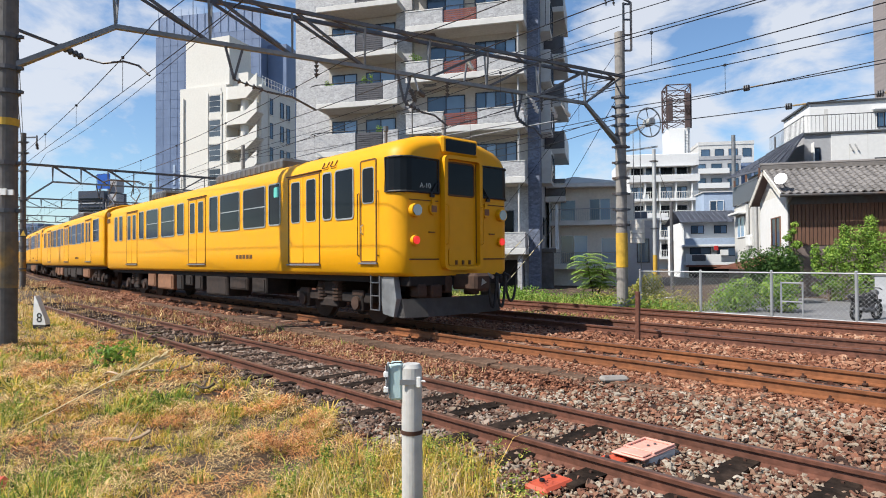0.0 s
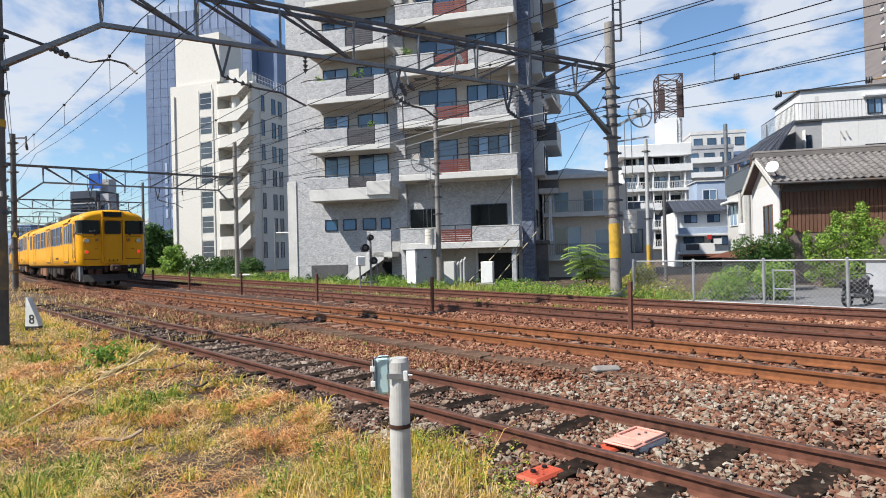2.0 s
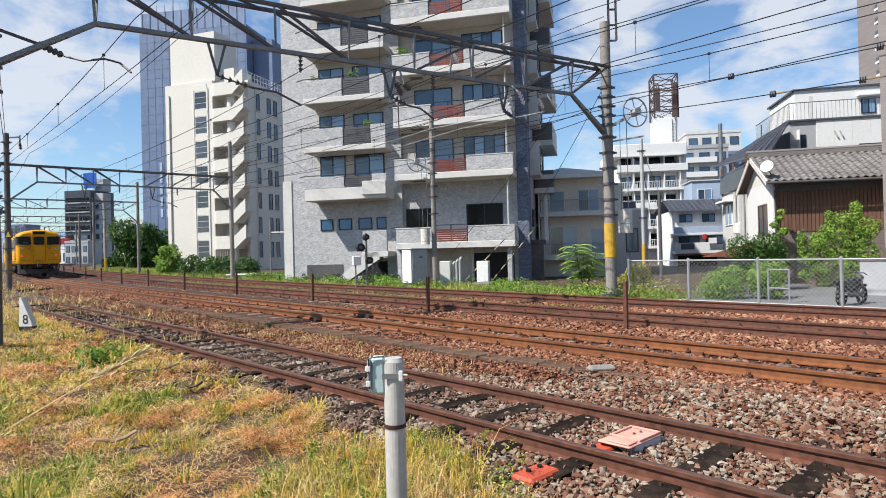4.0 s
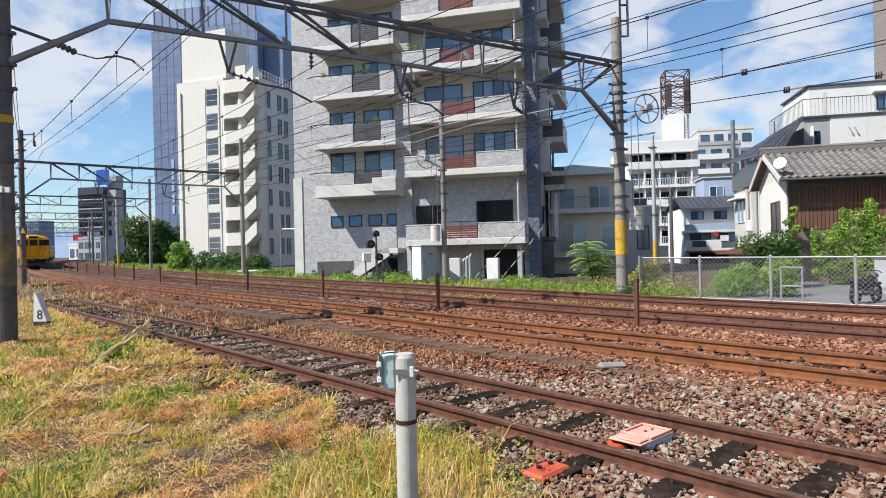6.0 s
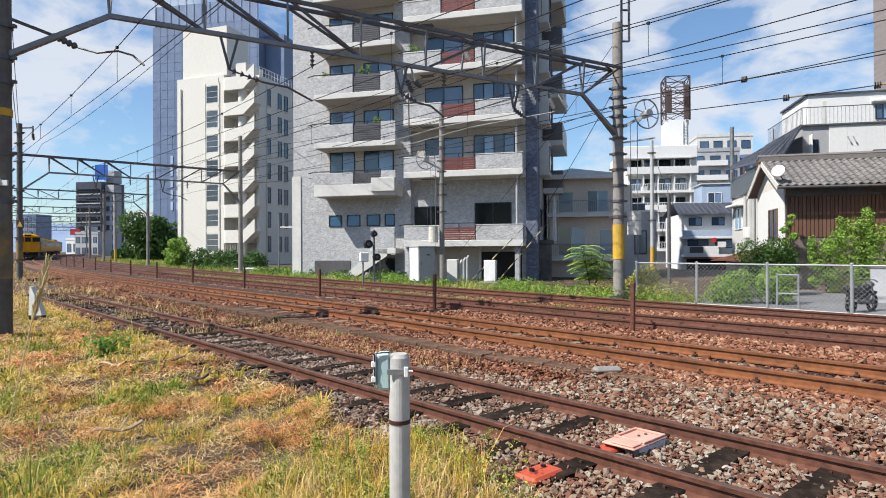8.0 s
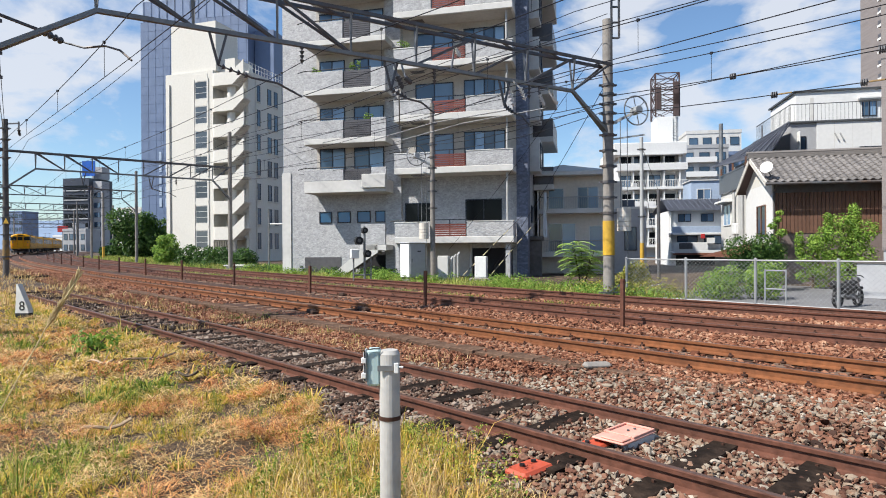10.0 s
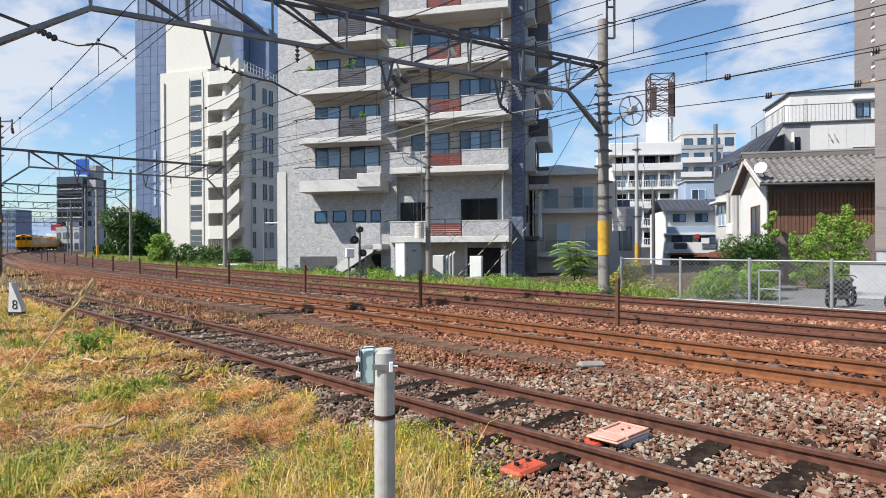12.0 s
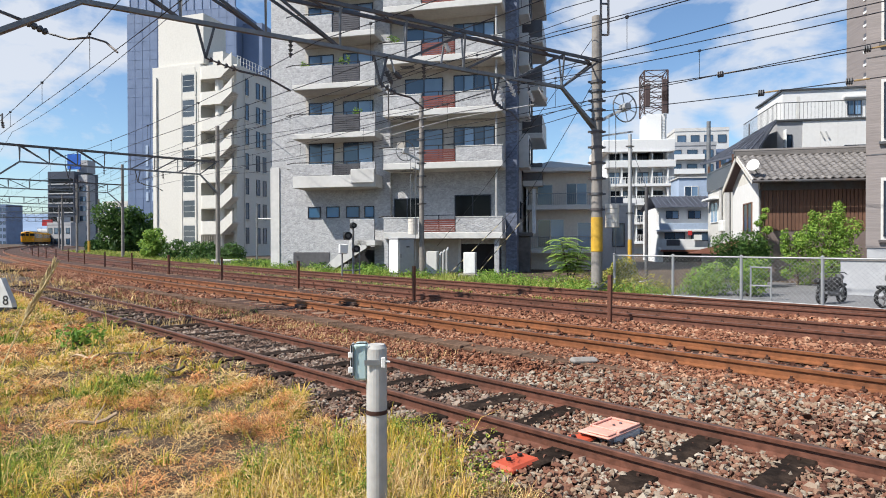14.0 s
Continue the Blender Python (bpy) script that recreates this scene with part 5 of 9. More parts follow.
# ---- houses across the line ----
def beige_house():
    a = empty("beige_house", local(6.6, 36.6, -12), label="two-storey beige plastered house with a shallow hipped roof", category="house")
    bx(a, "wall", M_BEIGE, 0, 3.8, 0, 8, -0.4, 5.7)
    bx(a, "floor_band", M_FASCIA, -0.05, 4.0, -0.75, -0.003, 3.50, 3.76)
    bx(a, "floor_band", M_FASCIA, -0.05, 4.0, -0.75, -0.003, 0.95, 1.22)
    bx(a, "eave", M_FASCIA, -0.3, 4.05, -0.8, 8.3, 5.703, 5.95, 0.02)
    bm = BM()
    vs = [bm.verts.new(p) for p in ((-0.3, -0.8, 5.95), (4.05, -0.8, 5.95), (4.05, 8.3, 5.95), (-0.3, 8.3, 5.95), (1.3, 2.5, 6.75), (2.2, 5.5, 6.75))]
    for q in ((0, 1, 4), (1, 2, 5, 4), (2, 3, 5), (3, 0, 4, 5)):
        bm.faces.new([vs[i] for i in q])
    part("roof", bm, M_CREAM, a)
    window(a, 0.5, 1.42, 3.78, 5.03, panes=1, fmat=M_FRAME_W, pane=M_PANE)
    window(a, 2.2, 3.42, 3.78, 5.08, panes=2, fmat=M_FRAME_W, pane=M_PANE)
    window(a, 0.5, 2.1, 1.25, 2.95, panes=2, fmat=M_FRAME_W, pane=M_PANE)
    window(a, 2.85, 3.74, 1.25, 2.78, panes=1, fmat=M_FRAME_W, pane=M_PANE_LIGHT)
    for z in (1.22, 3.76):
        wr = bx(a, "balcony_rail", M_STEEL, 0.0, 3.95, -0.72, -0.67, z + 0.66, z + 0.70)
        for k in range(33):
            bm = BM()
            rod(bm, (0.02 + k * 0.12, -0.7, z), (0.02 + k * 0.12, -0.7, z + 0.66), 0.010, seg=4)
            part("baluster", bm, M_STEEL, wr)
    bx(a, "side_wing", M_GREYWALL, 4.1, 6.15, 0.4, 7, -0.4, 3.75)
    bx(a, "wing_cap", M_FASCIA, 4.06, 6.2, 0.35, 7, 3.753, 3.88)
    bx(a, "wing_upper", M_BEIGE, 3.803, 4.85, 0.9, 7, 3.883, 5.45)
    bx(a, "dark_gable", M_SLATE, 4.9, 5.7, 2.0, 5.0, 3.883, 4.4)
    window(a, 4.9, 5.6, 1.3, 2.7, v=0.4, panes=1)
    for u in (-0.1, 3.9):
        bm = BM()
        tube(bm, [(u, -0.2, 0), (u, -0.2, 5.7)], 0.05, 6)
        part("downpipe", bm, M_WHITE, a)
    bx(a, "gate_pier", M_CONC_OLD, -0.6, 0.2, -3.4, -2.7, -0.3, 1.9, 0.04)
    bx(a, "pier_cap", M_CONC_OLD, -0.72, 0.32, -3.5, -2.6, 1.903, 2.12, 0.03)
    cloth = mat("white_hung_cloth", (0.70, 0.72, 0.74), rough=0.8, var=0.1, bump=0.1)
    bm = BM()
    rows = [[bm.verts.new((0.25 + 0.02 * i + 0.05 * math.sin(i * 2.1 + j), -0.9 - 0.03 * (i % 2), 4.7 - 0.65 * j)) for i in range(9)] for j in range(5)]
    for r0, r1 in zip(rows, rows[1:]):
        for i in range(8):
            bm.faces.new((r0[i], r0[i + 1], r1[i + 1], r1[i]))
    part("hung_cloth", bm, cloth, a)


beige_house()


def white_flats():
    a = empty("white_flats", farther(local(19.2, 62.0, -9), 1.38), label="white apartment block with balconies and a rooftop lift shed", category="apartment building")
    bx(a, "wall", M_WHITEWALL, 0, 6.6, 0, 10, -0.4, 11.0)
    bx(a, "crown", M_WHITEWALL, -0.6, 6.4, -1.3, 10, 10.62, 11.85, 0.05)
    bx(a, "awning", M_PIPE, 0.0, 5.9, -1.5, -1.31, 10.55, 10.64)
    for k, z in enumerate((1.55, 3.5, 5.42, 7.3, 9.2)):
        bx(a, "balcony_slab", M_WHITEWALL, -0.3, 6.45, -1.3, -0.003, z - 0.10, z + 0.16, 0.01)
        if k in (4, 2):
            bx(a, "parapet", M_WHITEWALL, -0.3, 6.45 if k == 4 else 3.2, -1.3, -1.2, z + 0.163, z + 0.60, 0.01)
        if k != 4:
            r = bx(a, "railing", M_WHITE, 0.0, 6.4, -1.29, -1.23, z + 0.78, z + 0.83)
            for i in range(40):
                bx(r, "baluster", M_WHITE, 0.02 + i * 0.16, 0.05 + i * 0.16, -1.28, -1.25, z + 0.163, z + 0.78)
        for u, w, n in ((0.15, 1.1, 2), (1.5, 1.0, 2), (2.9, 1.2, 2), (4.4, 1.1, 2)):
            window(a, u, u + w, z + 0.2, z + 1.42, panes=n, depth=0.06, fmat=M_FRAME, pane=M_PANE if (k + int(u)) % 2 else M_TGLASS)
        bx(a, "air_unit", M_WHITE, 1.15 + 0.9 * (k % 3), 1.7 + 0.9 * (k % 3), -1.0, -0.6, z + 0.17, z + 0.60, 0.02)
        for u in (1.32, 2.72, 4.25, 5.75):
            bx(a, "partition", M_WHITEWALL, u - 0.05, u + 0.05, -1.15, -0.004, z + 0.163, z + 1.78)
    bx(a, "lift_shed", M_WHITEWALL, 4.4, 6.6, 3, 6, 11.853, 15.2, 0.03)
    bm = BM()
    for x in (6.05, 6.4):
        rod(bm, (x, 2.95, 12.0), (x, 2.95, 15.0), 0.03, seg=4)
    for k in range(8):
        rod(bm, (6.05, 2.95, 12.2 + k * 0.33), (6.4, 2.95, 12.2 + k * 0.33), 0.02, seg=4)
    part("ladder", bm, M_STEEL, a)
    rust = mat("rusty_lattice", (0.075, 0.05, 0.048), rough=0.8, var=0.3, bump=0)
    bm = BM()
    z0, z1 = 15.2, 19.8
    cs = [(4.3, 3.0), (6.7, 3.0), (6.7, 5.4), (4.3, 5.4)]
    for i in range(4):
        p, q = cs[i], cs[(i + 1) % 4]
        bar(bm, (*p, z0), (*p, z1), 0.14, 0.14)
        for k in range(4):
            za, zb = z0 + (z1 - z0) * k / 4, z0 + (z1 - z0) * (k + 1) / 4
            bar(bm, (*p, zb), (*q, zb), 0.09, 0.09)
            bar(bm, (*p, za), (*q, zb), 0.06, 0.06)
            bar(bm, (*q, za), (*p, zb), 0.06, 0.06)
    part("lattice_mast", bm, rust, a)
    for u, z in ((4.35, 17.3), (6.1, 17.8), (6.1, 16.6)):
        bx(a, "antenna_panel", rust, u, u + 0.5, 2.7, 2.9, z - 1.4, z + 1.0, 0.03)


white_flats()
far = office("grey_flats", 49.5, 120, -9, 9.0, 9, 20.8, M_GREYWALL, "pale grey apartment block with banded balconies in the distance", 7, 3)
for k in range(7):
    bx(far, "balcony", M_WHITEWALL, 0.1, 6.6, -1.0, -0.11, 1.0 + k * 2.83, 2.0 + k * 2.83)
office("glass_office", 58.6, 122, -9, 7.0, 8, 19.8, M_BLUEGRID, "blue-grey office block in the distance", 6, 4)


def blue_grey_house():
    a = empty("pale_house", local(19.9, 49.8, -10), label="pale plaster house with a dark slate roof and a balcony", category="house")
    bx(a, "wall", M_WHITEWALL, -0.3, 4.5, 0, 6, -0.4, 4.45)
    bm = BM()
    vs = [bm.verts.new(p) for p in ((-0.55, -0.6, 4.42), (4.8, -0.6, 4.42), (4.8, 2.6, 5.55), (-0.4, 2.6, 5.55), (4.8, 6.6, 4.42), (-0.55, 6.6, 4.42))]
    bm.faces.new([vs[i] for i in (0, 1, 2, 3)]), bm.faces.new([vs[i] for i in (3, 2, 4, 5)])
    bmesh.ops.solidify(bm, geom=bm.faces[:], thickness=0.10)
    roof = part("roof", bm, M_SLATE, a)
    for k in range(13):
        bm = BM()
        bar(bm, (-0.4 + k * 0.42, -0.6, 4.45), (-0.4 + k * 0.42, 2.6, 5.58), 0.04, 0.05)
        part("roof_seam", bm, M_SLATE, roof)
    window(a, 0.4, 1.4, 3.52, 4.18, panes=2)
    window(a, 2.16, 3.14, 3.52, 4.18, panes=2)
    bx(a, "balcony_front", M_PALEBLUE, -0.3, 4.5, -1.2, -1.1, 2.62, 3.12, 0.01)
    bx(a, "balcony_slab", M_WHITEWALL, -0.4, 4.5, -1.25, -0.004, 2.45, 2.617, 0.01)
    window(a, 0.3, 1.9, 1.85, 2.40, panes=2)
    window(a, 2.4, 3.9, 1.7, 2.40, panes=2)
    bx(a, "terrace_front", M_WHITEWALL, -0.2, 2.4, -1.2, -1.1, 1.20, 1.85, 0.01)
    bx(a, "terrace_slab", M_WHITEWALL, -0.2, 4.5, -1.2, -0.004, 1.0, 1.197, 0.01)
    bx(a, "dark_plate", M_PANEL, 0.2, 1.22, -1.24, -1.204, 1.32, 1.80)
    bx(a, "rusty_beam", M_SHEET, -0.2, 4.5, -1.22, -0.9, 0.84, 0.997)
    # Garage darkness painted as a near-black sheet on the front wall.
    bx(a, "garage_mouth", M_SHADE_BLACK, 0.2, 4.4, -0.03, -0.004, -0.4, 0.83)
    bx(a, "red_cloth", mat("red_cloth", (0.45, 0.03, 0.03), rough=0.8, bump=0), 1.85, 2.15, -1.28, -1.204, 2.15, 2.5)
    bx(a, "white_cloth", M_WHITE, 2.3, 2.9, -1.24, -1.204, 1.75, 2.2)
    bx(a, "upper_block", M_PALEBLUE, 2.15, 4.6, 3.0, 6.0, 4.4, 7.15)
    bx(a, "upper_coping", M_FASCIA, 2.05, 4.7, 2.9, 6.1, 7.153, 7.25)
    window(a, 2.6, 3.75, 5.55, 6.45, v=3.0, panes=2, fmat=M_WHITE, pane=M_PANE)
    bm = BM()
    tube(bm, [(-0.2, -0.1, 0.0), (-0.2, -0.1, 4.4)], 0.06, 6)
    part("downpipe", bm, M_WHITE, a)


blue_grey_house()


def brown_house():
    a = empty("brown_house", local(14.74, 26.0, -15), label="old house with brown corrugated walls and grey roof tiles", category="house")
    bx(a, "wall", M_BROWNB, 0.02, 8.5, 0.04, 4.55, -0.4, 4.2)
    bx(a, "gable_wall", M_WHITEWALL, -0.06, 0.02, 0.0, 4.6, 0.9, 4.25)
    bm = BM()
    vs = [bm.verts.new(p) for p in ((-0.06, 0, 4.25), (-0.06, 4.6, 4.25), (-0.06, 2.3, 5.45))]
    vt = [bm.verts.new((0.02, v.co.y, v.co.z)) for v in vs]
    bm.faces.new(vs), bm.faces.new(vt[::-1])
    for i in range(3):
        bm.faces.new((vs[i], vs[(i + 1) % 3], vt[(i + 1) % 3], vt[i]))
    part("gable", bm, M_CREAM, a)
    for k in range(56):
        u = 0.06 + k * 0.15
        bx(a, "wall_rib", M_BROWNWALL, u, u + 0.125, 0.0, 0.038, 2.05, 4.05)
    # Eave shadow painted as a dark strip along the wall's top.
    bx(a, "eave_shade_strip", M_STEEL_DARK, 0.05, 8.5, -0.06, -0.004, 3.78, 4.15)
    bx(a, "lower_wall", M_BROWNB, 0.02, 8.5, -0.02, 0.036, -0.3, 2.0)
    # tiled roof, course by course
    e0, e1 = Vector((0, -0.55, 4.18)), Vector((0, 2.3, 5.62))
    run = e1 - e0
    roof = bx(a, "roof_deck", M_BROWNB, -0.45, 8.6, 2.25, 2.35, 5.35, 5.55)
    bm = BM()
    for va, za, vb, zb in ((e0.y, e0.z - 0.06, e1.y, e1.z - 0.06), (5.15, e0.z - 0.06, e1.y, e1.z - 0.06)):
        q = [bm.verts.new(p) for p in ((-0.45, va, za), (8.6, va, za), (8.6, vb, zb), (-0.45, vb, zb))]
        bm.faces.new(q)
    bmesh.ops.solidify(bm, geom=bm.faces[:], thickness=0.08)
    part("roof_board", bm, M_BROWNB, a)
    bm = BM()
    seg, wd, ln = 6, 0.30, 0.36
    for row in range(2):
        for i in range(seg + 1):
            x = wd * i / seg
            h = 0.035 * math.sin(x / wd * math.tau) + 0.02
            d = run.normalized() * (ln * row)
            bm.verts.new(Vector((x, 0, h + (0.03 if row == 0 else 0))) + d)
    bm.verts.ensure_lookup_table()
    for i in range(seg):
        bm.faces.new((bm.verts[i], bm.verts[i + 1], bm.verts[seg + 2 + i], bm.verts[seg + 1 + i]))
    r = bmesh.ops.extrude_face_region(bm, geom=bm.faces[:])
    for v in r["geom"]:
        if isinstance(v, bmesh.types.BMVert):
            v.co.z -= 0.025
    tile = bpy.data.meshes.new("roof_tile")
    bmesh.ops.recalc_face_normals(bm, faces=bm.faces[:])
    bm.to_mesh(tile)
    bm.free()
    tile.materials.append(M_KAWARA)
    rnd = random.Random(3)
    rows = int(run.length / 0.31)
    for j in range(rows):
        for i in range(29):
            t = new("roof_tile", tile)
            t.parent = a
            p = e0 + run.normalized() * (j * 0.31)
            t.matrix_basis = Matrix.Translation((-0.42 + i * 0.30, p.y, p.z + rnd.uniform(-0.006, 0.006)))
    bm = BM()
    for k in range(3):
        box(bm, -0.5, 8.6, 2.3 - 0.17 + k * 0.04, 2.3 + 0.17 - k * 0.04, 5.58 + k * 0.07, 5.64 + k * 0.07)
    rod(bm, (-0.55, 2.3, 5.82), (8.6, 2.3, 5.82), 0.09, seg=8)
    part("ridge", bm, M_KAWARA, a)
    bm = BM()
    rod(bm, (-0.45, -0.62, 4.12), (8.6, -0.62, 4.08), 0.06, seg=8)
    tube(bm, [(0.0, -0.62, 4.1), (0.0, -0.1, 3.8), (0.0, -0.1, 1.4)], 0.045, 6)
    part("gutter", bm, M_STEEL_DARK, a)
    bm = BM()
    bar(bm, (-0.42, -0.55, 4.12), (-0.42, 2.3, 5.52), 0.05, 0.22)
    bar(bm, (-0.42, 5.15, 4.12), (-0.42, 2.3, 5.52), 0.05, 0.22)
    part("barge_board", bm, M_CREAM, a)
    window(a, 0.9, 2.4, 1.95, 3.35, v=-0.06, panes=2, axis="v", out=-1, fmat=M_BROWNWALL, pane=M_TGLASS)
    # lean-to with a rust-red sheet roof
    bm = BM()
    vs = [bm.verts.new(p) for p in ((-0.1, -0.3, 1.62), (-0.1, 4.4, 1.62), (-2.3, 4.4, 1.0), (-1.7, -0.3, 1.05))]
    bm.faces.new(vs)
    bmesh.ops.solidify(bm, geom=bm.faces[:], thickness=0.06)
    part("lean_to_roof", bm, M_SHEET, a)
    bx(a, "lean_to_wall", M_STEEL_DARK, -1.6, -0.1, 0.1, 4.2, -0.3, 0.98)
    bx(a, "white_awning", M_WHITE, 4.6, 8.4, -1.2, -0.1, 1.72, 2.05, 0.03)
    dish = BM()
    disc(dish, (-0.35, -0.35, 4.85), (-0.5, -0.8, 0.35), 0.26, 0.05, 20)
    d = part("satellite_dish", dish, M_WHITE, None)
    d.matrix_basis = local(14.74, 26.0, -15)
    tagged(d, "white round satellite dish under the tiled eaves", "satellite dish")
    bm = BM()
    rod(bm, (-0.35, -0.3, 4.8), (0.0, 0.05, 4.4), 0.025, seg=6)
    part("bracket", bm, M_STEEL_DARK, d)


brown_house()


def white_house():
    a = empty("white_house", local(21.55, 34.5, -13), label="white plastered modern house with a railed roof terrace", category="house")
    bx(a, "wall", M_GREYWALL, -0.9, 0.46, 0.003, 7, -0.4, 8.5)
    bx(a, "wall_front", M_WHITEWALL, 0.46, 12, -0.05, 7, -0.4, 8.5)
    bx(a, "terrace_edge", M_DARKPLASTIC, -1.0, 12, -0.12, 7, 8.503, 8.60)
    for k in range(7):
        bx(a, "panel_joint", M_FASCIA, 1.35 + k * 0.92, 1.365 + k * 0.92, -0.055, -0.051, 0, 8.5)
    bx(a, "upper_storey", M_WHITEWALL, 0.12, 12, 2.2, 7, 8.603, 10.75)
    bx(a, "roof_edge", M_DARKPLASTIC, 0.0, 12, 2.1, 7.1, 10.753, 10.85)
    window(a, 3.68, 4.45, 9.15, 10.05, v=2.2, panes=2)
    bx(a, "window_hood", M_WHITEWALL, 3.4, 4.8, 1.95, 2.19, 10.1, 10.35, 0.08)
    bx(a, "upper_joint", M_FASCIA, 0.9, 1.1, 2.19, 2.199, 8.6, 10.4)
    rail_ = bx(a, "terrace_rail", M_DARKPLASTIC, -0.92, 12, -0.01, 0.03, 9.56, 9.60)
    for k in range(64):
        bx(rail_, "baluster", M_DARKPLASTIC, -0.9 + k * 0.2, -0.885 + k * 0.2, 0.0, 0.015, 8.6, 9.56)
    bx(rail_, "side_rail", M_DARKPLASTIC, -0.92, -0.88, 0.05, 6.5, 9.56, 9.60)
    for k in range(30):
        bx(rail_, "baluster", M_DARKPLASTIC, -0.905, -0.89, 0.22 * k + 0.1, 0.22 * k + 0.115, 8.6, 9.56)
    window(a, -0.42, -0.1, 6.75, 7.75, v=0.003, panes=1)
    bx(a, "window_shade", M_WHITE, -0.56, -0.48, -0.35, 0.0, 6.6, 8.0, 0.02)
    window(a, 2.6, 3.8, 6.4, 7.05, v=-0.05, panes=2)
    for u in (1.35, 1.62):
        bm = BM()
        bar(bm, (u, -0.12, 7.85), (u + 0.16, -0.12, 7.5), 0.05, 0.06)
        part("wall_vent", bm, M_PIPE, a)
    # the older wing beside it: dark sloping roof, roofed balcony, grey walls
    bm = BM()
    vs = [bm.verts.new(p) for p in ((-2.5, -1.7, 6.68), (-1.26, -1.0, 8.48), (-1.15, 3.8, 8.48), (-4.2, 3.7, 6.68))]
    bm.faces.new(vs)
    bmesh.ops.solidify(bm, geom=bm.faces[:], thickness=0.12)
    rf = part("dark_roof", bm, M_SLATE, a)
    for k in range(8):
        q = k / 7
        e, r = Vector((-2.5, -1.7, 6.60)).lerp(Vector((-4.2, 3.7, 6.60)), q), Vector((-1.26, -1.0, 8.34)).lerp(Vector((-1.15, 3.8, 8.34)), q)
        bm = BM()
        bar(bm, e, r, 0.06, 0.08)
        part("rafter", bm, M_SLATE, rf)
    bm = BM()
    bar(bm, (-2.55, -1.75, 6.62), (-4.25, 3.7, 6.62), 0.10, 0.12)
    part("eave_board", bm, M_SLATE, rf)
    bm = BM()
    bar(bm, (-2.75, -1.5, 6.6), (-3.3, -1.6, 5.0), 0.06, 0.06)
    part("roof_brace", bm, M_FASCIA, rf)
    bx(a, "old_wing", M_FASCIA, -3.6, -0.903, -1.2, 4.6, -0.4, 4.85)
    bx(a, "wing_recess", M_BEIGE, -2.9, -0.903, -0.2, 4.5, 4.85, 6.6)
    sc = bx(a, "balcony_screen", M_PANEL, -3.72, -3.66, -1.3, 4.6, 5.98, 6.06)
    for k in range(44):
        bx(sc, "slat", M_PANEL, -3.70, -3.67, -1.28 + k * 0.133, -1.165 + k * 0.133, 4.86, 5.98)
    for k in range(20):
        bx(sc, "slat", M_PANEL, -3.6 + k * 0.133, -3.485 + k * 0.133, -1.28, -1.25, 4.86, 5.98)
    for v in (-1.25, 1.6, 4.5):
        bx(a, "balcony_post", M_BROWNWALL, -3.64, -3.54, v - 0.05, v + 0.05, 4.86, 6.55)
    window(a, 2.0, 3.8, 2.8, 4.1, v=-3.6, panes=2, fmat=M_WHITE, pane=M_PANE_LIGHT, axis="v", out=-1)
    bx(a, "door_hood", M_WHITE, -4.1, -3.603, 1.6, 4.2, 4.2, 4.35, 0.03)
    bx(a, "air_unit", M_WHITE, -3.95, -3.603, -0.4, 0.5, 2.2, 2.85, 0.04)
    for v in (-0.9, -0.4, 0.9):
        bm = BM()
        tube(bm, [(-3.72, v, 0), (-3.72, v, 4.7)], 0.09, 8)
        part("duct", bm, M_PIPE, a)


white_house()


def grey_building():
    a = empty("brown_tiled_building", local(13.85, 18.5, -40), label="brown-grey tiled building with recessed windows at the street", category="building")
    bx(a, "wall", M_TAUPE, 0, 9, 0, 10, 1.35, 15)
    bx(a, "base", M_GREYWALL, 0.03, 9, 0.03, 10, -0.4, 1.347)
    for z in (1.6, 4.6, 7.6, 10.6):
        bx(a, "window_bay", M_FASCIA, 0.38, 2.4, -0.03, -0.002, z, z + 1.9)
        window(a, 0.45, 2.3, z + 0.1, z + 1.8, v=-0.03, panes=2)
        bx(a, "sill", M_STEEL_DARK, 0.33, 2.45, -0.1, -0.031, z - 0.08, z)
    for z in (4.2, 7.2, 10.2):
        bx(a, "joint_band", M_STEEL_DARK, 0.0, 9, -0.012, -0.002, z, z + 0.03)


grey_building()


def far_tower():
    a = empty("tower_flats", local(100.5, 130.0, -9), label="tall brown-grey tower of flats with rounded corner balconies", category="apartment tower")
    bx(a, "wall", M_TAUPE, 0, 16, 0, 14, -0.4, 62)
    for k in range(20):
        z = 3 + k * 2.9
        window(a, 3.0, 5.4, z + 0.6, z + 1.9, panes=2, fmat=M_WHITE, pane=M_PANE_LIGHT, depth=0.15)
        bx(a, "window_ledge", M_WHITE, 2.8, 5.6, -0.4, -0.16, z + 0.3, z + 0.58)
        bm = BM()
        pts = [(0, 0.2), (-0.6, -0.4), (-1.6, -0.6), (-2.1, 0.4), (-2.1, 3.0), (0, 3.0)]
        lo = [bm.verts.new((u, v, z)) for u, v in pts]
        hi = [bm.verts.new((u, v, z + 0.5)) for u, v in pts]
        bm.faces.new(lo[::-1]), bm.faces.new(hi)
        for i in range(6):
            bm.faces.new((lo[i], lo[(i + 1) % 6], hi[(i + 1) % 6], hi[i]))
        part("corner_balcony", bm, M_WHITE, a)
        bx(a, "balcony_screen", M_PANEL, -2.0, -0.003, 0.5, 2.9, z + 0.5, z + 1.4)


far_tower()

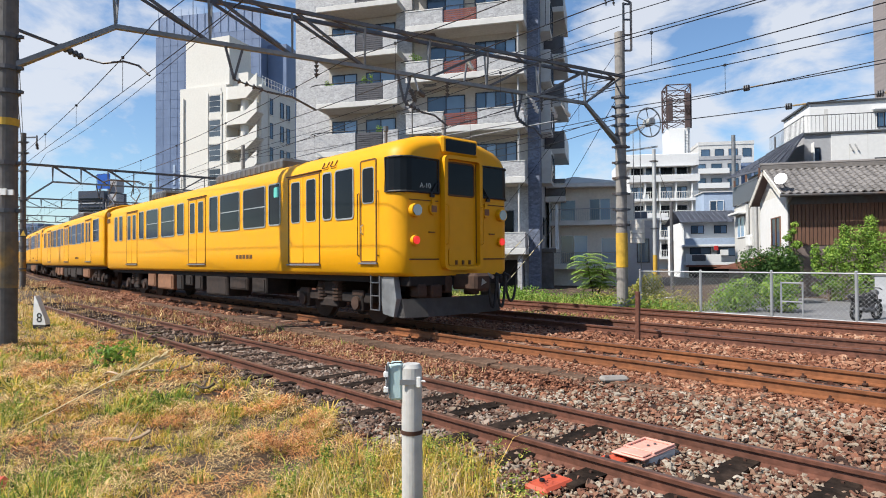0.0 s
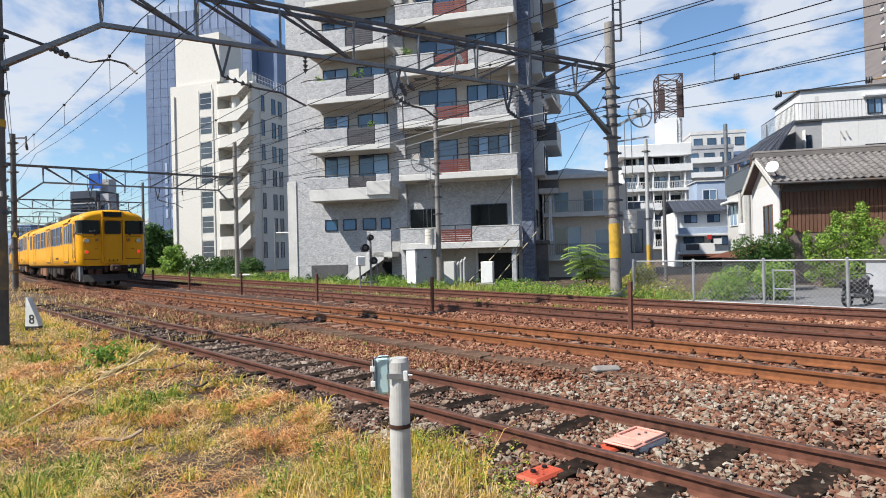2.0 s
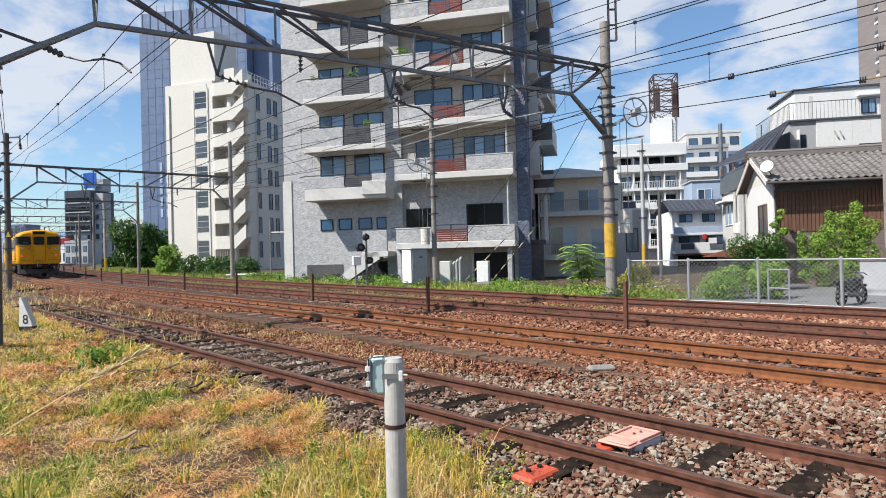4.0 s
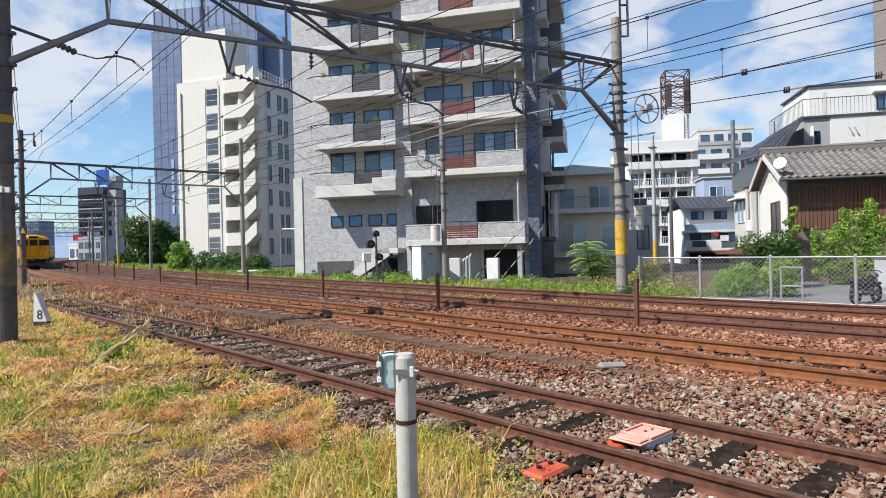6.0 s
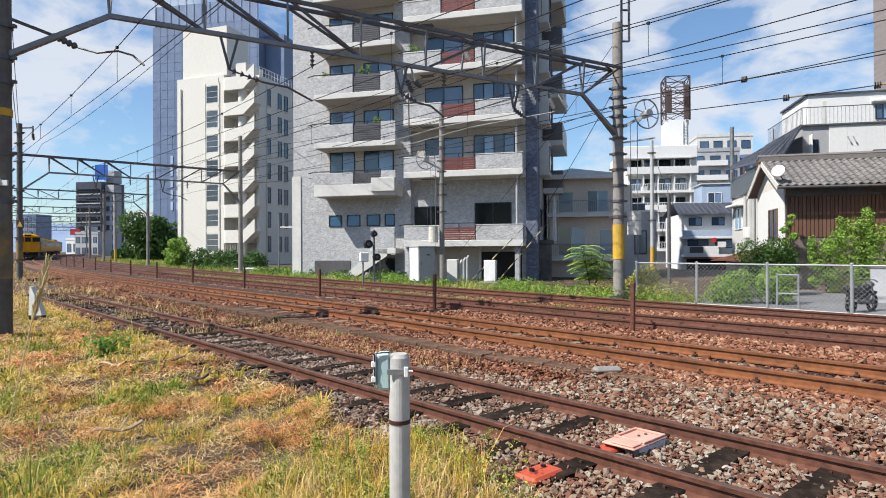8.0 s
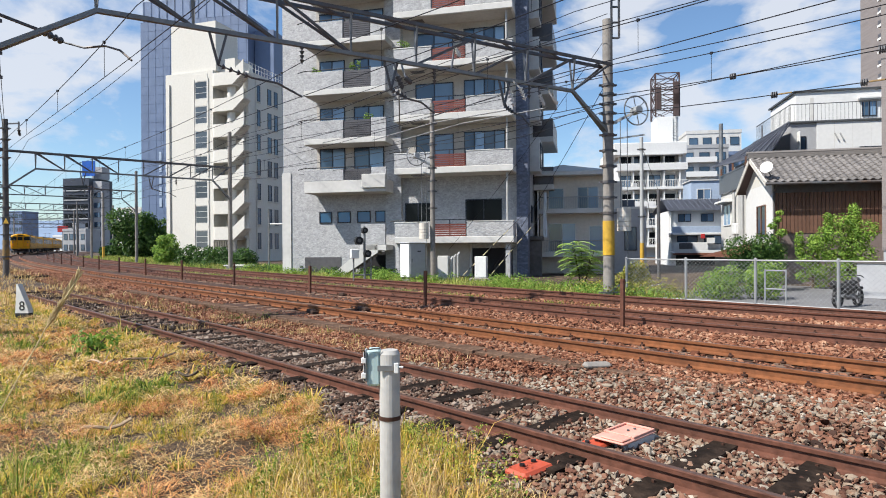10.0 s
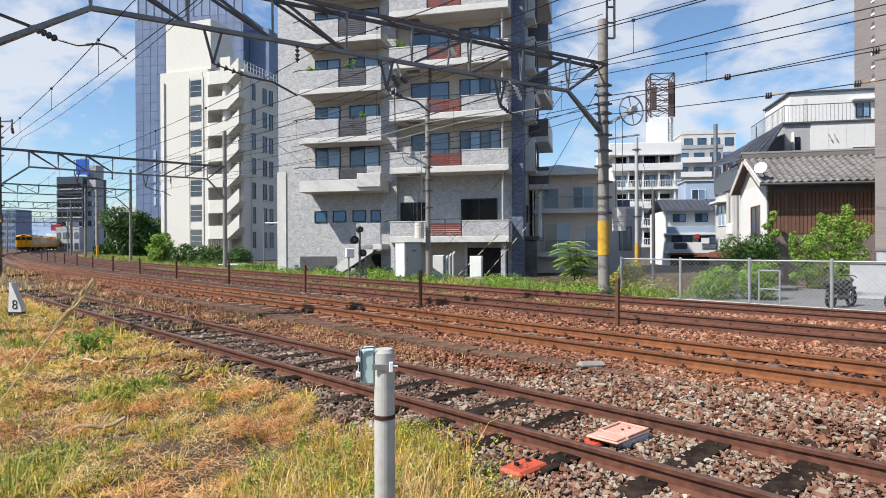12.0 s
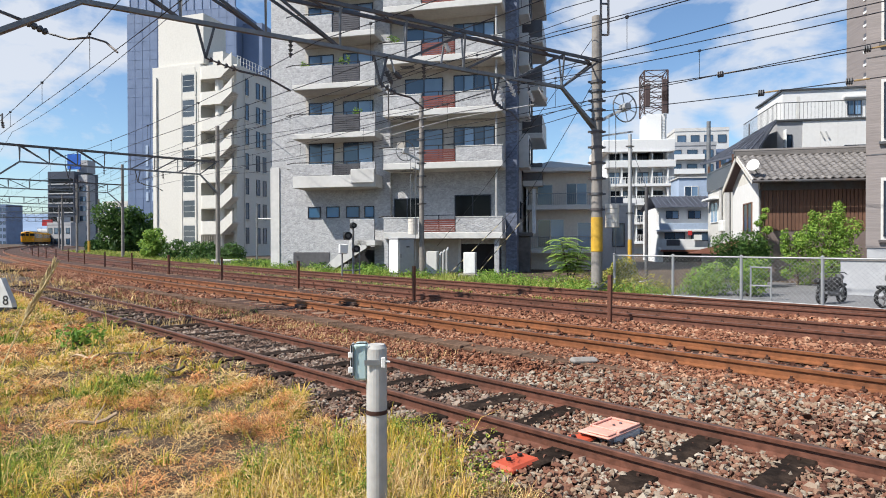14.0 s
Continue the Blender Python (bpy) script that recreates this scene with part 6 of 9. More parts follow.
# ---- overhead line ----
def pole_parts(thing, x, y, z0, z1, r, stripes=None, band=None, pmat=None, paint=None):
    bm = BM()
    rod(bm, (x, y, z0), (x, y, z1), r, r * 0.86, 20)
    part("shaft", bm, pmat or M_CONC, thing, smooth=False)
    if stripes:
        za, zb = stripes
        bm = BM()
        rod(bm, (x, y, za), (x, y, zb), r + 0.006, r + 0.004, 20, caps=False)
        part("warning_band", bm, paint or M_STRIPE_Y, thing)
    if band:
        bm = BM()
        rod(bm, (x, y, band), (x, y, band + 0.14), r + 0.008, r + 0.008, 20, caps=False)
        part("orange_band", bm, M_STRIPE_Y, thing)


def clamps(thing, x, y, r, zs):
    for z in zs:
        bm = BM()
        rod(bm, (x, y, z - 0.04), (x, y, z + 0.04), r + 0.02, r + 0.02, 16)
        box(bm, x - r - 0.10, x + r + 0.10, y - 0.04, y + 0.04, z - 0.03, z + 0.03)
        part("clamp", bm, M_STEEL_DARK, thing)


def insulator(thing, p0, p1, n=4, r=0.065, white=False):
    p0, p1 = Vector(p0), Vector(p1)
    bm = BM()
    rod(bm, p0, p1, 0.018, seg=6)
    for k in range(n):
        c = p0.lerp(p1, (k + 0.7) / (n + 0.4))
        d = (p1 - p0).normalized() * 0.03
        rod(bm, c - d, c + d, r, r * 0.45, 10)
    part("insulator", bm, M_WHITE if white else M_STEEL_DARK, thing)


def gantry(L, R, zb, zt, top_l, top_r, r_pole=0.18, detail=True, label="", drops=()):
    """A portal over the tracks: two concrete poles and a lattice beam of one lower and two upper chords."""
    g = empty("overhead_gantry", label=label or "steel lattice gantry on concrete poles carrying the overhead line", category="gantry", group="overhead gantries")
    L, R = Vector((L[0], L[1], 0)), Vector((R[0], R[1], 0))
    d = (R - L)
    side = Vector((-d.y, d.x, 0)).normalized() * 0.19
    z = Vector((0, 0, 1))

    def P(k, h, s=0.0):
        return L + d * k + z * h + side * s
    pole_parts(g, L.x, L.y, -0.3, top_l, r_pole, pmat=M_CONC_OLD if detail else None, paint=M_BAND_OLD, stripes=(1.05, 2.1), band=4.1 if label.endswith('bands') else None)
    pole_parts(g, R.x, R.y, -0.3, top_r, r_pole * 0.98, stripes=(1.25, 2.35) if label.endswith('bands') else None)
    k0, k1, n = 0.112, 0.906, 7
    bm = BM()
    bar(bm, P(k0, zb), P(k1, zb), 0.11, 0.09)
    part("lower_chord", bm, M_STEEL, g)
    for s in (-1, 1):
        bm = BM()
        bar(bm, P(0.0, zt, s), P(1.0, zt, s), 0.07, 0.085)
        part("upper_chord", bm, M_STEEL_DARK, g)
    for k, zz in ((k0, zb - 1.13), (k1, zb - 1.2)):
        bm = BM()
        e = 0.0 if k < 0.5 else 1.0
        for s in (-0.35, 0.35):
            bar(bm, P(k, zb, 0), P(e, zz, s), 0.09, 0.09)
        part("knee_brace", bm, M_STEEL, g)
    for i in range(n + 1):
        k = k0 + (k1 - k0) * i / n
        for s in (-1, 1):
            bm = BM()
            bar(bm, P(k, zb), P(k + 0.004 * s, zt, s), 0.045, 0.045)
            part("web_post", bm, M_STEEL, g)
        kt = k - (k1 - k0) / n if k < 0.47 else k + (k1 - k0) / n
        if 0 <= kt <= 1.02:
            for s in ((-1, 1) if detail else (1,)):
                bm = BM()
                bar(bm, P(k, zb), P(min(kt, 0.995), zt, s), 0.05, 0.06)
                part("web_diagonal", bm, M_STEEL_DARK, g)
    for k in np.linspace(0.05, 0.95, 9):
        bm = BM()
        bar(bm, P(k, zt, -1), P(k + 0.05, zt, 1), 0.04, 0.04)
        part("top_lacing", bm, M_STEEL_DARK, g)
    for kh, kc in drops:
        bm = BM()
        a = P(kh - 0.012, zb), P(kh + 0.012, zb), P(kh, zb - 0.75)
        bar(bm, a[0] - z * 0.0, a[2], 0.05, 0.05), bar(bm, a[1], a[2], 0.05, 0.05)
        part("drop_bracket", bm, M_STEEL_DARK, g)
        end = P(kc, zb - 1.22)
        j = a[2].lerp(end, 0.38)
        insulator(g, a[2], j, 4, 0.07)
        bm = BM()
        tube(bm, [j, j.lerp(end, 0.5) + z * 0.1, end], 0.025, 6)
        part("steady_arm", bm, M_STEEL_DARK, g)
        insulator(g, P(kc, zb), P(kc, zb - 0.45), 4, 0.06)
    return g, P


def plan(n, s):
    p = on_line(n, s)[0]
    return (p.x, p.y)


G1, P1 = gantry((-8.23, 11.6), (5.75, 19.6), 6.33, 7.32, 12.5, 8.8, 0.185, True, "steel lattice gantry on concrete poles with striped warning bands",
                drops=((0.257, 0.375), (0.52, 0.60), (0.744, 0.80)))
G2, P2 = gantry((-23.1, 34.0), (-13.4, 41.6), 6.1, 7.0, 8.7, 9.4, 0.155, True, "far lattice gantry on concrete poles above the curve", drops=((0.3, 0.45), (0.6, 0.72)))
for s in (66.4, 93, 120, 148, 178):
    gantry(plan(2.9, s), plan(16.7 if s < 70 else 16.0, s), 6.2 + rise(s), 7.0 + rise(s), 8.5 + rise(s), 9.0 + rise(s), 0.15, False, "distant lattice gantry over the curving tracks")

# the near left pole's fittings, the right pole's top frame and bands
clamps(G1, -8.23, 11.6, 0.185, (2.5, 3.4, 4.75, 5.2, 5.8, 6.9))
clamps(G1, 5.75, 19.6, 0.18, (2.6, 3.1, 3.6, 4.1, 4.6, 5.1, 5.5, 5.8, 6.1, 6.4, 6.7))
bm = BM()
for dx in (0.12, 0.36):
    bar(bm, (5.75 + dx, 19.55, 8.2), (5.75 + dx, 19.55, 9.75), 0.06, 0.06)
for z in (8.2, 8.7, 9.2, 9.7):
    bar(bm, (5.87, 19.55, z), (6.11, 19.55, z), 0.05, 0.05)
bar(bm, (6.11, 19.55, 9.75), (5.0, 19.2, 10.1), 0.05, 0.05)
part("top_frame", bm, M_STEEL_DARK, G1)
for x in (5.2, 5.45):
    insulator(G1, (x, 19.3, 10.0), (x + 0.05, 19.3, 9.55), 4, 0.05)
GC, GS = 0.868, 0.4966


def on_gantry(u, v, z):
    """A point u metres along the near gantry's beam and v metres out from it."""
    return (-8.23 + GC * u - GS * v, 11.6 + GS * u + GC * v, z)


for u, v, z0, z1 in ((12.15, 0.0, 6.05, 5.55), (12.35, -0.25, 6.1, 5.7), (13.35, 0.1, 6.1, 5.75), (13.6, -0.2, 6.0, 5.75), (8.55, 0.0, 5.95, 5.6), (8.75, -0.1, 5.9, 5.75), (10.3, 0.0, 7.0, 6.7)):
    insulator(G1, on_gantry(u, v, z0), on_gantry(u + 0.12, v - 0.1, z1), 4, 0.075, white=u > 9)
    bm = BM()
    bar(bm, on_gantry(u, v, z0 - 0.02), on_gantry(u - 0.1, 0.0, 6.36), 0.04, 0.04)
    part("hanger", bm, M_STEEL, G1)
for u0, v0, z0, u1, v1, z1 in ((8.6, 0.0, 5.6, 10.4, 3.5, 5.35), (12.2, 0.0, 5.5, 10.6, 6.0, 5.4), (13.6, 0.0, 5.7, 12.0, 7.0, 5.6)):
    bm = BM()
    tube(bm, [on_gantry(u0, v0, z0), on_gantry((u0 + u1) / 2, (v0 + v1) / 2, (z0 + z1) / 2 + 0.12), on_gantry(u1, v1, z1)], 0.018, 6)
    part("registration_arm", bm, M_STEEL, G1)
# fittings on the far gantry's near pole
bm = BM()
bar(bm, (-23.1, 34.0, 8.45), (-22.3, 33.9, 8.45), 0.07, 0.07)
bar(bm, (-22.3, 33.9, 8.55), (-22.3, 33.9, 8.1), 0.06, 0.06)
part("top_arm", bm, M_STEEL_DARK, G2)
insulator(G2, (-22.3, 33.9, 8.1), (-22.25, 33.9, 7.75), 4, 0.09)
for z in (7.0, 6.2, 5.3, 4.6):
    insulator(G2, (-23.3, 33.9, z), (-23.55, 33.9, z - 0.2), 3, 0.08)
clamps(G2, -23.1, 34.0, 0.19, (1.2, 2.4, 3.9, 5.0, 6.6, 7.6, 8.2))
bm = BM()
rod(bm, (-8.35, 11.42, 1.0), (-8.35, 11.42, 1.55), 0.035, seg=8)
part("cable_guard", bm, M_WHITE, G1)
bm = BM()
box(bm, -8.22, -8.10, 11.38, 11.42, 2.78, 2.9)
box(bm, -8.08, -7.98, 11.40, 11.44, 2.78, 2.88)
part("number_plate_bars", bm, M_WHITE, G1)
bm = BM()
vs = [(-23.02, 33.75, 3.0), (-22.62, 33.75, 3.0), (-22.62, 33.75, 3.4), (-23.02, 33.75, 3.4)]
box(bm, -23.1, -22.7, 33.72, 33.76, 2.95, 3.35)
part("warning_plate", bm, M_BLACK, G2)
bm = BM()
t = [bm.verts.new(p) for p in ((-23.05, 33.71, 3.0), (-22.75, 33.71, 3.0), (-22.9, 33.71, 3.3))]
bm.faces.new(t)
part("warning_triangle", bm, M_STRIPE_Y, G2)


def tension_wheel(x, y, z, weights_z, name_label, dx=0.85):
    """A wire tensioner: spoked wheel on an arm, and a stack of weights hung from it."""
    w = empty("wire_tensioner", label=name_label, category="tensioner", group="wire tensioners")
    c = Vector((x + dx, y - 0.2, z))
    bm = BM()
    ax = Vector((0.35, -0.94, 0))
    a = ax.orthogonal().normalized()
    b = ax.cross(a)
    for rr in (0.46,):
        pts = [c + (a * math.cos(i * math.tau / 28) + b * math.sin(i * math.tau / 28)) * rr for i in range(29)]
        tube(bm, pts, 0.022, 6)
    wheel = part("wheel_rim", bm, M_STEEL, w)
    for i in range(6):
        bm = BM()
        rod(bm, c, c + (a * math.cos(i * math.tau / 6) + b * math.sin(i * math.tau / 6)) * 0.45, 0.014, seg=5)
        part("spoke", bm, M_STEEL, wheel)
    bm = BM()
    disc(bm, c, ax, 0.13, 0.3, 12)
    part("hub", bm, M_GALVPOLE, wheel)
    bm = BM()
    bar(bm, (x, y, z - 0.45), c - Vector((0.05, 0, 0.05)), 0.08, 0.08)
    bar(bm, (x, y, z - 0.9), (x + dx + 0.3, y - 0.1, z - 0.75), 0.05, 0.05)
    part("bracket", bm, M_GALVPOLE, w)
    wx = x + dx * 0.55
    for k in range(5):
        bm = BM()
        rod(bm, (wx, y - 0.1, weights_z + k * 0.15), (wx, y - 0.1, weights_z + k * 0.15 + 0.14), 0.22, 0.22, 16)
        part("weight", bm, M_BEIGE, w)
    for o in (-0.1, 0.12):
        bm = BM()
        rod(bm, (wx + o, y - 0.1, weights_z - 1.3 if o > 0 else weights_z + 0.7), (wx + o, y - 0.1, z - 0.2), 0.012, seg=5)
        part("hanger_rod", bm, M_STEEL, w)
    return w


tension_wheel(5.75, 19.6, 5.85, 2.02, "spoked tension wheel with stacked round weights on the gantry pole")
tension_wheel(0.15, 29.0, 5.85, 1.95, "spoked tension wheel with weights on a slim mast", dx=-0.75)


def mast(x, y, z1, r, label, zc=(), pmat=None, stripes=None):
    m = empty("line_mast", label=label, category="pole", group="line masts")
    pole_parts(m, x, y, -0.3, z1, r, pmat=pmat, stripes=stripes)
    clamps(m, x, y, r, zc)
    return m


mast(0.15, 29.0, 8.35, 0.125, "slim concrete mast with step bolts beside the cabinet", (3.4, 4.2, 4.7, 5.3, 5.8, 6.4, 7.4))
mast(10.45, 30.0, 6.9, 0.10, "slim pale steel utility pole by the fence", (3.0, 6.3), M_GALVPOLE, stripes=(0.2, 1.7))
mast(11.2, 29.8, 4.3, 0.09, "dark timber service pole", (), M_STEEL_DARK)
mast(-42.0, 80, 9.0, 0.15, "concrete mast near the tree", (6, 7), stripes=(0.6, 2.0))
mast(-54.0, 106, 9.2, 0.16, "distant grey concrete mast beside tracks", (6, 7.5))
mast(28.8, 60, 13.6, 0.22, "grey antenna pole above the roofs", (), M_STEEL)
mast(36.2, 66, 14.6, 0.09, "thin roof aerial pole", (), M_STEEL_DARK)
lamp = mast(-11.4, 43.8, 4.4, 0.06, "thin grey lamp post beside the flats", (), M_STEEL)
bx(lamp, "lamp_head", M_WHITE, -11.3, -10.3, 43.7, 43.9, 3.25, 3.35, 0.03)


def sag(p0, p1, drop, n=14):
    p0, p1 = Vector(p0), Vector(p1)
    return [p0.lerp(p1, i / n) - Vector((0, 0, drop * 4 * (i / n) * (1 - i / n))) for i in range(n + 1)]


def wire(pts, r=0.011, label="thin dark overhead wire", parent=None, name="wire"):
    bm = BM()
    tube(bm, pts, r, 4)
    return part(name, bm, M_WIRE, parent)


SUPPORT_S = (-58, -12.0, 12.6, 40.5, 66.4, 93, 120, 148, 178)


def catenary(n, zc=5.32, zm=6.25, stag=0.2, end=1e9):
    c = empty("overhead_wires", label="contact wire hung by droppers from a messenger wire", category="overhead wire", group="overhead wires")
    con, mes = [], []
    for i, (a, b) in enumerate(zip(SUPPORT_S, SUPPORT_S[1:])):
        if a >= end:
            break
        k = 12
        for j in range(k):
            s = a + (b - a) * j / k
            off = stag * (1 - 2 * ((i + j / k) % 2 if i % 2 == 0 else 1 - (j / k)))
            con.append(on_line(n, s, zc)[0])
            q = j / k
            mes.append(on_line(n, s, zm - 0.62 * 4 * q * (1 - q) * min(1, (b - a) / 40))[0])
            if j % 2 == 1 and -12 <= a < 70:
                bm = BM()
                rod(bm, con[-1], mes[-1], 0.006, seg=4)
                disc(bm, mes[-1], (0, 0, 1), 0.035, 0.05, 6)
                part("dropper", bm, M_WIRE, c)
    bm = BM()
    tube(bm, con, 0.010, 4)
    part("contact_wire", bm, M_WIRE, c)
    bm = BM()
    tube(bm, mes, 0.011, 4)
    part("messenger_wire", bm, M_WIRE, c)


for n in TRACKS.values():
    catenary(n)
catenary(3.48, 5.25, 6.15, end=40)
# the steady arm of the siding's wires, held off the gantry's knee
insulator(G1, (-7.95, 12.7, 6.02), (-7.35, 12.6, 5.72), 5, 0.075)
bm = BM()
tube(bm, [(-7.35, 12.6, 5.72), (-6.95, 12.55, 5.60), (-6.5, 12.5, 5.62), (-6.15, 12.4, 5.50), (-5.88, 12.31, 5.27)], 0.022, 6)
part("steady_arm", bm, M_STEEL_DARK, G1)
bm = BM()
bar(bm, (-8.23, 11.7, 6.02), (-7.95, 12.7, 6.02), 0.05, 0.05)
part("arm_bracket", bm, M_STEEL_DARK, G1)
for n, z in ((17.3, 9.5), (16.6, 8.5), (17.8, 7.6), (0.9, 8.0), (0.4, 7.3), (5.6, 7.45)):
    f_ = empty("feeder_wire", label="single dark feeder wire along the gantry tops", category="overhead wire", group="feeder wires")
    for a, b in zip(SUPPORT_S[:-2], SUPPORT_S[1:-1]):
        wire(sag(on_line(n, a, z)[0], on_line(n, b, z)[0], 0.35), 0.014 if n > 10 else 0.011, parent=f_)


# anchor wires with strain insulators running out to the right, and stays
def anchor(p0, p1, at, label):
    w = empty("anchor_wire", label=label, category="overhead wire", group="anchor wires")
    pts = sag(p0, p1, 0.15)
    wire(pts, 0.013, parent=w)
    for q in at:
        c = Vector(p0).lerp(Vector(p1), q) - Vector((0, 0, 0.15 * 4 * q * (1 - q)))
        d = (Vector(p1) - Vector(p0)).normalized()
        bm = BM()
        for o in (-0.05, 0.0, 0.05):
            disc(bm, c + d * o, d, 0.085, 0.025, 12)
        part("disc_insulator", bm, M_STEEL_DARK, w)
        bm = BM()
        rod(bm, c + d * 0.1, c + d * 0.42, 0.022, seg=6)
        part("turnbuckle", bm, mat("brass_fitting", (0.30, 0.20, 0.09), rough=0.6, metal=0.3, bump=0), w)


anchor((5.9, 19.5, 6.35), (15.5, 9.0, 6.2), (0.26, 0.50), "anchored messenger wire with disc insulators")
anchor((5.9, 19.5, 5.75), (15.8, 9.2, 5.45), (0.33, 0.47), "anchored contact wire with disc insulators")
for p0, p1 in (((5.6, 19.6, 6.6), (3.0, 30.0, 0.4)), ((5.75, 19.6, 8.3), (1.0, 33.0, 1.4)), ((5.6, 19.6, 6.0), (-13.4, 41.6, 6.6)), ((0.15, 29.0, 6.4), (5.75, 19.6, 6.2)), ((0.15, 29.0, 6.1), (5.75, 19.6, 5.9)), ((0.15, 29.0, 6.0), (-13.4, 41.6, 6.2)), ((5.75, 19.6, 7.0), (-13.4, 41.6, 8.5)), ((5.75, 19.6, 9.0), (-13.4, 41.6, 9.0)), ((10.45, 30.0, 6.5), (17.5, 44.0, 3.5)), ((10.45, 30.0, 6.0), (13.2, 36, 2.4)), ((-8.23, 11.6, 9.4), (-23.1, 34.0, 8.0)), ((-8.23, 11.6, 7.0), (-23.1, 34.0, 7.2))):
    w_ = wire(sag(p0, p1, 0.25), 0.012, name="stay_wire")
    tagged(w_, "thin dark stay wire between poles", "wire", "stay wires")
M_GUARD = mat("faded_yellow_guard", (0.46, 0.40, 0.24), rough=0.7, var=0.15, bump=0)
# striped guy guards at the mast foot
for p0, p1, z1 in (((1.3, 28.4), (4.1, 27.2), 2.9), ((2.55, 28.0), (5.0, 27.0), 3.0)):
    g = empty("guy_wire", label="stay wire with black and faded yellow striped guard", category="guy wire", group="guy wires")
    a, b = Vector((p0[0], p0[1], 0.0)), Vector((p1[0], p1[1], z1))
    for k in range(10):
        bm = BM()
        rod(bm, a.lerp(b, k * 0.08), a.lerp(b, (k + 1) * 0.08), 0.02, seg=8)
        part("guard_section", bm, M_GUARD if k % 2 else M_BLACK, g)
    bm = BM()
    rod(bm, a.lerp(b, 0.8), b, 0.012, seg=5)
    part("cable", bm, M_WIRE, g)

# ---- lineside equipment ----
def marker_post():
    p = empty("trackside_post", label="short grey concrete post with a small pale box strapped on", category="post")
    bm = BM()
    rod(bm, (-0.215, 3.3, -0.3), (-0.215, 3.3, 0.945), 0.056, 0.055, 24)
    rod(bm, (-0.215, 3.3, 0.945), (-0.215, 3.3, 0.965), 0.055, 0.044, 24)
    part("post", bm, mat("smooth_pale_concrete", (0.43, 0.42, 0.40), rough=0.8, var=0.12, scale=14, big=3.0, stain=0.35, tint=(0.30, 0.29, 0.27), bump=0.12), p)
    pale = mat("pale_teal_plastic", (0.42, 0.55, 0.55), rough=0.5, var=0.08, scale=8, bump=0.03)
    bm = BM()
    box(bm, -0.335, -0.262, 3.27, 3.36, 0.775, 0.972, bevel=0.012)
    b = part("junction_box", bm, pale, p, "pale teal plastic box")
    bm = BM()
    box(bm, -0.352, -0.336, 3.262, 3.368, 0.80, 0.965, bevel=0.006)
    part("lid", bm, M_GREYWALL, b)
    for z in (0.82, 0.90):
        bm = BM()
        box(bm, -0.362, -0.337, 3.255, 3.275, z, z + 0.03, bevel=0.003)
        part("latch", bm, M_WHITE, b)
    bm = BM()
    tube(bm, [(-0.345, 3.262, 0.81), (-0.345, 3.258, 0.97), (-0.30, 3.262, 0.977), (-0.262, 3.262, 0.977)], 0.004, 6)
    part("seal", bm, M_BLACK, b)
    for z, m in ((0.875, M_STEEL), (0.605, M_CLIP)):
        bm = BM()
        rod(bm, (-0.215, 3.3, z - 0.011), (-0.215, 3.3, z + 0.011), 0.0585, 0.0585, 24)
        part("strap", bm, m, p)
    bm = BM()
    box(bm, -0.275, -0.165, 3.238, 3.248, 0.862, 0.89)
    part("bracket", bm, M_STEEL, p)
    bm = BM()
    box(bm, -0.186, -0.164, 3.232, 3.246, 0.85, 0.905, bevel=0.003)
    rod(bm, (-0.175, 3.24, 0.885), (-0.14, 3.235, 0.882), 0.005, seg=6)
    part("bolt_plate", bm, M_WHITE, p)


marker_post()


def wedge_marker():
    m = empty("wedge_marker", local(-9.25, 14.2, -8), label="white wedge-shaped line marker with a black number 8", category="line marker")
    bm = BM()
    prof = [(-0.16, 0.10), (0.17, 0.10), (0.15, 0.20), (-0.10, 0.76), (-0.13, 0.76)]
    vs = [[bm.verts.new((u, v, z)) for u, z in prof] for v in (-0.07, 0.07)]
    bm.faces.new(vs[0]), bm.faces.new(vs[1][::-1])
    for k in range(5):
        bm.faces.new((vs[0][k], vs[0][(k + 1) % 5], vs[1][(k + 1) % 5], vs[1][k]))
    part("wedge", bm, mat("worn_white_paint", (0.60, 0.60, 0.58), rough=0.7, var=0.12, scale=8, big=2, stain=0.35, bump=0.1), m)
    bx(m, "base", M_BLACK, -0.165, 0.175, -0.075, 0.075, -0.25, 0.10, 0.01)
    txt = bpy.data.curves.new("number", "FONT")
    txt.body, txt.size, txt.align_x, txt.extrude = "8", 0.30, "CENTER", 0.002
    t = new("number", txt)
    t.data.materials.append(M_BLACK)
    t.parent = m
    t.matrix_basis = Matrix.Translation((0.01, -0.075, 0.16)) @ Matrix.Rotation(radians(90), 4, "X")


wedge_marker()
M_PINK = mat("faded_pink_plastic", (0.60, 0.285, 0.22), rough=0.65, var=0.1, scale=8, big=3, stain=0.3, tint=(0.66, 0.38, 0.31), bump=0.05)
M_RED = mat("red_orange_paint", (0.50, 0.085, 0.04), rough=0.6, var=0.12, scale=8, big=3, stain=0.3, bump=0.05)
SIDE_M = Matrix.Rotation(SIDE_HEADING, 4, "Z")


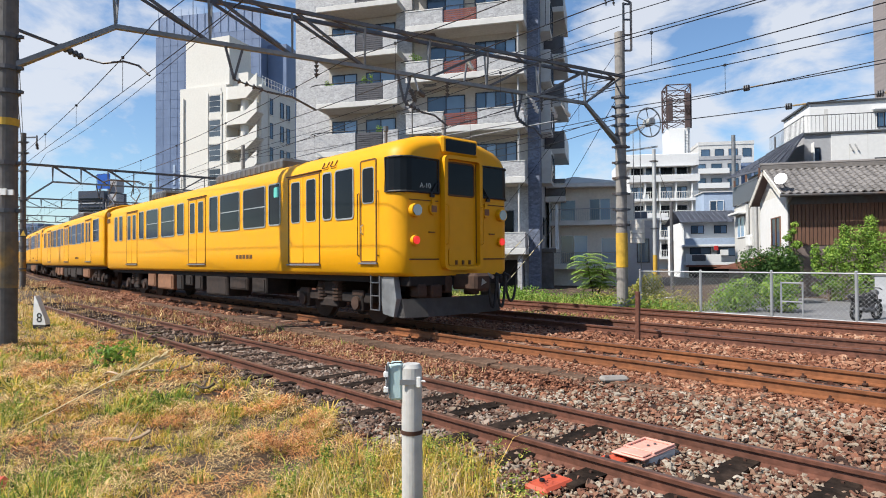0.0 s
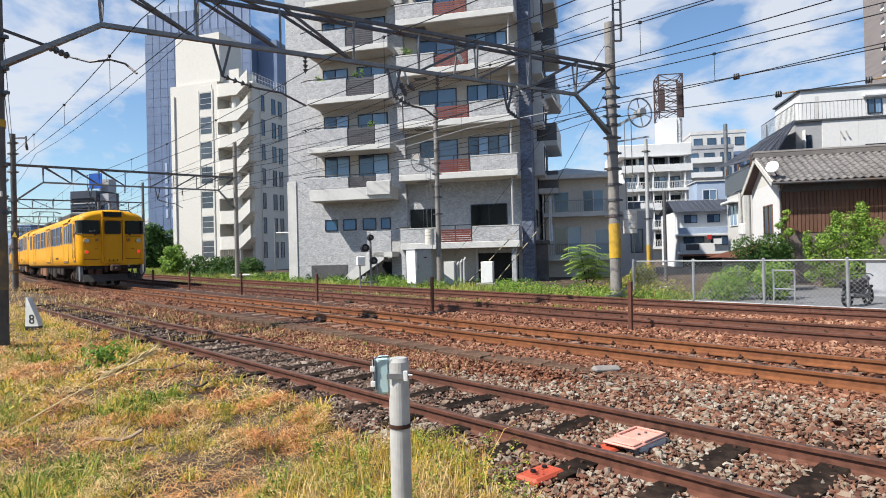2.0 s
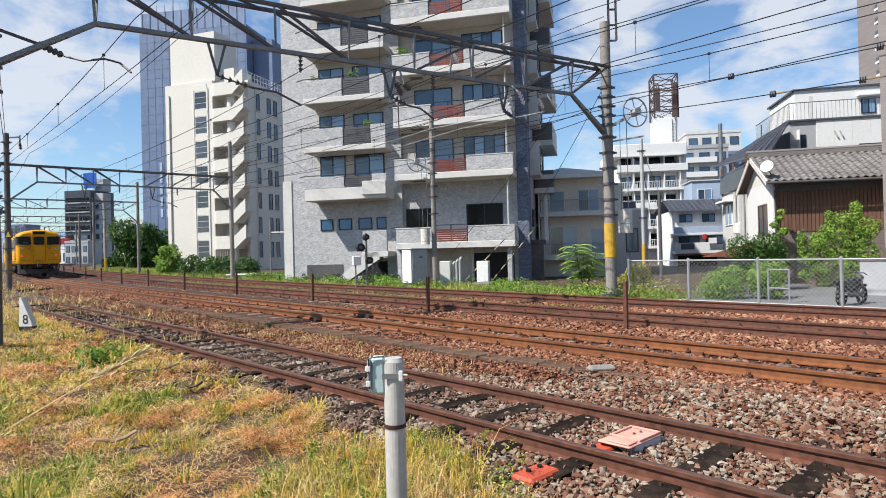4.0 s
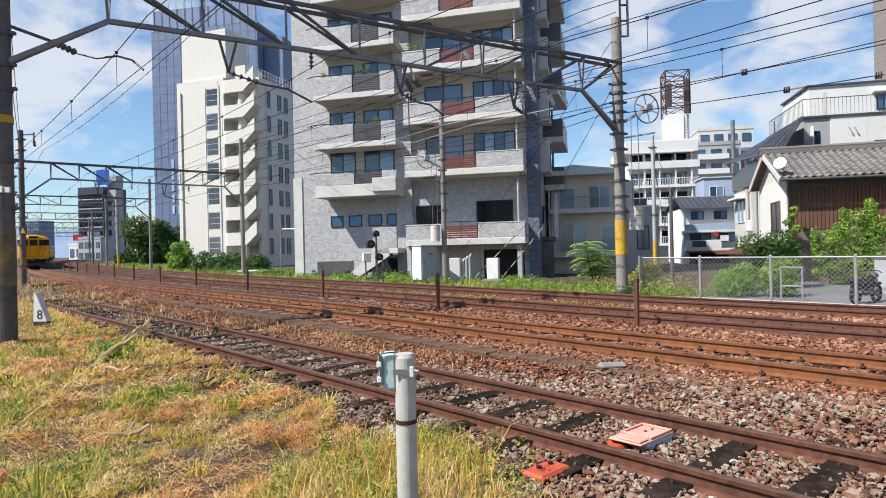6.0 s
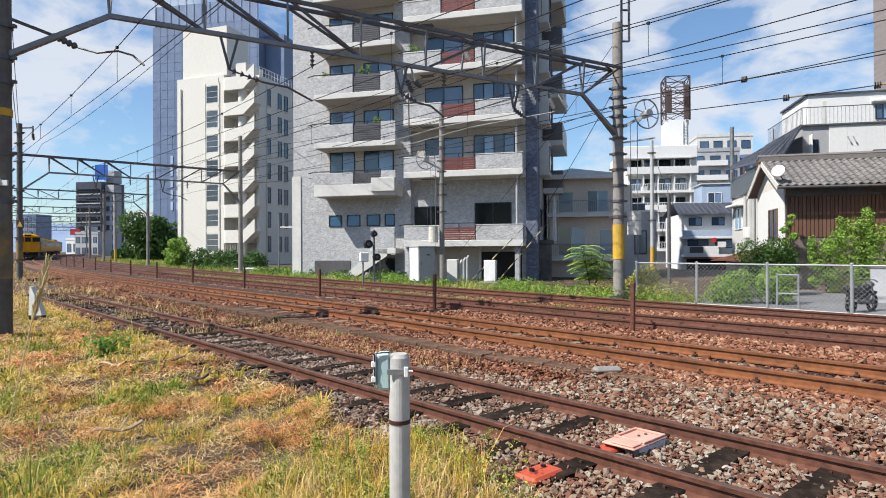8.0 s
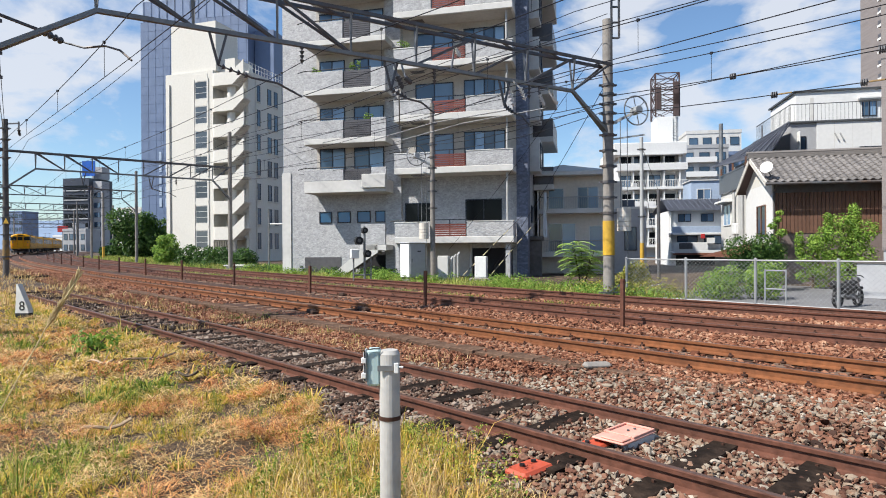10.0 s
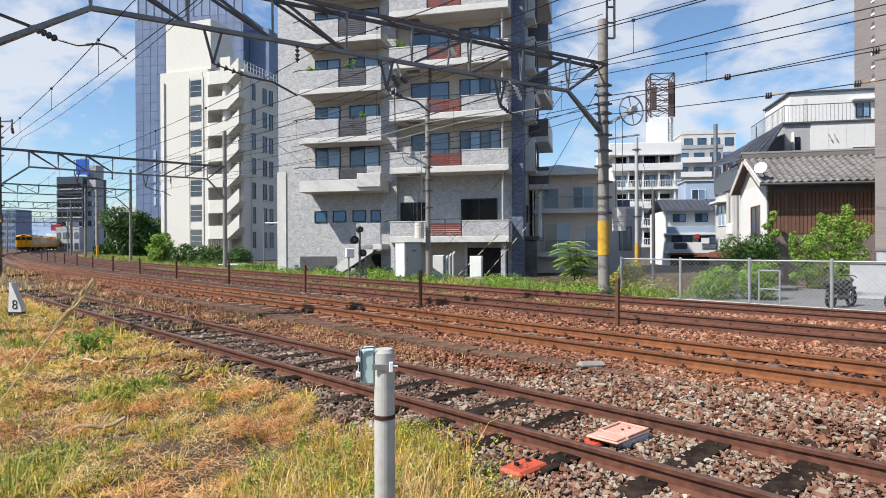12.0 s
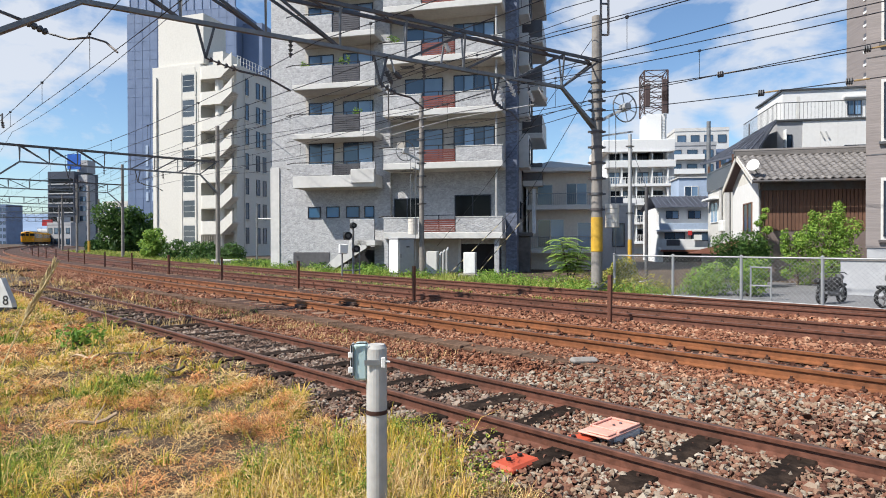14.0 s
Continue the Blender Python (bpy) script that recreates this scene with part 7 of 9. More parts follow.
def sensor_cover():
    c = empty("track_sensor_cover", Matrix.Translation(on_siding(0.025, 2.71, -0.035)) @ SIDE_M @ Matrix.Diagonal((0.84, 0.74, 0.62, 1)), label="faded pink plastic sensor cover on a white tray between rails", category="sensor cover")
    bx(c, "tray", M_FASCIA, -0.20, 0.29, -0.185, 0.21, -0.19, -0.05, 0.02)
    bx(c, "lid", M_PINK, -0.32, 0.30, -0.19, 0.21, -0.048, -0.015, 0.012)
    for name, q in (("rim", (-0.12, 0.29, -0.18, -0.15)), ("rim", (-0.12, 0.29, 0.17, 0.20)), ("rim", (0.26, 0.29, -0.15, 0.17)), ("rim", (-0.12, -0.09, -0.15, 0.17))):
        bx(c, name, M_PINK, *q, -0.014, 0.012, 0.005)
    bx(c, "step_block", M_PINK, -0.31, -0.15, -0.17, 0.10, -0.014, 0.010, 0.008)
    for u, v in ((0.08, 0.02), (0.18, 0.0), (-0.23, -0.05)):
        bm = BM()
        rod(bm, (u, v, -0.014), (u, v, 0.004), 0.016, seg=8)
        part("bolt", bm, M_STEEL_DARK, c)
    for n, w, at in ((-1.05, 0.34, 2.869), (-0.255, 0.26, 2.843)):
        r = empty("red_guard_plate", Matrix.Translation(on_siding(n, at, 0)) @ SIDE_M, label="red-orange painted guard plate beside the siding rail", category="guard plate", group="guard plates")
        bx(r, "plate", M_RED, -w / 2, w / 2, -0.11, 0.10, -0.145, -0.09, 0.02)
        for u in (-0.05, 0.08):
            bm = BM()
            rod(bm, (u, 0.02, -0.085), (u, 0.02, -0.07), 0.02, seg=8)
            part("bolt", bm, M_BLACK, r)


sensor_cover()


def trough():
    t = empty("cable_trough", label="dusty concrete cable trough lids beside the main track", category="cable trough", kind="structure")
    meshes = []
    for k in range(3):
        bm = BM()
        box(bm, -0.17, 0.17, -0.245, 0.245, -0.08, 0, bevel=0.01)
        me = bpy.data.meshes.new("lid")
        bm.to_mesh(me)
        bm.free()
        me.materials.append(M_LID)
        meshes.append(me)
    rnd = random.Random(8)
    for i in range(52):
        s = -2.5 + i * 0.5
        n = 6.28 + max(0, (6.5 - s)) * 0.095
        p, th = on_line(n, s, 0.043 + rnd.uniform(-0.008, 0.008))
        o = new("lid", meshes[i % 3])
        o.parent = t
        o.matrix_basis = Matrix.Translation(p) @ Matrix.Rotation(HEADING + (0.09 if s < 6.5 else 0) + rnd.uniform(-0.02, 0.02), 4, "Z")


M_LID = mat("dusty_concrete_lid", (0.095, 0.058, 0.040), rough=0.97, var=0.4, scale=14, big=1.6, stain=0.5, tint=(0.15, 0.095, 0.066), rand=0.15, bump=0.8, spec=0.1)
trough()
bm = BM()
box(bm, -0.17, 0.17, -0.08, 0.08, -0.04, 0.035, bevel=0.03)
st = part("concrete_offcut", bm, M_CONC, at=Matrix.Translation((2.05, 7.5, 0.06)) @ Matrix.Rotation(0.1, 4, "Z"))
tagged(st, "pale broken concrete slab lying on the ballast", "concrete slab")


def iron_posts():
    first = None
    s = 6.15
    k = 0
    rnd = random.Random(5)
    while s < 75:
        p, th = on_line(9.85, s, 0.0)
        m = Matrix.Translation(p) @ Matrix.Rotation(HEADING + rnd.uniform(-0.3, 0.3), 4, "Z") @ Matrix.Rotation(rnd.uniform(-0.02, 0.02), 4, "X")
        if first is None:
            first = empty("iron_post", m, label="thin rusty iron post standing between the main tracks", category="post", group="iron posts")
            bm = BM()
            box(bm, -0.035, 0.035, -0.006, 0.006, -0.1, 0.93)
            box(bm, -0.035, -0.023, 0.006, 0.06, -0.1, 0.93)
            part("angle_bar", bm, M_RAIL, first)
            bm = BM()
            box(bm, -0.1, 0.1, -0.1, 0.1, -0.05, 0.06, bevel=0.02)
            part("footing", bm, M_SLEEPER_MAIN, first)
        else:
            copy_thing(first, m)
        s += 5.55


iron_posts()


def cabinets():
    c = empty("relay_cabinet", Matrix.Translation((-0.75, 27.6, 0)) @ Matrix.Rotation(HEADING, 4, "Z"), label="steel relay cabinet on concrete legs, sunlit side coloured white and shaded body grey", category="cabinet")
    # Sun and shade are put into the colours: grey body, white sunward sheet.
    bx(c, "body", M_GREYWALL, -0.46, 0.46, -0.33, 0.33, 0.22, 1.72, 0.02)
    bx(c, "sunlit_side_sheet", M_WHITE, -0.475, -0.462, -0.32, 0.32, 0.24, 1.70)
    bx(c, "roof", M_GREYWALL, -0.5, 0.5, -0.37, 0.37, 1.722, 1.78, 0.02)
    d = bx(c, "door", M_GREYWALL, -0.42, 0.42, -0.35, -0.332, 0.27, 1.66, 0.005)
    bx(d, "handle", M_STEEL, -0.36, -0.32, -0.38, -0.352, 0.9, 1.05)
    bx(d, "label_bars", M_SIGN, -0.02, 0.16, -0.355, -0.351, 1.35, 1.40)
    for u in (-0.4, 0.3):
        bx(c, "leg", M_CONC, u, u + 0.12, -0.3, 0.3, -0.25, 0.218)
    s = empty("white_cabinet", local(2.35, 28.0, -15), label="small white equipment cabinet on a concrete base", category="cabinet")
    bx(s, "body", M_WHITE, -0.27, 0.27, -0.2, 0.2, 0.15, 1.12, 0.02)
    bx(s, "door", M_WHITE, 0.0, 0.25, -0.212, -0.202, 0.2, 1.07)
    bx(s, "base", M_CONC, -0.5, 0.5, -0.35, 0.35, -0.2, 0.148, 0.04)
    g = empty("meter_cabinet", local(0.75, 28.6, -15), label="pale grey metal boxes with pipes under the balcony", category="cabinet")
    bx(g, "box", M_FASCIA, -0.35, 0.15, -0.2, 0.2, -0.2, 1.15, 0.02)
    for k in range(3):
        bm = BM()
        tube(bm, [(0.25 + k * 0.16, 0, -0.2), (0.25 + k * 0.16, 0, 1.0 + 0.1 * k), (0.25 + k * 0.16, 0.3, 1.1 + 0.1 * k)], 0.05, 8)
        part("pipe", bm, M_PIPE, g)
    g = empty("concrete_box", local(-13.3, 43.0, -15), label="low pale concrete box in the lineside weeds", category="concrete box")
    bx(g, "body", M_FASCIA, -0.7, 0.8, -0.5, 0.5, -0.3, 0.35, 0.04)
    bx(g, "lid", M_FASCIA, -0.8, 0.9, -0.6, 0.6, 0.353, 0.45, 0.03)


cabinets()


def signal():
    s = empty("shunting_signal", local(-2.75, 26.0, 20), label="small black dwarf signal with two lamp heads on a post", category="signal")
    bm = BM()
    rod(bm, (0, 0, -0.2), (0, 0, 2.45), 0.05, seg=10)
    part("post", bm, M_STEEL, s)
    bm = BM()
    rod(bm, (-0.45, 0.1, -0.2), (-0.45, 0.1, 1.3), 0.035, seg=8)
    rod(bm, (0.3, 0.1, -0.2), (0.3, 0.1, 1.2), 0.03, seg=8)
    rod(bm, (-0.45, 0.1, 0.4), (0.3, 0.1, 0.4), 0.03, seg=8)
    part("frame", bm, M_STEEL, s)
    for u, z, r in ((-0.03, 2.28, 0.12), (-0.28, 1.85, 0.17), (0.08, 1.3, 0.15)):
        bm = BM()
        disc(bm, (u, -0.15, z), (0.1, -1, 0), r, 0.22, 16)
        box(bm, u - r * 0.7, u + r * 0.7, -0.1, 0.12, z - r, z + r, bevel=0.03)
        h = part("lamp_head", bm, M_BLACK, s)
        bm = BM()
        disc(bm, (u, -0.27, z), (0.1, -1, 0), r * 0.45, 0.02, 12)
        part("lens", bm, M_PANEL, h)
    bx(s, "case", M_WHITE, -0.6, -0.25, -0.1, 0.15, 1.1, 1.5, 0.03)


signal()
for n, s, w in ((7.0, 12.3, 0.30), (8.15, 11.95, 0.34), (8.30, 12.5, 0.26), (10.2, 16.0, 0.24)):
    p, th = on_line(n, s, 0.0)
    bm = BM()
    box(bm, -0.06, 0.06, -w / 2, w / 2, 0.02, 0.13, bevel=0.02)
    box(bm, -0.09, 0.09, -w / 2 - 0.04, -w / 2 + 0.02, 0.02, 0.10, bevel=0.015)
    b = part("point_lock_box", bm, M_SPRING, at=Matrix.Translation(p) @ Matrix.Rotation(HEADING, 4, "Z"))
    tagged(b, "dark greasy steel box bolted beside the rail", "trackside box", "trackside boxes")
bm = BM()
for k in range(5):
    box(bm, -1.2 + k * 0.5, -0.78 + k * 0.5, -0.12, 0.12, -0.05, 0.18 + 0.05 * (k % 2), bevel=0.02)
box(bm, -1.3, 1.3, -0.15, 0.15, -0.2, 0.02, bevel=0.02)
b = part("buffer_timber", bm, M_SLEEPER, at=local(-20.6, 32.5, -5))
tagged(b, "dark old timber baulk lying at the track edge", "timber")

# ---- the lot beyond the fence ----
ribbon("pavement", 18.0, 27.0, -30, 10.5, -0.10, -0.2, M_ASPHALT, "grey asphalt parking lot behind the chain-link fence", "parking lot")


M_GALV = mat("bright_galvanised", (0.30, 0.305, 0.31), rough=0.55, metal=0.3, var=0.1, scale=8, stain=0.2, bump=0)


def fence():
    f = empty("chain_link_fence", label="galvanised chain-link fence on round steel posts", category="fence")
    n, z0, z1 = 17.0, -0.08, 1.12
    svals = [10.5 - 1.92 * k for k in range(9)]
    bm0 = None
    for s in svals:
        p = on_line(n, s, 0)[0]
        bm = BM()
        rod(bm, (p.x, p.y, -0.3), (p.x, p.y, z1 + 0.05), 0.038, seg=10)
        rod(bm, (p.x, p.y, z1 + 0.05), (p.x, p.y, z1 + 0.08), 0.046, 0.02, seg=10)
        part("post", bm, M_GALV, f)
    for z in (z0 + 0.05, z1):
        bm = BM()
        rod(bm, on_line(n, svals[0], z)[0], on_line(n, svals[-1], z)[0], 0.022, seg=8)
        part("rail", bm, M_GALV, f)
    a = on_line(n, svals[0])[0]
    b = on_line(n, svals[-1])[0]
    d = (b - a)
    length, h = d.length, z1 - z0
    d = d / length
    nrm = Vector((-d.y, d.x, 0)) * 0.003
    verts, faces = [], []
    step, w = 0.115, 0.0036
    k = int((length + h) / step)
    for sg in (1, -1):
        for i in range(k):
            t0 = i * step - h
            lo, hi = (t0, t0 + h) if sg > 0 else (t0 + h, t0)
            za, zb = z0, z1
            pa, pb = lo, hi
            cl = []
            for t, z in ((pa, za), (pb, zb)):
                cl.append((t, z))
            (ta, qa), (tb, qb) = cl
            for e in range(2):
                if ta < 0 or ta > length:
                    lim = 0 if ta < 0 else length
                    if abs(tb - ta) > 1e-6:
                        qa = qa + (qb - qa) * (lim - ta) / (tb - ta)
                        ta = lim
                ta, tb, qa, qb = tb, ta, qb, qa
            if abs(ta - tb) < 0.02:
                continue
            base = len(verts)
            for t, z in ((ta, qa), (tb, qb)):
                p = a + d * t
                for o in ((-w, 0), (w, 0), (0, 1.6 * w)):
                    q = p + d * o[0] + nrm * (o[1] / 0.003)
                    verts.append((q.x, q.y, min(max(z, z0), z1)))
            for e in range(3):
                faces.append((base + e, base + (e + 1) % 3, base + 3 + (e + 1) % 3, base + 3 + e))
    m = soup("mesh", verts, faces, M_GALV, f)
    tagged(m, kind="stuff")
    # gate leaf and brace at the end
    p = on_line(n, 10.5, 0)[0]
    bm = BM()
    bar(bm, (p.x, p.y, 0.1), (p.x - 0.9, p.y - 0.1, 0.1), 0.05, 0.05)
    bar(bm, (p.x, p.y, 0.5), (p.x - 0.8, p.y - 0.1, -0.1), 0.05, 0.05)
    part("brace", bm, M_STEEL, f)


fence()
lotwall = empty("low_wall", Matrix.Translation(on_line(22.3, 2.5)[0]) @ Matrix.Rotation(HEADING, 4, "Z"), label="pale grey rendered low wall behind the parking lot", category="wall")
bx(lotwall, "wall", M_GREYWALL, -0.1, 0.1, -9, 3.2, -0.3, 0.95, 0.01)
bx(lotwall, "coping", M_CONC, -0.14, 0.14, -9, 3.25, 0.953, 1.03, 0.01)
gatef = empty("metal_gate", Matrix.Translation(on_line(18.4, 6.4)[0]) @ Matrix.Rotation(HEADING + 1.57, 4, "Z"), label="small grey tubular gate frame behind the fence", category="gate")
for u in (0, 0.55):
    bm = BM()
    rod(bm, (u, 0, -0.1), (u, 0, 0.85), 0.025, seg=6)
    part("post", bm, M_GALV, gatef)
for z in (0.3, 0.82):
    bm = BM()
    rod(bm, (0, 0, z), (0.55, 0, z), 0.02, seg=6)
    part("bar", bm, M_GALV, gatef)


def motorcycle(m, label, red):
    c = empty("motorcycle", m, label=label, category="motorcycle", group="parked motorcycles")
    for x in (-0.62, 0.62):
        bm = BM()
        pts = [(x + 0.27 * math.cos(a), 0, 0.3 + 0.27 * math.sin(a)) for a in np.linspace(0, math.tau, 21)]
        tube(bm, pts, 0.055, 8)
        w = part("wheel", bm, M_BLACK, c)
        bm = BM()
        for k in range(5):
            a = k * math.tau / 5
            rod(bm, (x, 0, 0.3), (x + 0.25 * math.cos(a), 0, 0.3 + 0.25 * math.sin(a)), 0.018, seg=5)
        disc(bm, (x, 0, 0.3), (0, 1, 0), 0.08, 0.1, 10)
        part("rim", bm, M_STEEL_DARK, w)
    bx(c, "engine", M_STEEL_DARK, -0.25, 0.25, -0.16, 0.16, 0.25, 0.58, 0.05)
    bx(c, "tank", M_BLACK if not red else M_STEEL_DARK, -0.05, 0.38, -0.15, 0.15, 0.62, 0.9, 0.07)
    bx(c, "seat", M_BLACK, -0.75, -0.05, -0.14, 0.14, 0.66, 0.80, 0.05)
    bx(c, "side_cover", M_BLACK, -0.62, 0.12, -0.19, 0.19, 0.42, 0.72, 0.06)
    bx(c, "front_guard", M_BLACK, 0.42, 0.86, -0.07, 0.07, 0.56, 0.66, 0.03)
    bx(c, "tail", M_BLACK, -0.95, -0.6, -0.12, 0.12, 0.70, 0.88, 0.05)
    bm = BM()
    for y in (-0.09, 0.09):
        rod(bm, (0.62, y, 0.3), (0.42, y, 0.98), 0.025, seg=6)
    part("fork", bm, M_STEEL_DARK, c)
    bm = BM()
    tube(bm, [(0.25, -0.36, 1.0), (0.40, -0.2, 1.05), (0.42, 0.2, 1.05), (0.25, 0.36, 1.0)], 0.018, 6)
    part("handlebar", bm, M_BLACK, c)
    bm = BM()
    disc(bm, (0.52, 0, 0.88), (1, 0, 0.1), 0.11, 0.14, 12)
    part("headlamp", bm, M_STEEL, c)
    bm = BM()
    rod(bm, (0.1, -0.2, 0.3), (-0.75, -0.22, 0.42), 0.05, 0.06, 8)
    part("exhaust", bm, M_STEEL_DARK, c)
    if red:
        bx(c, "top_case", M_BLACK, -1.05, -0.6, -0.22, 0.22, 0.88, 1.2, 0.08)
        bx(c, "red_reflector", M_TAIL_OFF, -1.07, -0.66, -0.236, 0.236, 1.0, 1.09, 0.01)
    return c


M_TAIL_OFF = mat("red_reflector", (0.55, 0.02, 0.03), rough=0.25, var=0.05, bump=0)
motorcycle(Matrix.Translation(on_line(18.7, 5.0, -0.1)[0]) @ Matrix.Rotation(radians(28), 4, "Z") @ Matrix.Scale(0.78, 4), "black motorcycle parked behind the chain-link fence", False)
motorcycle(Matrix.Translation(on_line(18.5, 3.3, -0.1)[0]) @ Matrix.Rotation(radians(172), 4, "Z") @ Matrix.Scale(0.85, 4), "black touring motorcycle with a red-lit top case", True)


bm = BM()
for k in range(10):
    q0, q1 = k / 10, (k + 1) / 10
    p0, p1 = [Vector((7.6 + 2.2 * q, 23.0 + 4.0 * q - 1.2 * q * q, 0)) for q in (q0, q1)]
    d = (p1 - p0).normalized()
    o = Vector((-d.y, d.x, 0)) * 0.07
    bm.faces.new([bm.verts.new(v + Vector((0, 0, -0.088))) for v in (p0 - o, p1 - o, p1 + o, p0 + o)])
tagged(part("road_line", bm, M_WHITE), "worn white line painted on the asphalt lane", "road marking", kind="structure")

# ---- planting ----
RNG = np.random.default_rng(7)
M_LEAF = mixed("leaf_green", [(0.018, 0.045, 0.012), (0.035, 0.085, 0.018), (0.065, 0.135, 0.025), (0.11, 0.19, 0.035)], rough=0.55, trans=0.3, patch=1.2, patch_mix=0.3)
M_LEAF_LIGHT = mixed("leaf_bright", [(0.08, 0.16, 0.025), (0.14, 0.26, 0.04), (0.23, 0.36, 0.055), (0.33, 0.44, 0.09)], rough=0.55, trans=0.35, patch=1.2, patch_mix=0.3)
M_LEAF_PALE = mixed("leaf_pale", [(0.20, 0.32, 0.06), (0.32, 0.46, 0.10), (0.44, 0.56, 0.16)], rough=0.5, trans=0.35, patch=1.2, patch_mix=0.3)
M_LEAF_YELLOW = mixed("leaf_yellowish", [(0.15, 0.17, 0.03), (0.26, 0.27, 0.05), (0.38, 0.35, 0.08), (0.45, 0.36, 0.12)], rough=0.6, trans=0.35, patch=1.2, patch_mix=0.3)
M_BARK = mat("bark", (0.10, 0.075, 0.05), rough=0.9, var=0.3, scale=12, bump=0.5)
M_GRASS = mixed("meadow_grass", [(0.13, 0.17, 0.025), (0.31, 0.31, 0.04), (0.56, 0.43, 0.06), (0.76, 0.52, 0.12), (0.74, 0.44, 0.16)], rough=0.75, trans=0.3, patch=1.5, patch_mix=0.3)
M_GRASS_DRY = mixed("dry_grass", [(0.13, 0.075, 0.035), (0.40, 0.25, 0.10), (0.66, 0.47, 0.20), (0.80, 0.62, 0.32), (0.50, 0.25, 0.10)], rough=0.8, trans=0.25, patch=1.6, patch_mix=0.3)
M_TUFT = mixed("tuft_green", [(0.055, 0.105, 0.018), (0.12, 0.20, 0.03), (0.24, 0.32, 0.045), (0.44, 0.43, 0.08), (0.68, 0.49, 0.17)], rough=0.7, trans=0.3, patch=1.5, patch_mix=0.3)
M_ORANGE = mixed("orange_dead_grass", [(0.12, 0.045, 0.022), (0.45, 0.18, 0.065), (0.74, 0.36, 0.13), (0.85, 0.55, 0.26)], rough=0.8, trans=0.25, patch=1.6, patch_mix=0.3)
M_STRAW_DULL = mixed("dull_straw", [(0.10, 0.06, 0.035), (0.22, 0.145, 0.08), (0.36, 0.25, 0.13), (0.20, 0.19, 0.06)], rough=0.85, trans=0.2, patch=1.2, patch_mix=0.35)
M_STEM = mixed("dark_dead_stem", [(0.03, 0.016, 0.010), (0.07, 0.035, 0.020), (0.14, 0.07, 0.035)], rough=0.85, patch=1.4, patch_mix=0.3)
M_GRASS_GREEN = mixed("verge_grass", [(0.06, 0.11, 0.02), (0.15, 0.22, 0.035), (0.27, 0.34, 0.06), (0.42, 0.42, 0.11), (0.55, 0.46, 0.20)], rough=0.75, trans=0.25, patch=0.6, patch_mix=0.5)


def blades(name, pts, height, width, lean, material, label, category, seed=1):
    """Grass: bent tapering blades rooted at pts (an array of x, y, z)."""
    g = np.random.default_rng(seed)
    n = len(pts)
    h = height * g.uniform(0.45, 1.25, n)
    w = width * g.uniform(0.6, 1.3, n)
    az = g.uniform(0, math.tau, n)
    ln = lean * (g.uniform(0.78, 1.06, n) if lean > 1.2 else g.uniform(0.2, 1.6, n))
    if lean > 1.2:
        pts = pts + np.stack([np.zeros(n), np.zeros(n), g.uniform(0, 0.06, n)], 1)
    d = np.stack([np.cos(az), np.sin(az), np.zeros(n)], 1)
    fa = az + g.uniform(-1, 1, n) + math.pi / 2
    sd = np.stack([np.cos(fa), np.sin(fa), np.zeros(n)], 1) * w[:, None]
    up = np.array([0, 0, 1.0])
    cs, sn = np.cos(ln), np.sin(ln)
    mid = pts + d * (h * 0.5 * sn * 0.6)[:, None] + up * (h * 0.55 * cs)[:, None]
    tip = pts + d * (h * sn)[:, None] + up * (h * cs * np.where(ln > 0.9, 0.6, 1.0))[:, None]
    v = np.stack([pts - sd, pts + sd, mid - sd * 0.75, mid + sd * 0.75, tip], 1).reshape(-1, 3)
    b = np.arange(n)[:, None] * 5
    f = np.concatenate([b + [0, 1, 3], b + [0, 3, 2], b + [2, 3, 4]], 1).reshape(-1, 3)
    ob = soup(name, v, f, material)
    return tagged(ob, label, category, kind="stuff")


def scatter(n, xr, yr, keep, seed, clump=0.0, per=14):
    g = np.random.default_rng(seed)
    x, y = g.uniform(*xr, n), g.uniform(*yr, n)
    if clump:
        k = max(1, n // per)
        cx, cy = g.uniform(*xr, k), g.uniform(*yr, k)
        i = g.integers(0, k, n)
        x, y = cx[i] + g.normal(0, clump, n), cy[i] + g.normal(0, clump, n)
    m = keep(x, y)
    return x[m], y[m]


SC, SS = math.cos(SIDE_HEADING), math.sin(SIDE_HEADING)


def side_n(x, y):
    return SC * x + SS * y - SIDE_N


def side_s(x, y):
    return -SS * x + SC * y


def wobble(x, y, f=1.0):
    return 0.5 * np.sin(1.7 * f * x + 0.6) * np.cos(1.3 * f * y + 1.1) + 0.3 * np.sin(3.9 * f * x - 2.7 * f * y)


def verge(x, y):
    """Where the grass grows: up to the siding's sleepers further on, shorter of them near the cover."""
    edge = -1.02 - 0.75 * np.exp(-((side_s(x, y) - 2.6) / 2.6) ** 2)
    return side_n(x, y) < edge + 0.28 * wobble(x, y, 1.6)


def stack(x, y, z):
    return np.stack([x, y, np.full(len(x), z) if np.isscalar(z) else z], 1)


def heaps(x, y, z):
    """The matted grass lies in low heaps."""
    return z + 0.075 * np.maximum(0, patch(x, y, 5.2, 0.7)) + 0.035 * patch(x, y, 13.0, 2.2)


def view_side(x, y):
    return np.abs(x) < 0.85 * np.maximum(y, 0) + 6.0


def patch(x, y, f, ph):
    return np.sin(f * x + ph) * np.cos(f * 0.8 * y + 2 * ph) + 0.6 * np.sin(2.3 * f * x - 1.7 * f * y + ph)


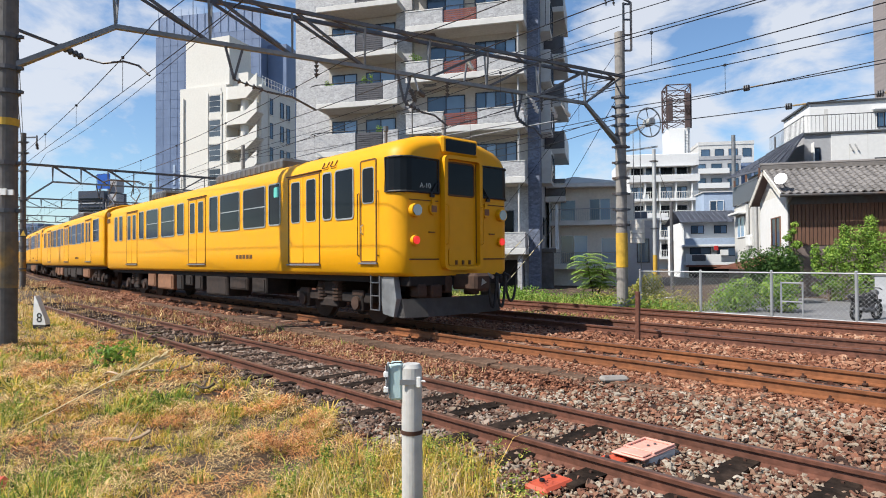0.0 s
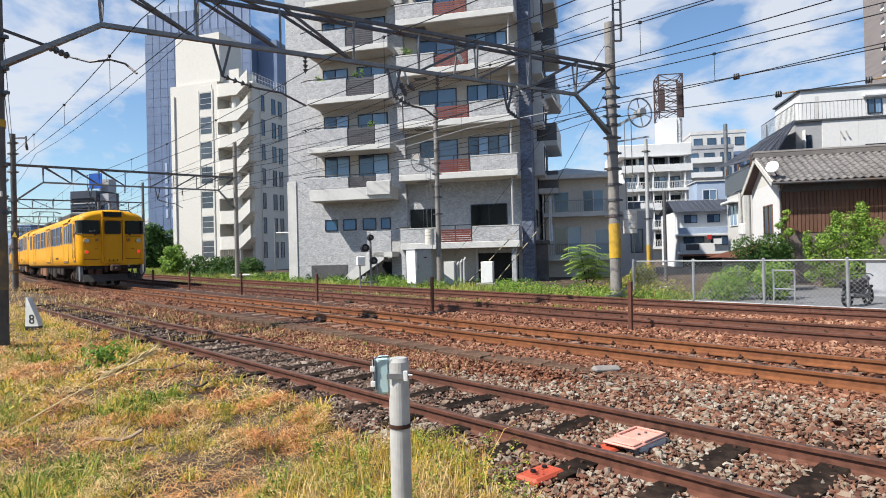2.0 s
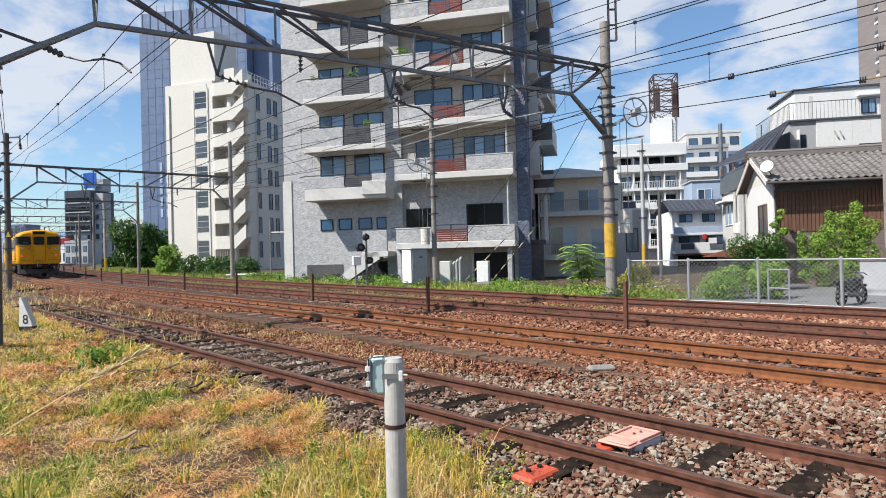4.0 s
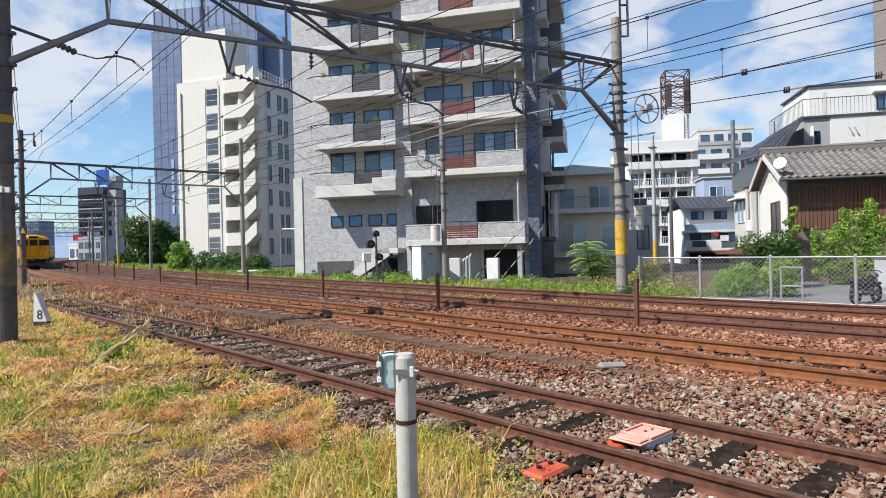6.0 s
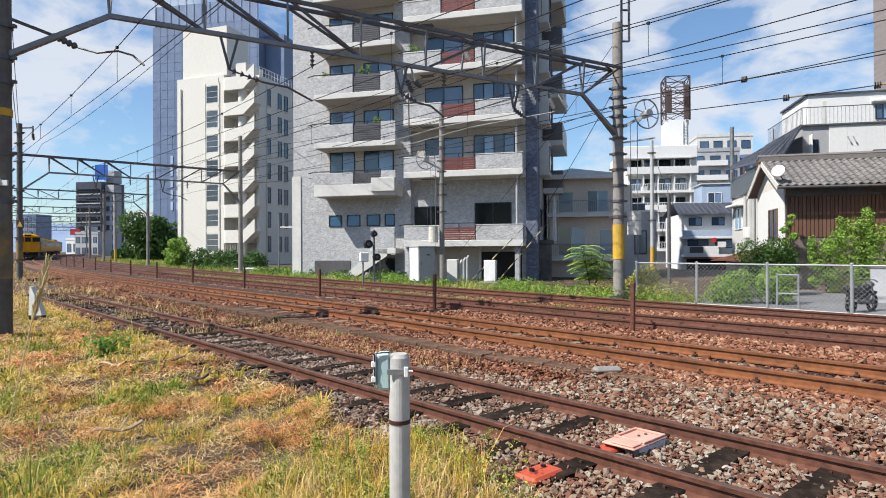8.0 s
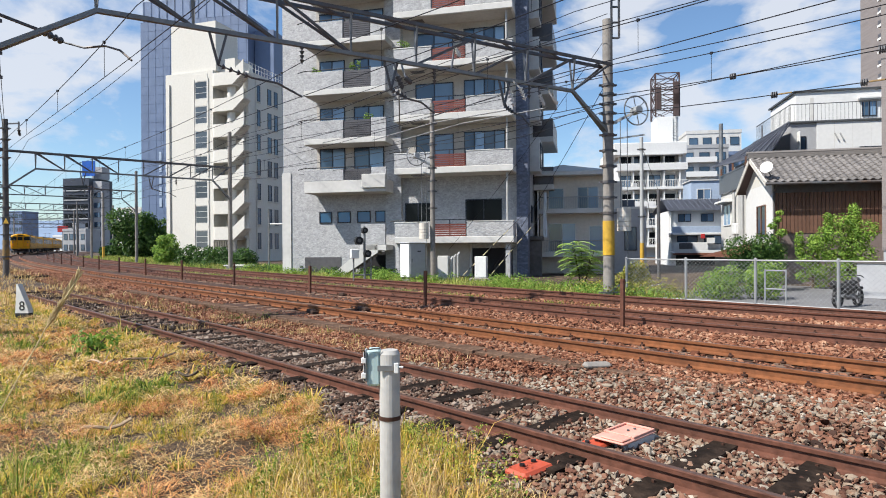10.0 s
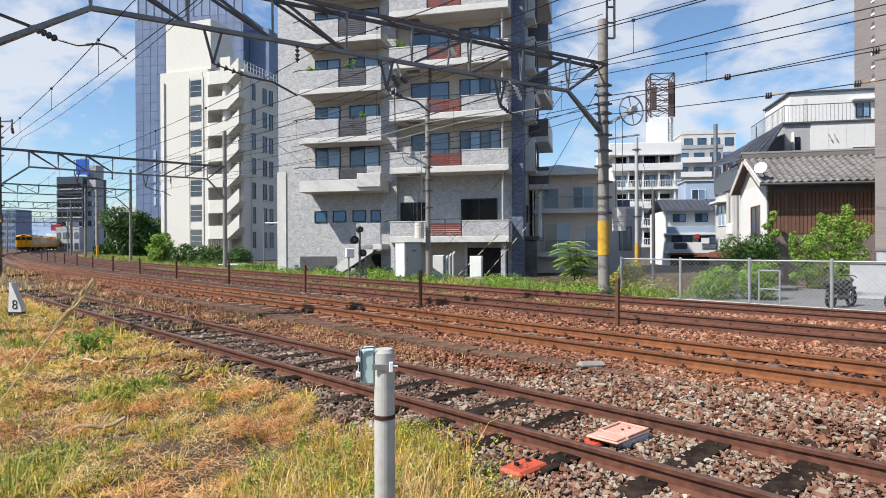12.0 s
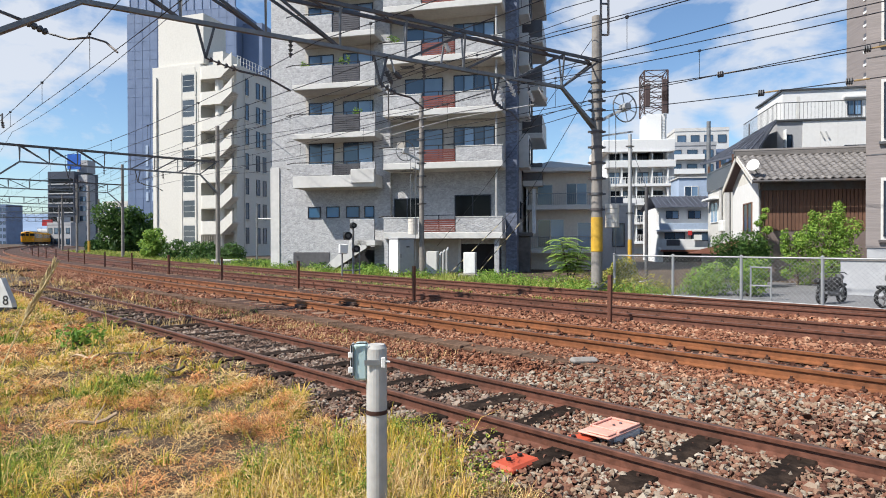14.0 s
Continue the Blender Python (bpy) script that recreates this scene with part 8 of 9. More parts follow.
def tussocks(name, x, y, per, height, width, reach, material, label, category, seed, z=-0.11):
    """Tufts: blades that spring from one root and arch outwards, each tuft of its own size."""
    g = np.random.default_rng(seed)
    n = len(x)
    size = np.repeat(g.lognormal(0, 0.35, n), per)
    cx, cy = np.repeat(x, per), np.repeat(y, per)
    m = n * per
    az, r0 = g.uniform(0, math.tau, m), g.uniform(0, 0.035, m) * size
    d = np.stack([np.cos(az), np.sin(az), np.zeros(m)], 1)
    root = np.stack([cx, cy, np.full(m, z)], 1) + d * r0[:, None]
    h = height * size * g.uniform(0.4, 1.15, m)
    out = reach * size * g.uniform(0.1, 1.3, m)
    fa = az + math.pi / 2 + g.uniform(-0.9, 0.9, m)
    sd = np.stack([np.cos(fa), np.sin(fa), np.zeros(m)], 1) * (width * g.uniform(0.6, 1.3, m))[:, None]
    up = np.array([0, 0, 1.0])
    mid = root + d * (out * 0.45)[:, None] + up * (h * 0.85)[:, None]
    tip = root + d * out[:, None] + up * (h * g.uniform(0.35, 1.25, m))[:, None]
    v = np.stack([root - sd, root + sd, mid - sd * 0.8, mid + sd * 0.8, tip], 1).reshape(-1, 3)
    b = np.arange(m)[:, None] * 5
    f = np.concatenate([b + [0, 1, 3], b + [0, 3, 2], b + [2, 3, 4]], 1).reshape(-1, 3)
    return tagged(soup(name, v, f, material), label, category, kind="stuff")


def near_spots(spots, soft=1.0):
    """A mask that is true inside the given round patches, with ragged rims."""
    def inside(a, b):
        q = np.zeros(len(a), bool)
        for cx, cy, r in spots:
            q |= np.hypot(a - cx, (b - cy) * 0.8) < r * (1 + 0.35 * soft * wobble(a, b, 3.0))
        return q
    return inside


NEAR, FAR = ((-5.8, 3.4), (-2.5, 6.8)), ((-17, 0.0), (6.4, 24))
GREEN = near_spots(((-2.75, 4.5, 0.42), (-3.3, 6.8, 0.36), (-4.7, 6.3, 0.45), (-7.2, 9.9, 0.7), (-5.4, 11.0, 0.6), (-1.25, 6.0, 0.22), (-0.5, 3.5, 0.35), (-2.2, 3.2, 0.3)))
RUST = near_spots(((-1.5, 5.2, 0.45), (-6.6, 10.9, 0.9), (-2.6, 6.0, 0.35), (-4.2, 7.6, 0.55), (-3.4, 5.2, 0.4), (-5.6, 9.0, 0.6), (-1.6, 4.1, 0.4), (-3.0, 9.4, 0.7), (-0.9, 4.9, 0.35)))
BARE = near_spots(((-2.05, 4.85, 0.27), (-2.6, 7.3, 0.38), (-3.9, 4.9, 0.3), (-1.5, 4.6, 0.28), (-3.4, 8.1, 0.55), (-1.9, 7.9, 0.6), (-7.6, 8.6, 0.5), (-5.0, 12.6, 0.7)))


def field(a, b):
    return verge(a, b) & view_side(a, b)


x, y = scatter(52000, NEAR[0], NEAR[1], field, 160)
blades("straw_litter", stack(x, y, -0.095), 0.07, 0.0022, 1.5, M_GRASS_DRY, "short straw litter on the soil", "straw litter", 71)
x, y = scatter(15000, NEAR[0], (2.0, 12.0), lambda a, b: field(a, b) & (BARE(a, b) | RUST(a, b) | (patch(a, b, 4.0, 5.2) > 0.7)), 161)
blades("dark_stems", stack(x, y, -0.09), 0.12, 0.0028, 1.3, M_STEM, "dark brown dead stems in the matted grass", "dead grass", 72)
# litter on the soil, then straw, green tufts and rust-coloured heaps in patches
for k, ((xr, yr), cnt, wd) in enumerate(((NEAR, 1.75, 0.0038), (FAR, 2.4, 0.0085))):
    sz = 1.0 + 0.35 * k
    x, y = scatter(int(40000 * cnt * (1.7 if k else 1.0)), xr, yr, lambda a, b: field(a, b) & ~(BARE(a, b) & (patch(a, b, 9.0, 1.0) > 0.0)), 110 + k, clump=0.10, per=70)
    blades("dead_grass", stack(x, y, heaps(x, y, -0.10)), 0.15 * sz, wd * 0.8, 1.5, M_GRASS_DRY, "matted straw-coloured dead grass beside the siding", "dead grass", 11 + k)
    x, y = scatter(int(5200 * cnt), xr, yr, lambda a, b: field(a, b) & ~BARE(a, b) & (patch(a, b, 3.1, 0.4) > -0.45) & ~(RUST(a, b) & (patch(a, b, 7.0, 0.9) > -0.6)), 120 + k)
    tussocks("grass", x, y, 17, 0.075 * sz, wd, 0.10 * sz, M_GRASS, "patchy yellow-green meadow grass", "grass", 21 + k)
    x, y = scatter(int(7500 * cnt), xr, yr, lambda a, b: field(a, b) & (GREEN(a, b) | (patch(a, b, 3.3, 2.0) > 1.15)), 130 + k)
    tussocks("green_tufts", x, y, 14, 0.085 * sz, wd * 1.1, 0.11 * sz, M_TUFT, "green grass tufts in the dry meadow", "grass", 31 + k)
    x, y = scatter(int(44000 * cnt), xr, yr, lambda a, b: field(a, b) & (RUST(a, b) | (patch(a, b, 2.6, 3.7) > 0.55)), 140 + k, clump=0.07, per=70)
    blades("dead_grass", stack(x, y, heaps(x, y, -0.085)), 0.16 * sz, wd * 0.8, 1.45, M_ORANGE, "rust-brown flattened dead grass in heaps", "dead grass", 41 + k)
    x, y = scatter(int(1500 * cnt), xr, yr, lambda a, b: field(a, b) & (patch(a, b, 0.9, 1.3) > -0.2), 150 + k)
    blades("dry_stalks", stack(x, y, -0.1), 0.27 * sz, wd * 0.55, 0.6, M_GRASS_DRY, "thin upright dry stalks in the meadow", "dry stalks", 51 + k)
x, y = scatter(1300, (-1.1, 0.1), (2.6, 4.4), lambda a, b: verge(a, b) & (np.hypot(a + 0.4, b - 3.5) < 0.8), 14, clump=0.06)
blades("weeds", stack(x, y, -0.12), 0.36, 0.0024, 0.7, M_GRASS_DRY, "tall straw-coloured weeds round the concrete post", "weeds", 4)
x, y = scatter(620, (-1.4, 0.3), (3.0, 5.4), lambda a, b: (np.hypot(a + 0.35, (b - 4.2) * 0.8) < 0.85 + 0.25 * wobble(a, b, 4.0)), 18)
tussocks("weeds", x, y, 12, 0.12, 0.0026, 0.12, M_GRASS, "mixed yellowish weeds round the concrete post", "weeds", 61)
x, y = scatter(330, (-0.3, 0.9), (3.2, 4.2), lambda a, b: (np.hypot((a - 0.25) * 0.8, b - 3.62) < 0.45), 19)
tussocks("weeds", x, y, 9, 0.075, 0.0026, 0.10, M_GRASS_DRY, "thin straw-coloured weeds at the ballast edge", "weeds", 62)
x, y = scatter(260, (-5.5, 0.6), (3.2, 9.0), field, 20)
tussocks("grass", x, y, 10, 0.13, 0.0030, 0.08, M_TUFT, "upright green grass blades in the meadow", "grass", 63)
x, y = scatter(64000, (-60, -6), (16, 80), lambda a, b: (NX * a + NY * b - np.maximum(0, -NY * a + NX * b - 20) ** 2 / 1280 < 5.6) & (side_s(a, b) > 16) & ~((np.abs(side_n(a, b)) < 0.9) & (side_s(a, b) < 27)), 15, clump=0.3)
blades("dry_grass", stack(x, y, -0.12 + GRADE * np.maximum(0, -NY * x + NX * y - 8)), 0.30, 0.014, 0.8, M_GRASS_DRY, "dry straw-coloured grass at the end of the siding", "grass", 5)
x, y = scatter(52000, (-26, -2), (10, 30), lambda a, b: (np.abs(side_n(a, b)) < 1.5) & (side_s(a, b) > 10) & (patch(a, b, 1.1, 0.3) > 0.9 - 0.075 * (side_s(a, b) - 10)), 25, clump=0.12)
blades("dry_grass", stack(x, y, -0.13), 0.17, 0.007, 0.9, M_GRASS_DRY, "dry tan grass growing over the far siding", "grass", 73)
x, y = scatter(15000, (-18, 2), (7, 30), lambda a, b: (np.abs(side_n(a, b) - 1.75 - 0.2 * wobble(a, b, 2)) < 0.5) & (side_s(a, b) > 9) & (patch(a, b, 1.4, 1.0) > 0.1), 16, clump=0.12)
blades("weeds", stack(x, y, 0.0), 0.13, 0.005, 0.9, M_STRAW_DULL, "sparse dry weeds in the ballast", "weeds", 6)
x, y = scatter(5000, (-12, 4), (6, 22), lambda a, b: (np.abs(side_n(a, b) - 1.6) < 0.6) & (side_s(a, b) > 8) & (patch(a, b, 1.7, 5.0) > 0.7), 17, clump=0.1)
blades("weeds", stack(x, y, 0.01), 0.12, 0.006, 0.7, M_GRASS_GREEN, "low green weeds in the ballast", "weeds", 7)


def line_scatter(n, n0, n1, s0, s1, seed, clump=0.3, z=-0.08):
    g = np.random.default_rng(seed)
    k = max(1, n // 16)
    cn, cs = g.uniform(n0, n1, k), g.uniform(s0, s1, k)
    i = g.integers(0, k, n)
    pn, ps = cn[i] + g.normal(0, clump, n), cs[i] + g.normal(0, clump, n)
    return np.array([on_line(a, b, z)[0] for a, b in zip(pn, ps)])


blades("verge_grass", line_scatter(16000, 16.3, 19.5, 9, 40, 21), 0.27, 0.010, 0.8, M_GRASS_GREEN, "bright green verge grass below the flats", "grass", 7)
blades("verge_grass", line_scatter(14000, 16.0, 22.5, 36, 110, 22, 0.6), 0.34, 0.022, 0.8, M_GRASS_GREEN, "green weeds on the far bank of the curve", "grass", 8)
blades("dry_weeds", line_scatter(6000, 5.5, 6.7, 11, 55, 27, 0.16, -0.08), 0.15, 0.007, 0.9, M_STRAW_DULL, "dry brown weeds beside the near main track", "weeds", 28)
blades("dry_weeds", line_scatter(1300, 5.3, 6.3, 6, 14, 29, 0.10, -0.06), 0.11, 0.004, 0.9, M_GRASS_DRY, "sparse straw-coloured weeds by the cable trough", "weeds", 30)
blades("weeds", line_scatter(2500, 12.3, 12.8, 8, 40, 23, 0.15, 0.04), 0.14, 0.006, 0.6, M_GRASS_GREEN, "low green weeds between the tracks", "weeds", 9)


def leaf_cloud(lobes, n, size, seed, droop=0.2):
    """Leaves over a set of lobes (centre, radii), denser at the skin, with gaps."""
    g = np.random.default_rng(seed)
    vol = np.array([r[0] * r[1] * r[2] for _, r in lobes]) ** 0.67
    pick = g.choice(len(lobes), n, p=vol / vol.sum())
    c = np.array([q[0] for q in lobes])[pick]
    r = np.array([q[1] for q in lobes])[pick]
    d = g.normal(size=(n, 3))
    d /= np.linalg.norm(d, axis=1)[:, None]
    rad = g.uniform(0.45, 1.0, n) ** 0.6 * g.uniform(0.85, 1.18, n)
    p = c + d * r * rad[:, None]
    nz = d + g.normal(0, 0.6, (n, 3)) + [0, 0, 0.5]
    nz /= np.linalg.norm(nz, axis=1)[:, None]
    a = np.cross(nz, g.normal(size=(n, 3)))
    a /= np.linalg.norm(a, axis=1)[:, None] + 1e-9
    b = np.cross(nz, a)
    sz = size * g.uniform(0.6, 1.3, n)[:, None]
    v = np.stack([p - a * sz, p + b * sz * 0.45 - nz * sz * droop, p + a * sz, p - b * sz * 0.45 - nz * sz * droop], 1).reshape(-1, 3)
    f = (np.arange(n)[:, None] * 4 + [0, 1, 2, 3])
    return v, f


def tree(name, x, y, z, h, spread, n, size, material, label, seed, category="tree", trunk=0.28, low=0.35, lobes=9, shoots=0):
    rnd = random.Random(seed)
    t = empty(name, Matrix.Translation((x, y, z)), label=label, category=category)
    bm = BM()
    rod(bm, (0, 0, -0.3), (rnd.uniform(-0.1, 0.1), 0, h * 0.62), trunk * h * 0.075 + 0.02, trunk * h * 0.03, 8)
    ls = []
    for k in range(lobes):
        an = k * 2.4 + rnd.uniform(-0.4, 0.4)
        q = low + (0.95 - low) * (k + 0.5) / lobes
        rr = spread * (0.75 - 0.55 * abs(q - 0.55)) * rnd.uniform(0.4, 0.8)
        c = (math.cos(an) * rr, math.sin(an) * rr, h * q)
        e = spread * rnd.uniform(0.33, 0.52)
        ls.append((c, (e, e, e * rnd.uniform(0.65, 0.95))))
        rod(bm, (0, 0, h * q * 0.55), c, 0.02 * h * 0.5 + 0.01, 0.01, 5)
    for k in range(shoots):
        an, rr = k * 2.1 + 0.5, spread * (0.25 + 0.4 * ((k * 37) % 10) / 10)
        top = h * (0.92 + 0.2 * ((k * 53) % 10) / 10)
        for q in (0.72, 0.82, 0.92, 1.0):
            ls.append(((math.cos(an) * rr, math.sin(an) * rr, top * q), (0.17, 0.17, 0.2)))
        rod(bm, (0, 0, h * 0.4), (math.cos(an) * rr, math.sin(an) * rr, top), 0.015, 0.006, 5)
    part("trunk", bm, M_BARK, t)
    v, f = leaf_cloud(ls, n, size, seed)
    soup("crown", v, f, material, t)
    return t


def feather_sapling(x, y, z, label, seed):
    """Many thin stems from one root, each with long arching leaves of paired leaflets."""
    g = random.Random(seed)
    t = empty("sapling", Matrix.Translation((x, y, z)), label=label, category="sapling")
    verts, faces = [], []
    for k in range(5):
        an = k * 1.3 + g.uniform(-0.3, 0.3)
        top = Vector((math.cos(an) * g.uniform(0.15, 0.55), math.sin(an) * g.uniform(0.15, 0.5), g.uniform(1.1, 1.9)))
        bm = BM()
        rod(bm, (0, 0, -0.1), top, 0.022, 0.010, 6)
        part("stem", bm, M_BARK, t)
        for j in range(18):
            base = top * (0.35 + 0.65 * j / 17)
            la = j * 2.4 + k
            d = Vector((math.cos(la), math.sin(la), 0))
            ln = g.uniform(0.45, 0.75)
            for i in range(11):
                q = (i + 1) / 11
                c = base + d * (ln * q) + Vector((0, 0, ln * (0.55 * q - 0.62 * q * q)))
                sd = Vector((-d.y, d.x, 0))
                w = 0.20 * (1 - 0.55 * abs(q - 0.45))
                for sg in (-1, 1):
                    tip = c + sd * (sg * w) + d * 0.05 - Vector((0, 0, 0.04))
                    n0 = len(verts)
                    verts += [c, (c + tip) / 2 + d * 0.045, tip, (c + tip) / 2 - d * 0.036]
                    faces.append((n0, n0 + 1, n0 + 2, n0 + 3))
    raw("leaves", verts, faces, M_LEAF_PALE, t)
    return t


def weed_bank(name, n0, n1, s0, s1, clumps, material, size, h, label, seed):
    """Low leafy clumps along the line."""
    g = random.Random(seed)
    lobes = []
    for k in range(clumps):
        p = on_line(g.uniform(n0, n1), g.uniform(s0, s1), 0.0)[0]
        for i in range(3):
            r = h * g.uniform(0.5, 1.2)
            lobes.append(((p.x + g.uniform(-0.4, 0.4), p.y + g.uniform(-0.4, 0.4), p.z - 0.05 + r * 0.35), (r * 1.2, r * 1.2, r * 0.8)))
    v, f = leaf_cloud(lobes, clumps * 190, size, seed)
    return tagged(soup(name, v, f, material), label, "weeds", kind="stuff")


tree("tree", -41.5, 88.0, -0.2, 6.6, 4.3, 5200, 0.30, M_LEAF, "dense dark green broadleaf tree beside the line", 31, low=0.15, lobes=14)
tree("tree", -37.5, 90.0, -0.2, 5.6, 3.2, 3000, 0.28, M_LEAF, "dark green tree beside the cream flats", 32, low=0.15, lobes=10)
for k, (x, y, h, r) in enumerate(((-55, 106, 1.6, 1.8), (-50, 100, 1.5, 1.8))):
    tree("far_tree", x, y, 0.2, h, r, 900, 0.55, M_LEAF, "dark green tree far along the curve", 70 + k, low=0.15, lobes=9)
def balcony_plants():
    """Pot plants behind the flats' parapets."""
    m = local(4.71, 32.95, -15)
    for k, (u, z, w, h) in enumerate(((-11.1, 11.35, 0.45, 0.35), (-8.7, 11.35, 0.55, 0.6), (-6.0, 12.25, 0.4, 0.7), (-8.0, 8.65, 0.3, 0.3))):
        p = m @ Vector((u, -1.15, z))
        t = empty("potted_plant", Matrix.Translation(p), label="green leafy pot plant behind a balcony parapet", category="plant", group="balcony plants")
        bm = BM()
        rod(bm, (0, 0, -0.5), (0, 0, -0.12), 0.10, 0.14, 12)
        part("pot", bm, M_BROWNB, t)
        g = random.Random(k)
        v, f = leaf_cloud([((g.uniform(-w, w) * 0.6, g.uniform(-0.1, 0.1), h * g.uniform(0.0, 0.8)), (0.16, 0.14, 0.16)) for i in range(6)], 160, 0.06, 90 + k)
        soup("leaves", v, f, M_LEAF_LIGHT, t)


balcony_plants()
tree("shrub", -24.7, 58.0, -0.1, 3.0, 1.6, 2200, 0.16, M_LEAF_LIGHT, "light green shrub in front of the flats", 33, "shrub", low=0.15)
for k, (x, y, h) in enumerate(((-22.0, 56.5, 1.9), (-20.0, 55.5, 1.7), (-18.2, 54.0, 1.6), (-15.4, 51.0, 1.5))):
    tree("hedge_shrub", x, y, -0.1, h, 1.5, 1500, 0.13, M_LEAF, "dark green hedge shrub along the bank", 34 + k, "shrub", low=0.15, lobes=7)
tree("shrub", 6.9, 20.6, -0.1, 0.95, 0.8, 1800, 0.06, M_LEAF_YELLOW, "yellowish weedy bush behind the fence end", 42, "shrub", low=0.2)
feather_sapling(5.65, 22.6, -0.1, "young tree with long feathery pale green leaves", 43)
weed_bank("leafy_weeds", 16.5, 18.6, 8.5, 17, 26, M_LEAF_LIGHT, 0.045, 0.32, "leafy light green weeds on the verge", 81)
weed_bank("leafy_weeds", 16.6, 19.2, 15, 40, 34, M_LEAF_LIGHT, 0.06, 0.36, "leafy weeds below the flats", 82)
weed_bank("dark_weeds", 17.2, 20.5, 16, 60, 30, M_LEAF, 0.08, 0.40, "dark green weeds along the bank", 83)
weed_bank("yellow_weeds", 16.9, 18.3, 9.5, 12.5, 13, M_LEAF_YELLOW, 0.05, 0.50, "yellowish weeds beside the gantry pole", 84)
weed_bank("track_weeds", 15.0, 16.0, 20, 60, 16, M_LEAF_LIGHT, 0.05, 0.14, "low green weeds at the ballast edge", 85)
tree("shrub", 11.9, 22.3, -0.1, 1.8, 1.25, 6500, 0.058, M_LEAF, "rounded dark green shrub by the parking lot", 44, "shrub", low=0.2, lobes=11)
tree("shrub", 10.0, 18.3, -0.1, 0.95, 0.9, 2000, 0.06, M_LEAF_LIGHT, "light green creeper mound behind the fence", 45, "shrub", low=0.15)
tree("shrub", 8.9, 18.7, -0.1, 0.85, 0.9, 1800, 0.06, M_LEAF_LIGHT, "light green weeds behind the fence", 46, "shrub", low=0.15)
tree("tree", 15.5, 22.4, -0.1, 2.75, 1.15, 6500, 0.058, M_LEAF_LIGHT, "bright green self-sown tree before the brown wall", 47, low=0.1, lobes=13, shoots=5)
tree("tree", 14.4, 22.8, -0.1, 2.0, 0.8, 3600, 0.055, M_LEAF_LIGHT, "bushy self-sown sapling before the brown wall", 48, low=0.1, lobes=9, shoots=2)
tree("creeper", 14.55, 25.4, -0.1, 3.3, 0.42, 900, 0.07, M_LEAF_LIGHT, "green creeper climbing the house corner", 49, "creeper", low=0.2, lobes=9)
tree("broadleaf_weed", -5.0, 9.3, -0.12, 0.36, 0.42, 190, 0.055, M_LEAF_LIGHT, "green broad-leaved weed in the dry grass", 50, "weed", low=0.35, lobes=6)


g_w = random.Random(23)
lobes_ = []
for k in range(46):
    px_, py_ = g_w.uniform(-1.2, 0.75), g_w.uniform(3.55, 4.9)
    if side_n(px_, py_) < -0.95:
        for q in (0.05, 0.14, 0.22):
            lobes_.append(((px_ + g_w.uniform(-0.04, 0.04), py_ + g_w.uniform(-0.04, 0.04), -0.1 + q), (0.05, 0.05, 0.05)))
v_, f_w = leaf_cloud(lobes_, 3600, 0.012, 24)
tagged(soup("leafy_weeds", v_, f_w, M_TUFT), "small-leaved green weeds at the post's foot", "weeds", kind="stuff")


def sticks():
    rnd = random.Random(6)
    for k, (x, y, l, a) in enumerate(((-4.7, 8.5, 0.7, -0.6), (-4.3, 8.45, 0.8, 0.1), (-3.95, 8.5, 0.35, 0.9), (-3.2, 7.6, 0.5, -0.5), (-3.0, 5.2, 0.45, 0.4))):
        bm = BM()
        p0 = Vector((x, y, -0.02))
        d = Vector((math.cos(a), math.sin(a), 0.12))
        pts = [p0 + d * l * q + Vector((0, 0, 0.03 * math.sin(q * 7))) for q in np.linspace(0, 1, 6)]
        tube(bm, pts, 0.016, 6)
        rod(bm, pts[3], pts[3] + Vector((0.05, 0.1, 0.14)), 0.011, 0.005, 5)
        s = part("dead_branch", bm, M_BARK if k % 2 else mat("bleached_wood", (0.42, 0.30, 0.19), rough=0.85, bump=0.3))
        tagged(s, "dead bleached branch lying in the grass", "branch", "dead branches")
    bm = BM()
    box(bm, -0.2, 0.2, -0.1, 0.1, -0.13, -0.02, bevel=0.03)
    s = part("red_scrap", bm, M_RED, at=local(-3.35, 4.35, 20))
    tagged(s, "red painted scrap half hidden in the grass", "scrap")


sticks()


# a seed stalk that the wind bends
def stalk():
    s = empty("seed_stalk", Matrix.Translation((-4.18, 6.0, -0.1)), label="tall pale dry grass stalk with a feathery seed head", category="grass stalk")
    straw = mat("pale_straw", (0.55, 0.44, 0.24), rough=0.7, var=0.15, bump=0)
    bm = BM()
    tube(bm, [(0.0, 0, 0), (0.01, 0, 0.6), (0.02, 0, 1.2), (0.04, 0, 1.5)], 0.006, 5)
    part("stem", bm, straw, s)
    g = random.Random(9)
    bm = BM()
    for k in range(80):
        z = 0.98 + 0.59 * k / 80
        a = g.uniform(0, math.tau)
        p = Vector((0.02 + 0.03 * k / 80, 0, z))
        bar(bm, p, p + Vector((math.cos(a) * 0.03, math.sin(a) * 0.03, 0.10)), 0.010, 0.006)
    part("seed_head", bm, straw, s)
    return s


STALK = stalk()


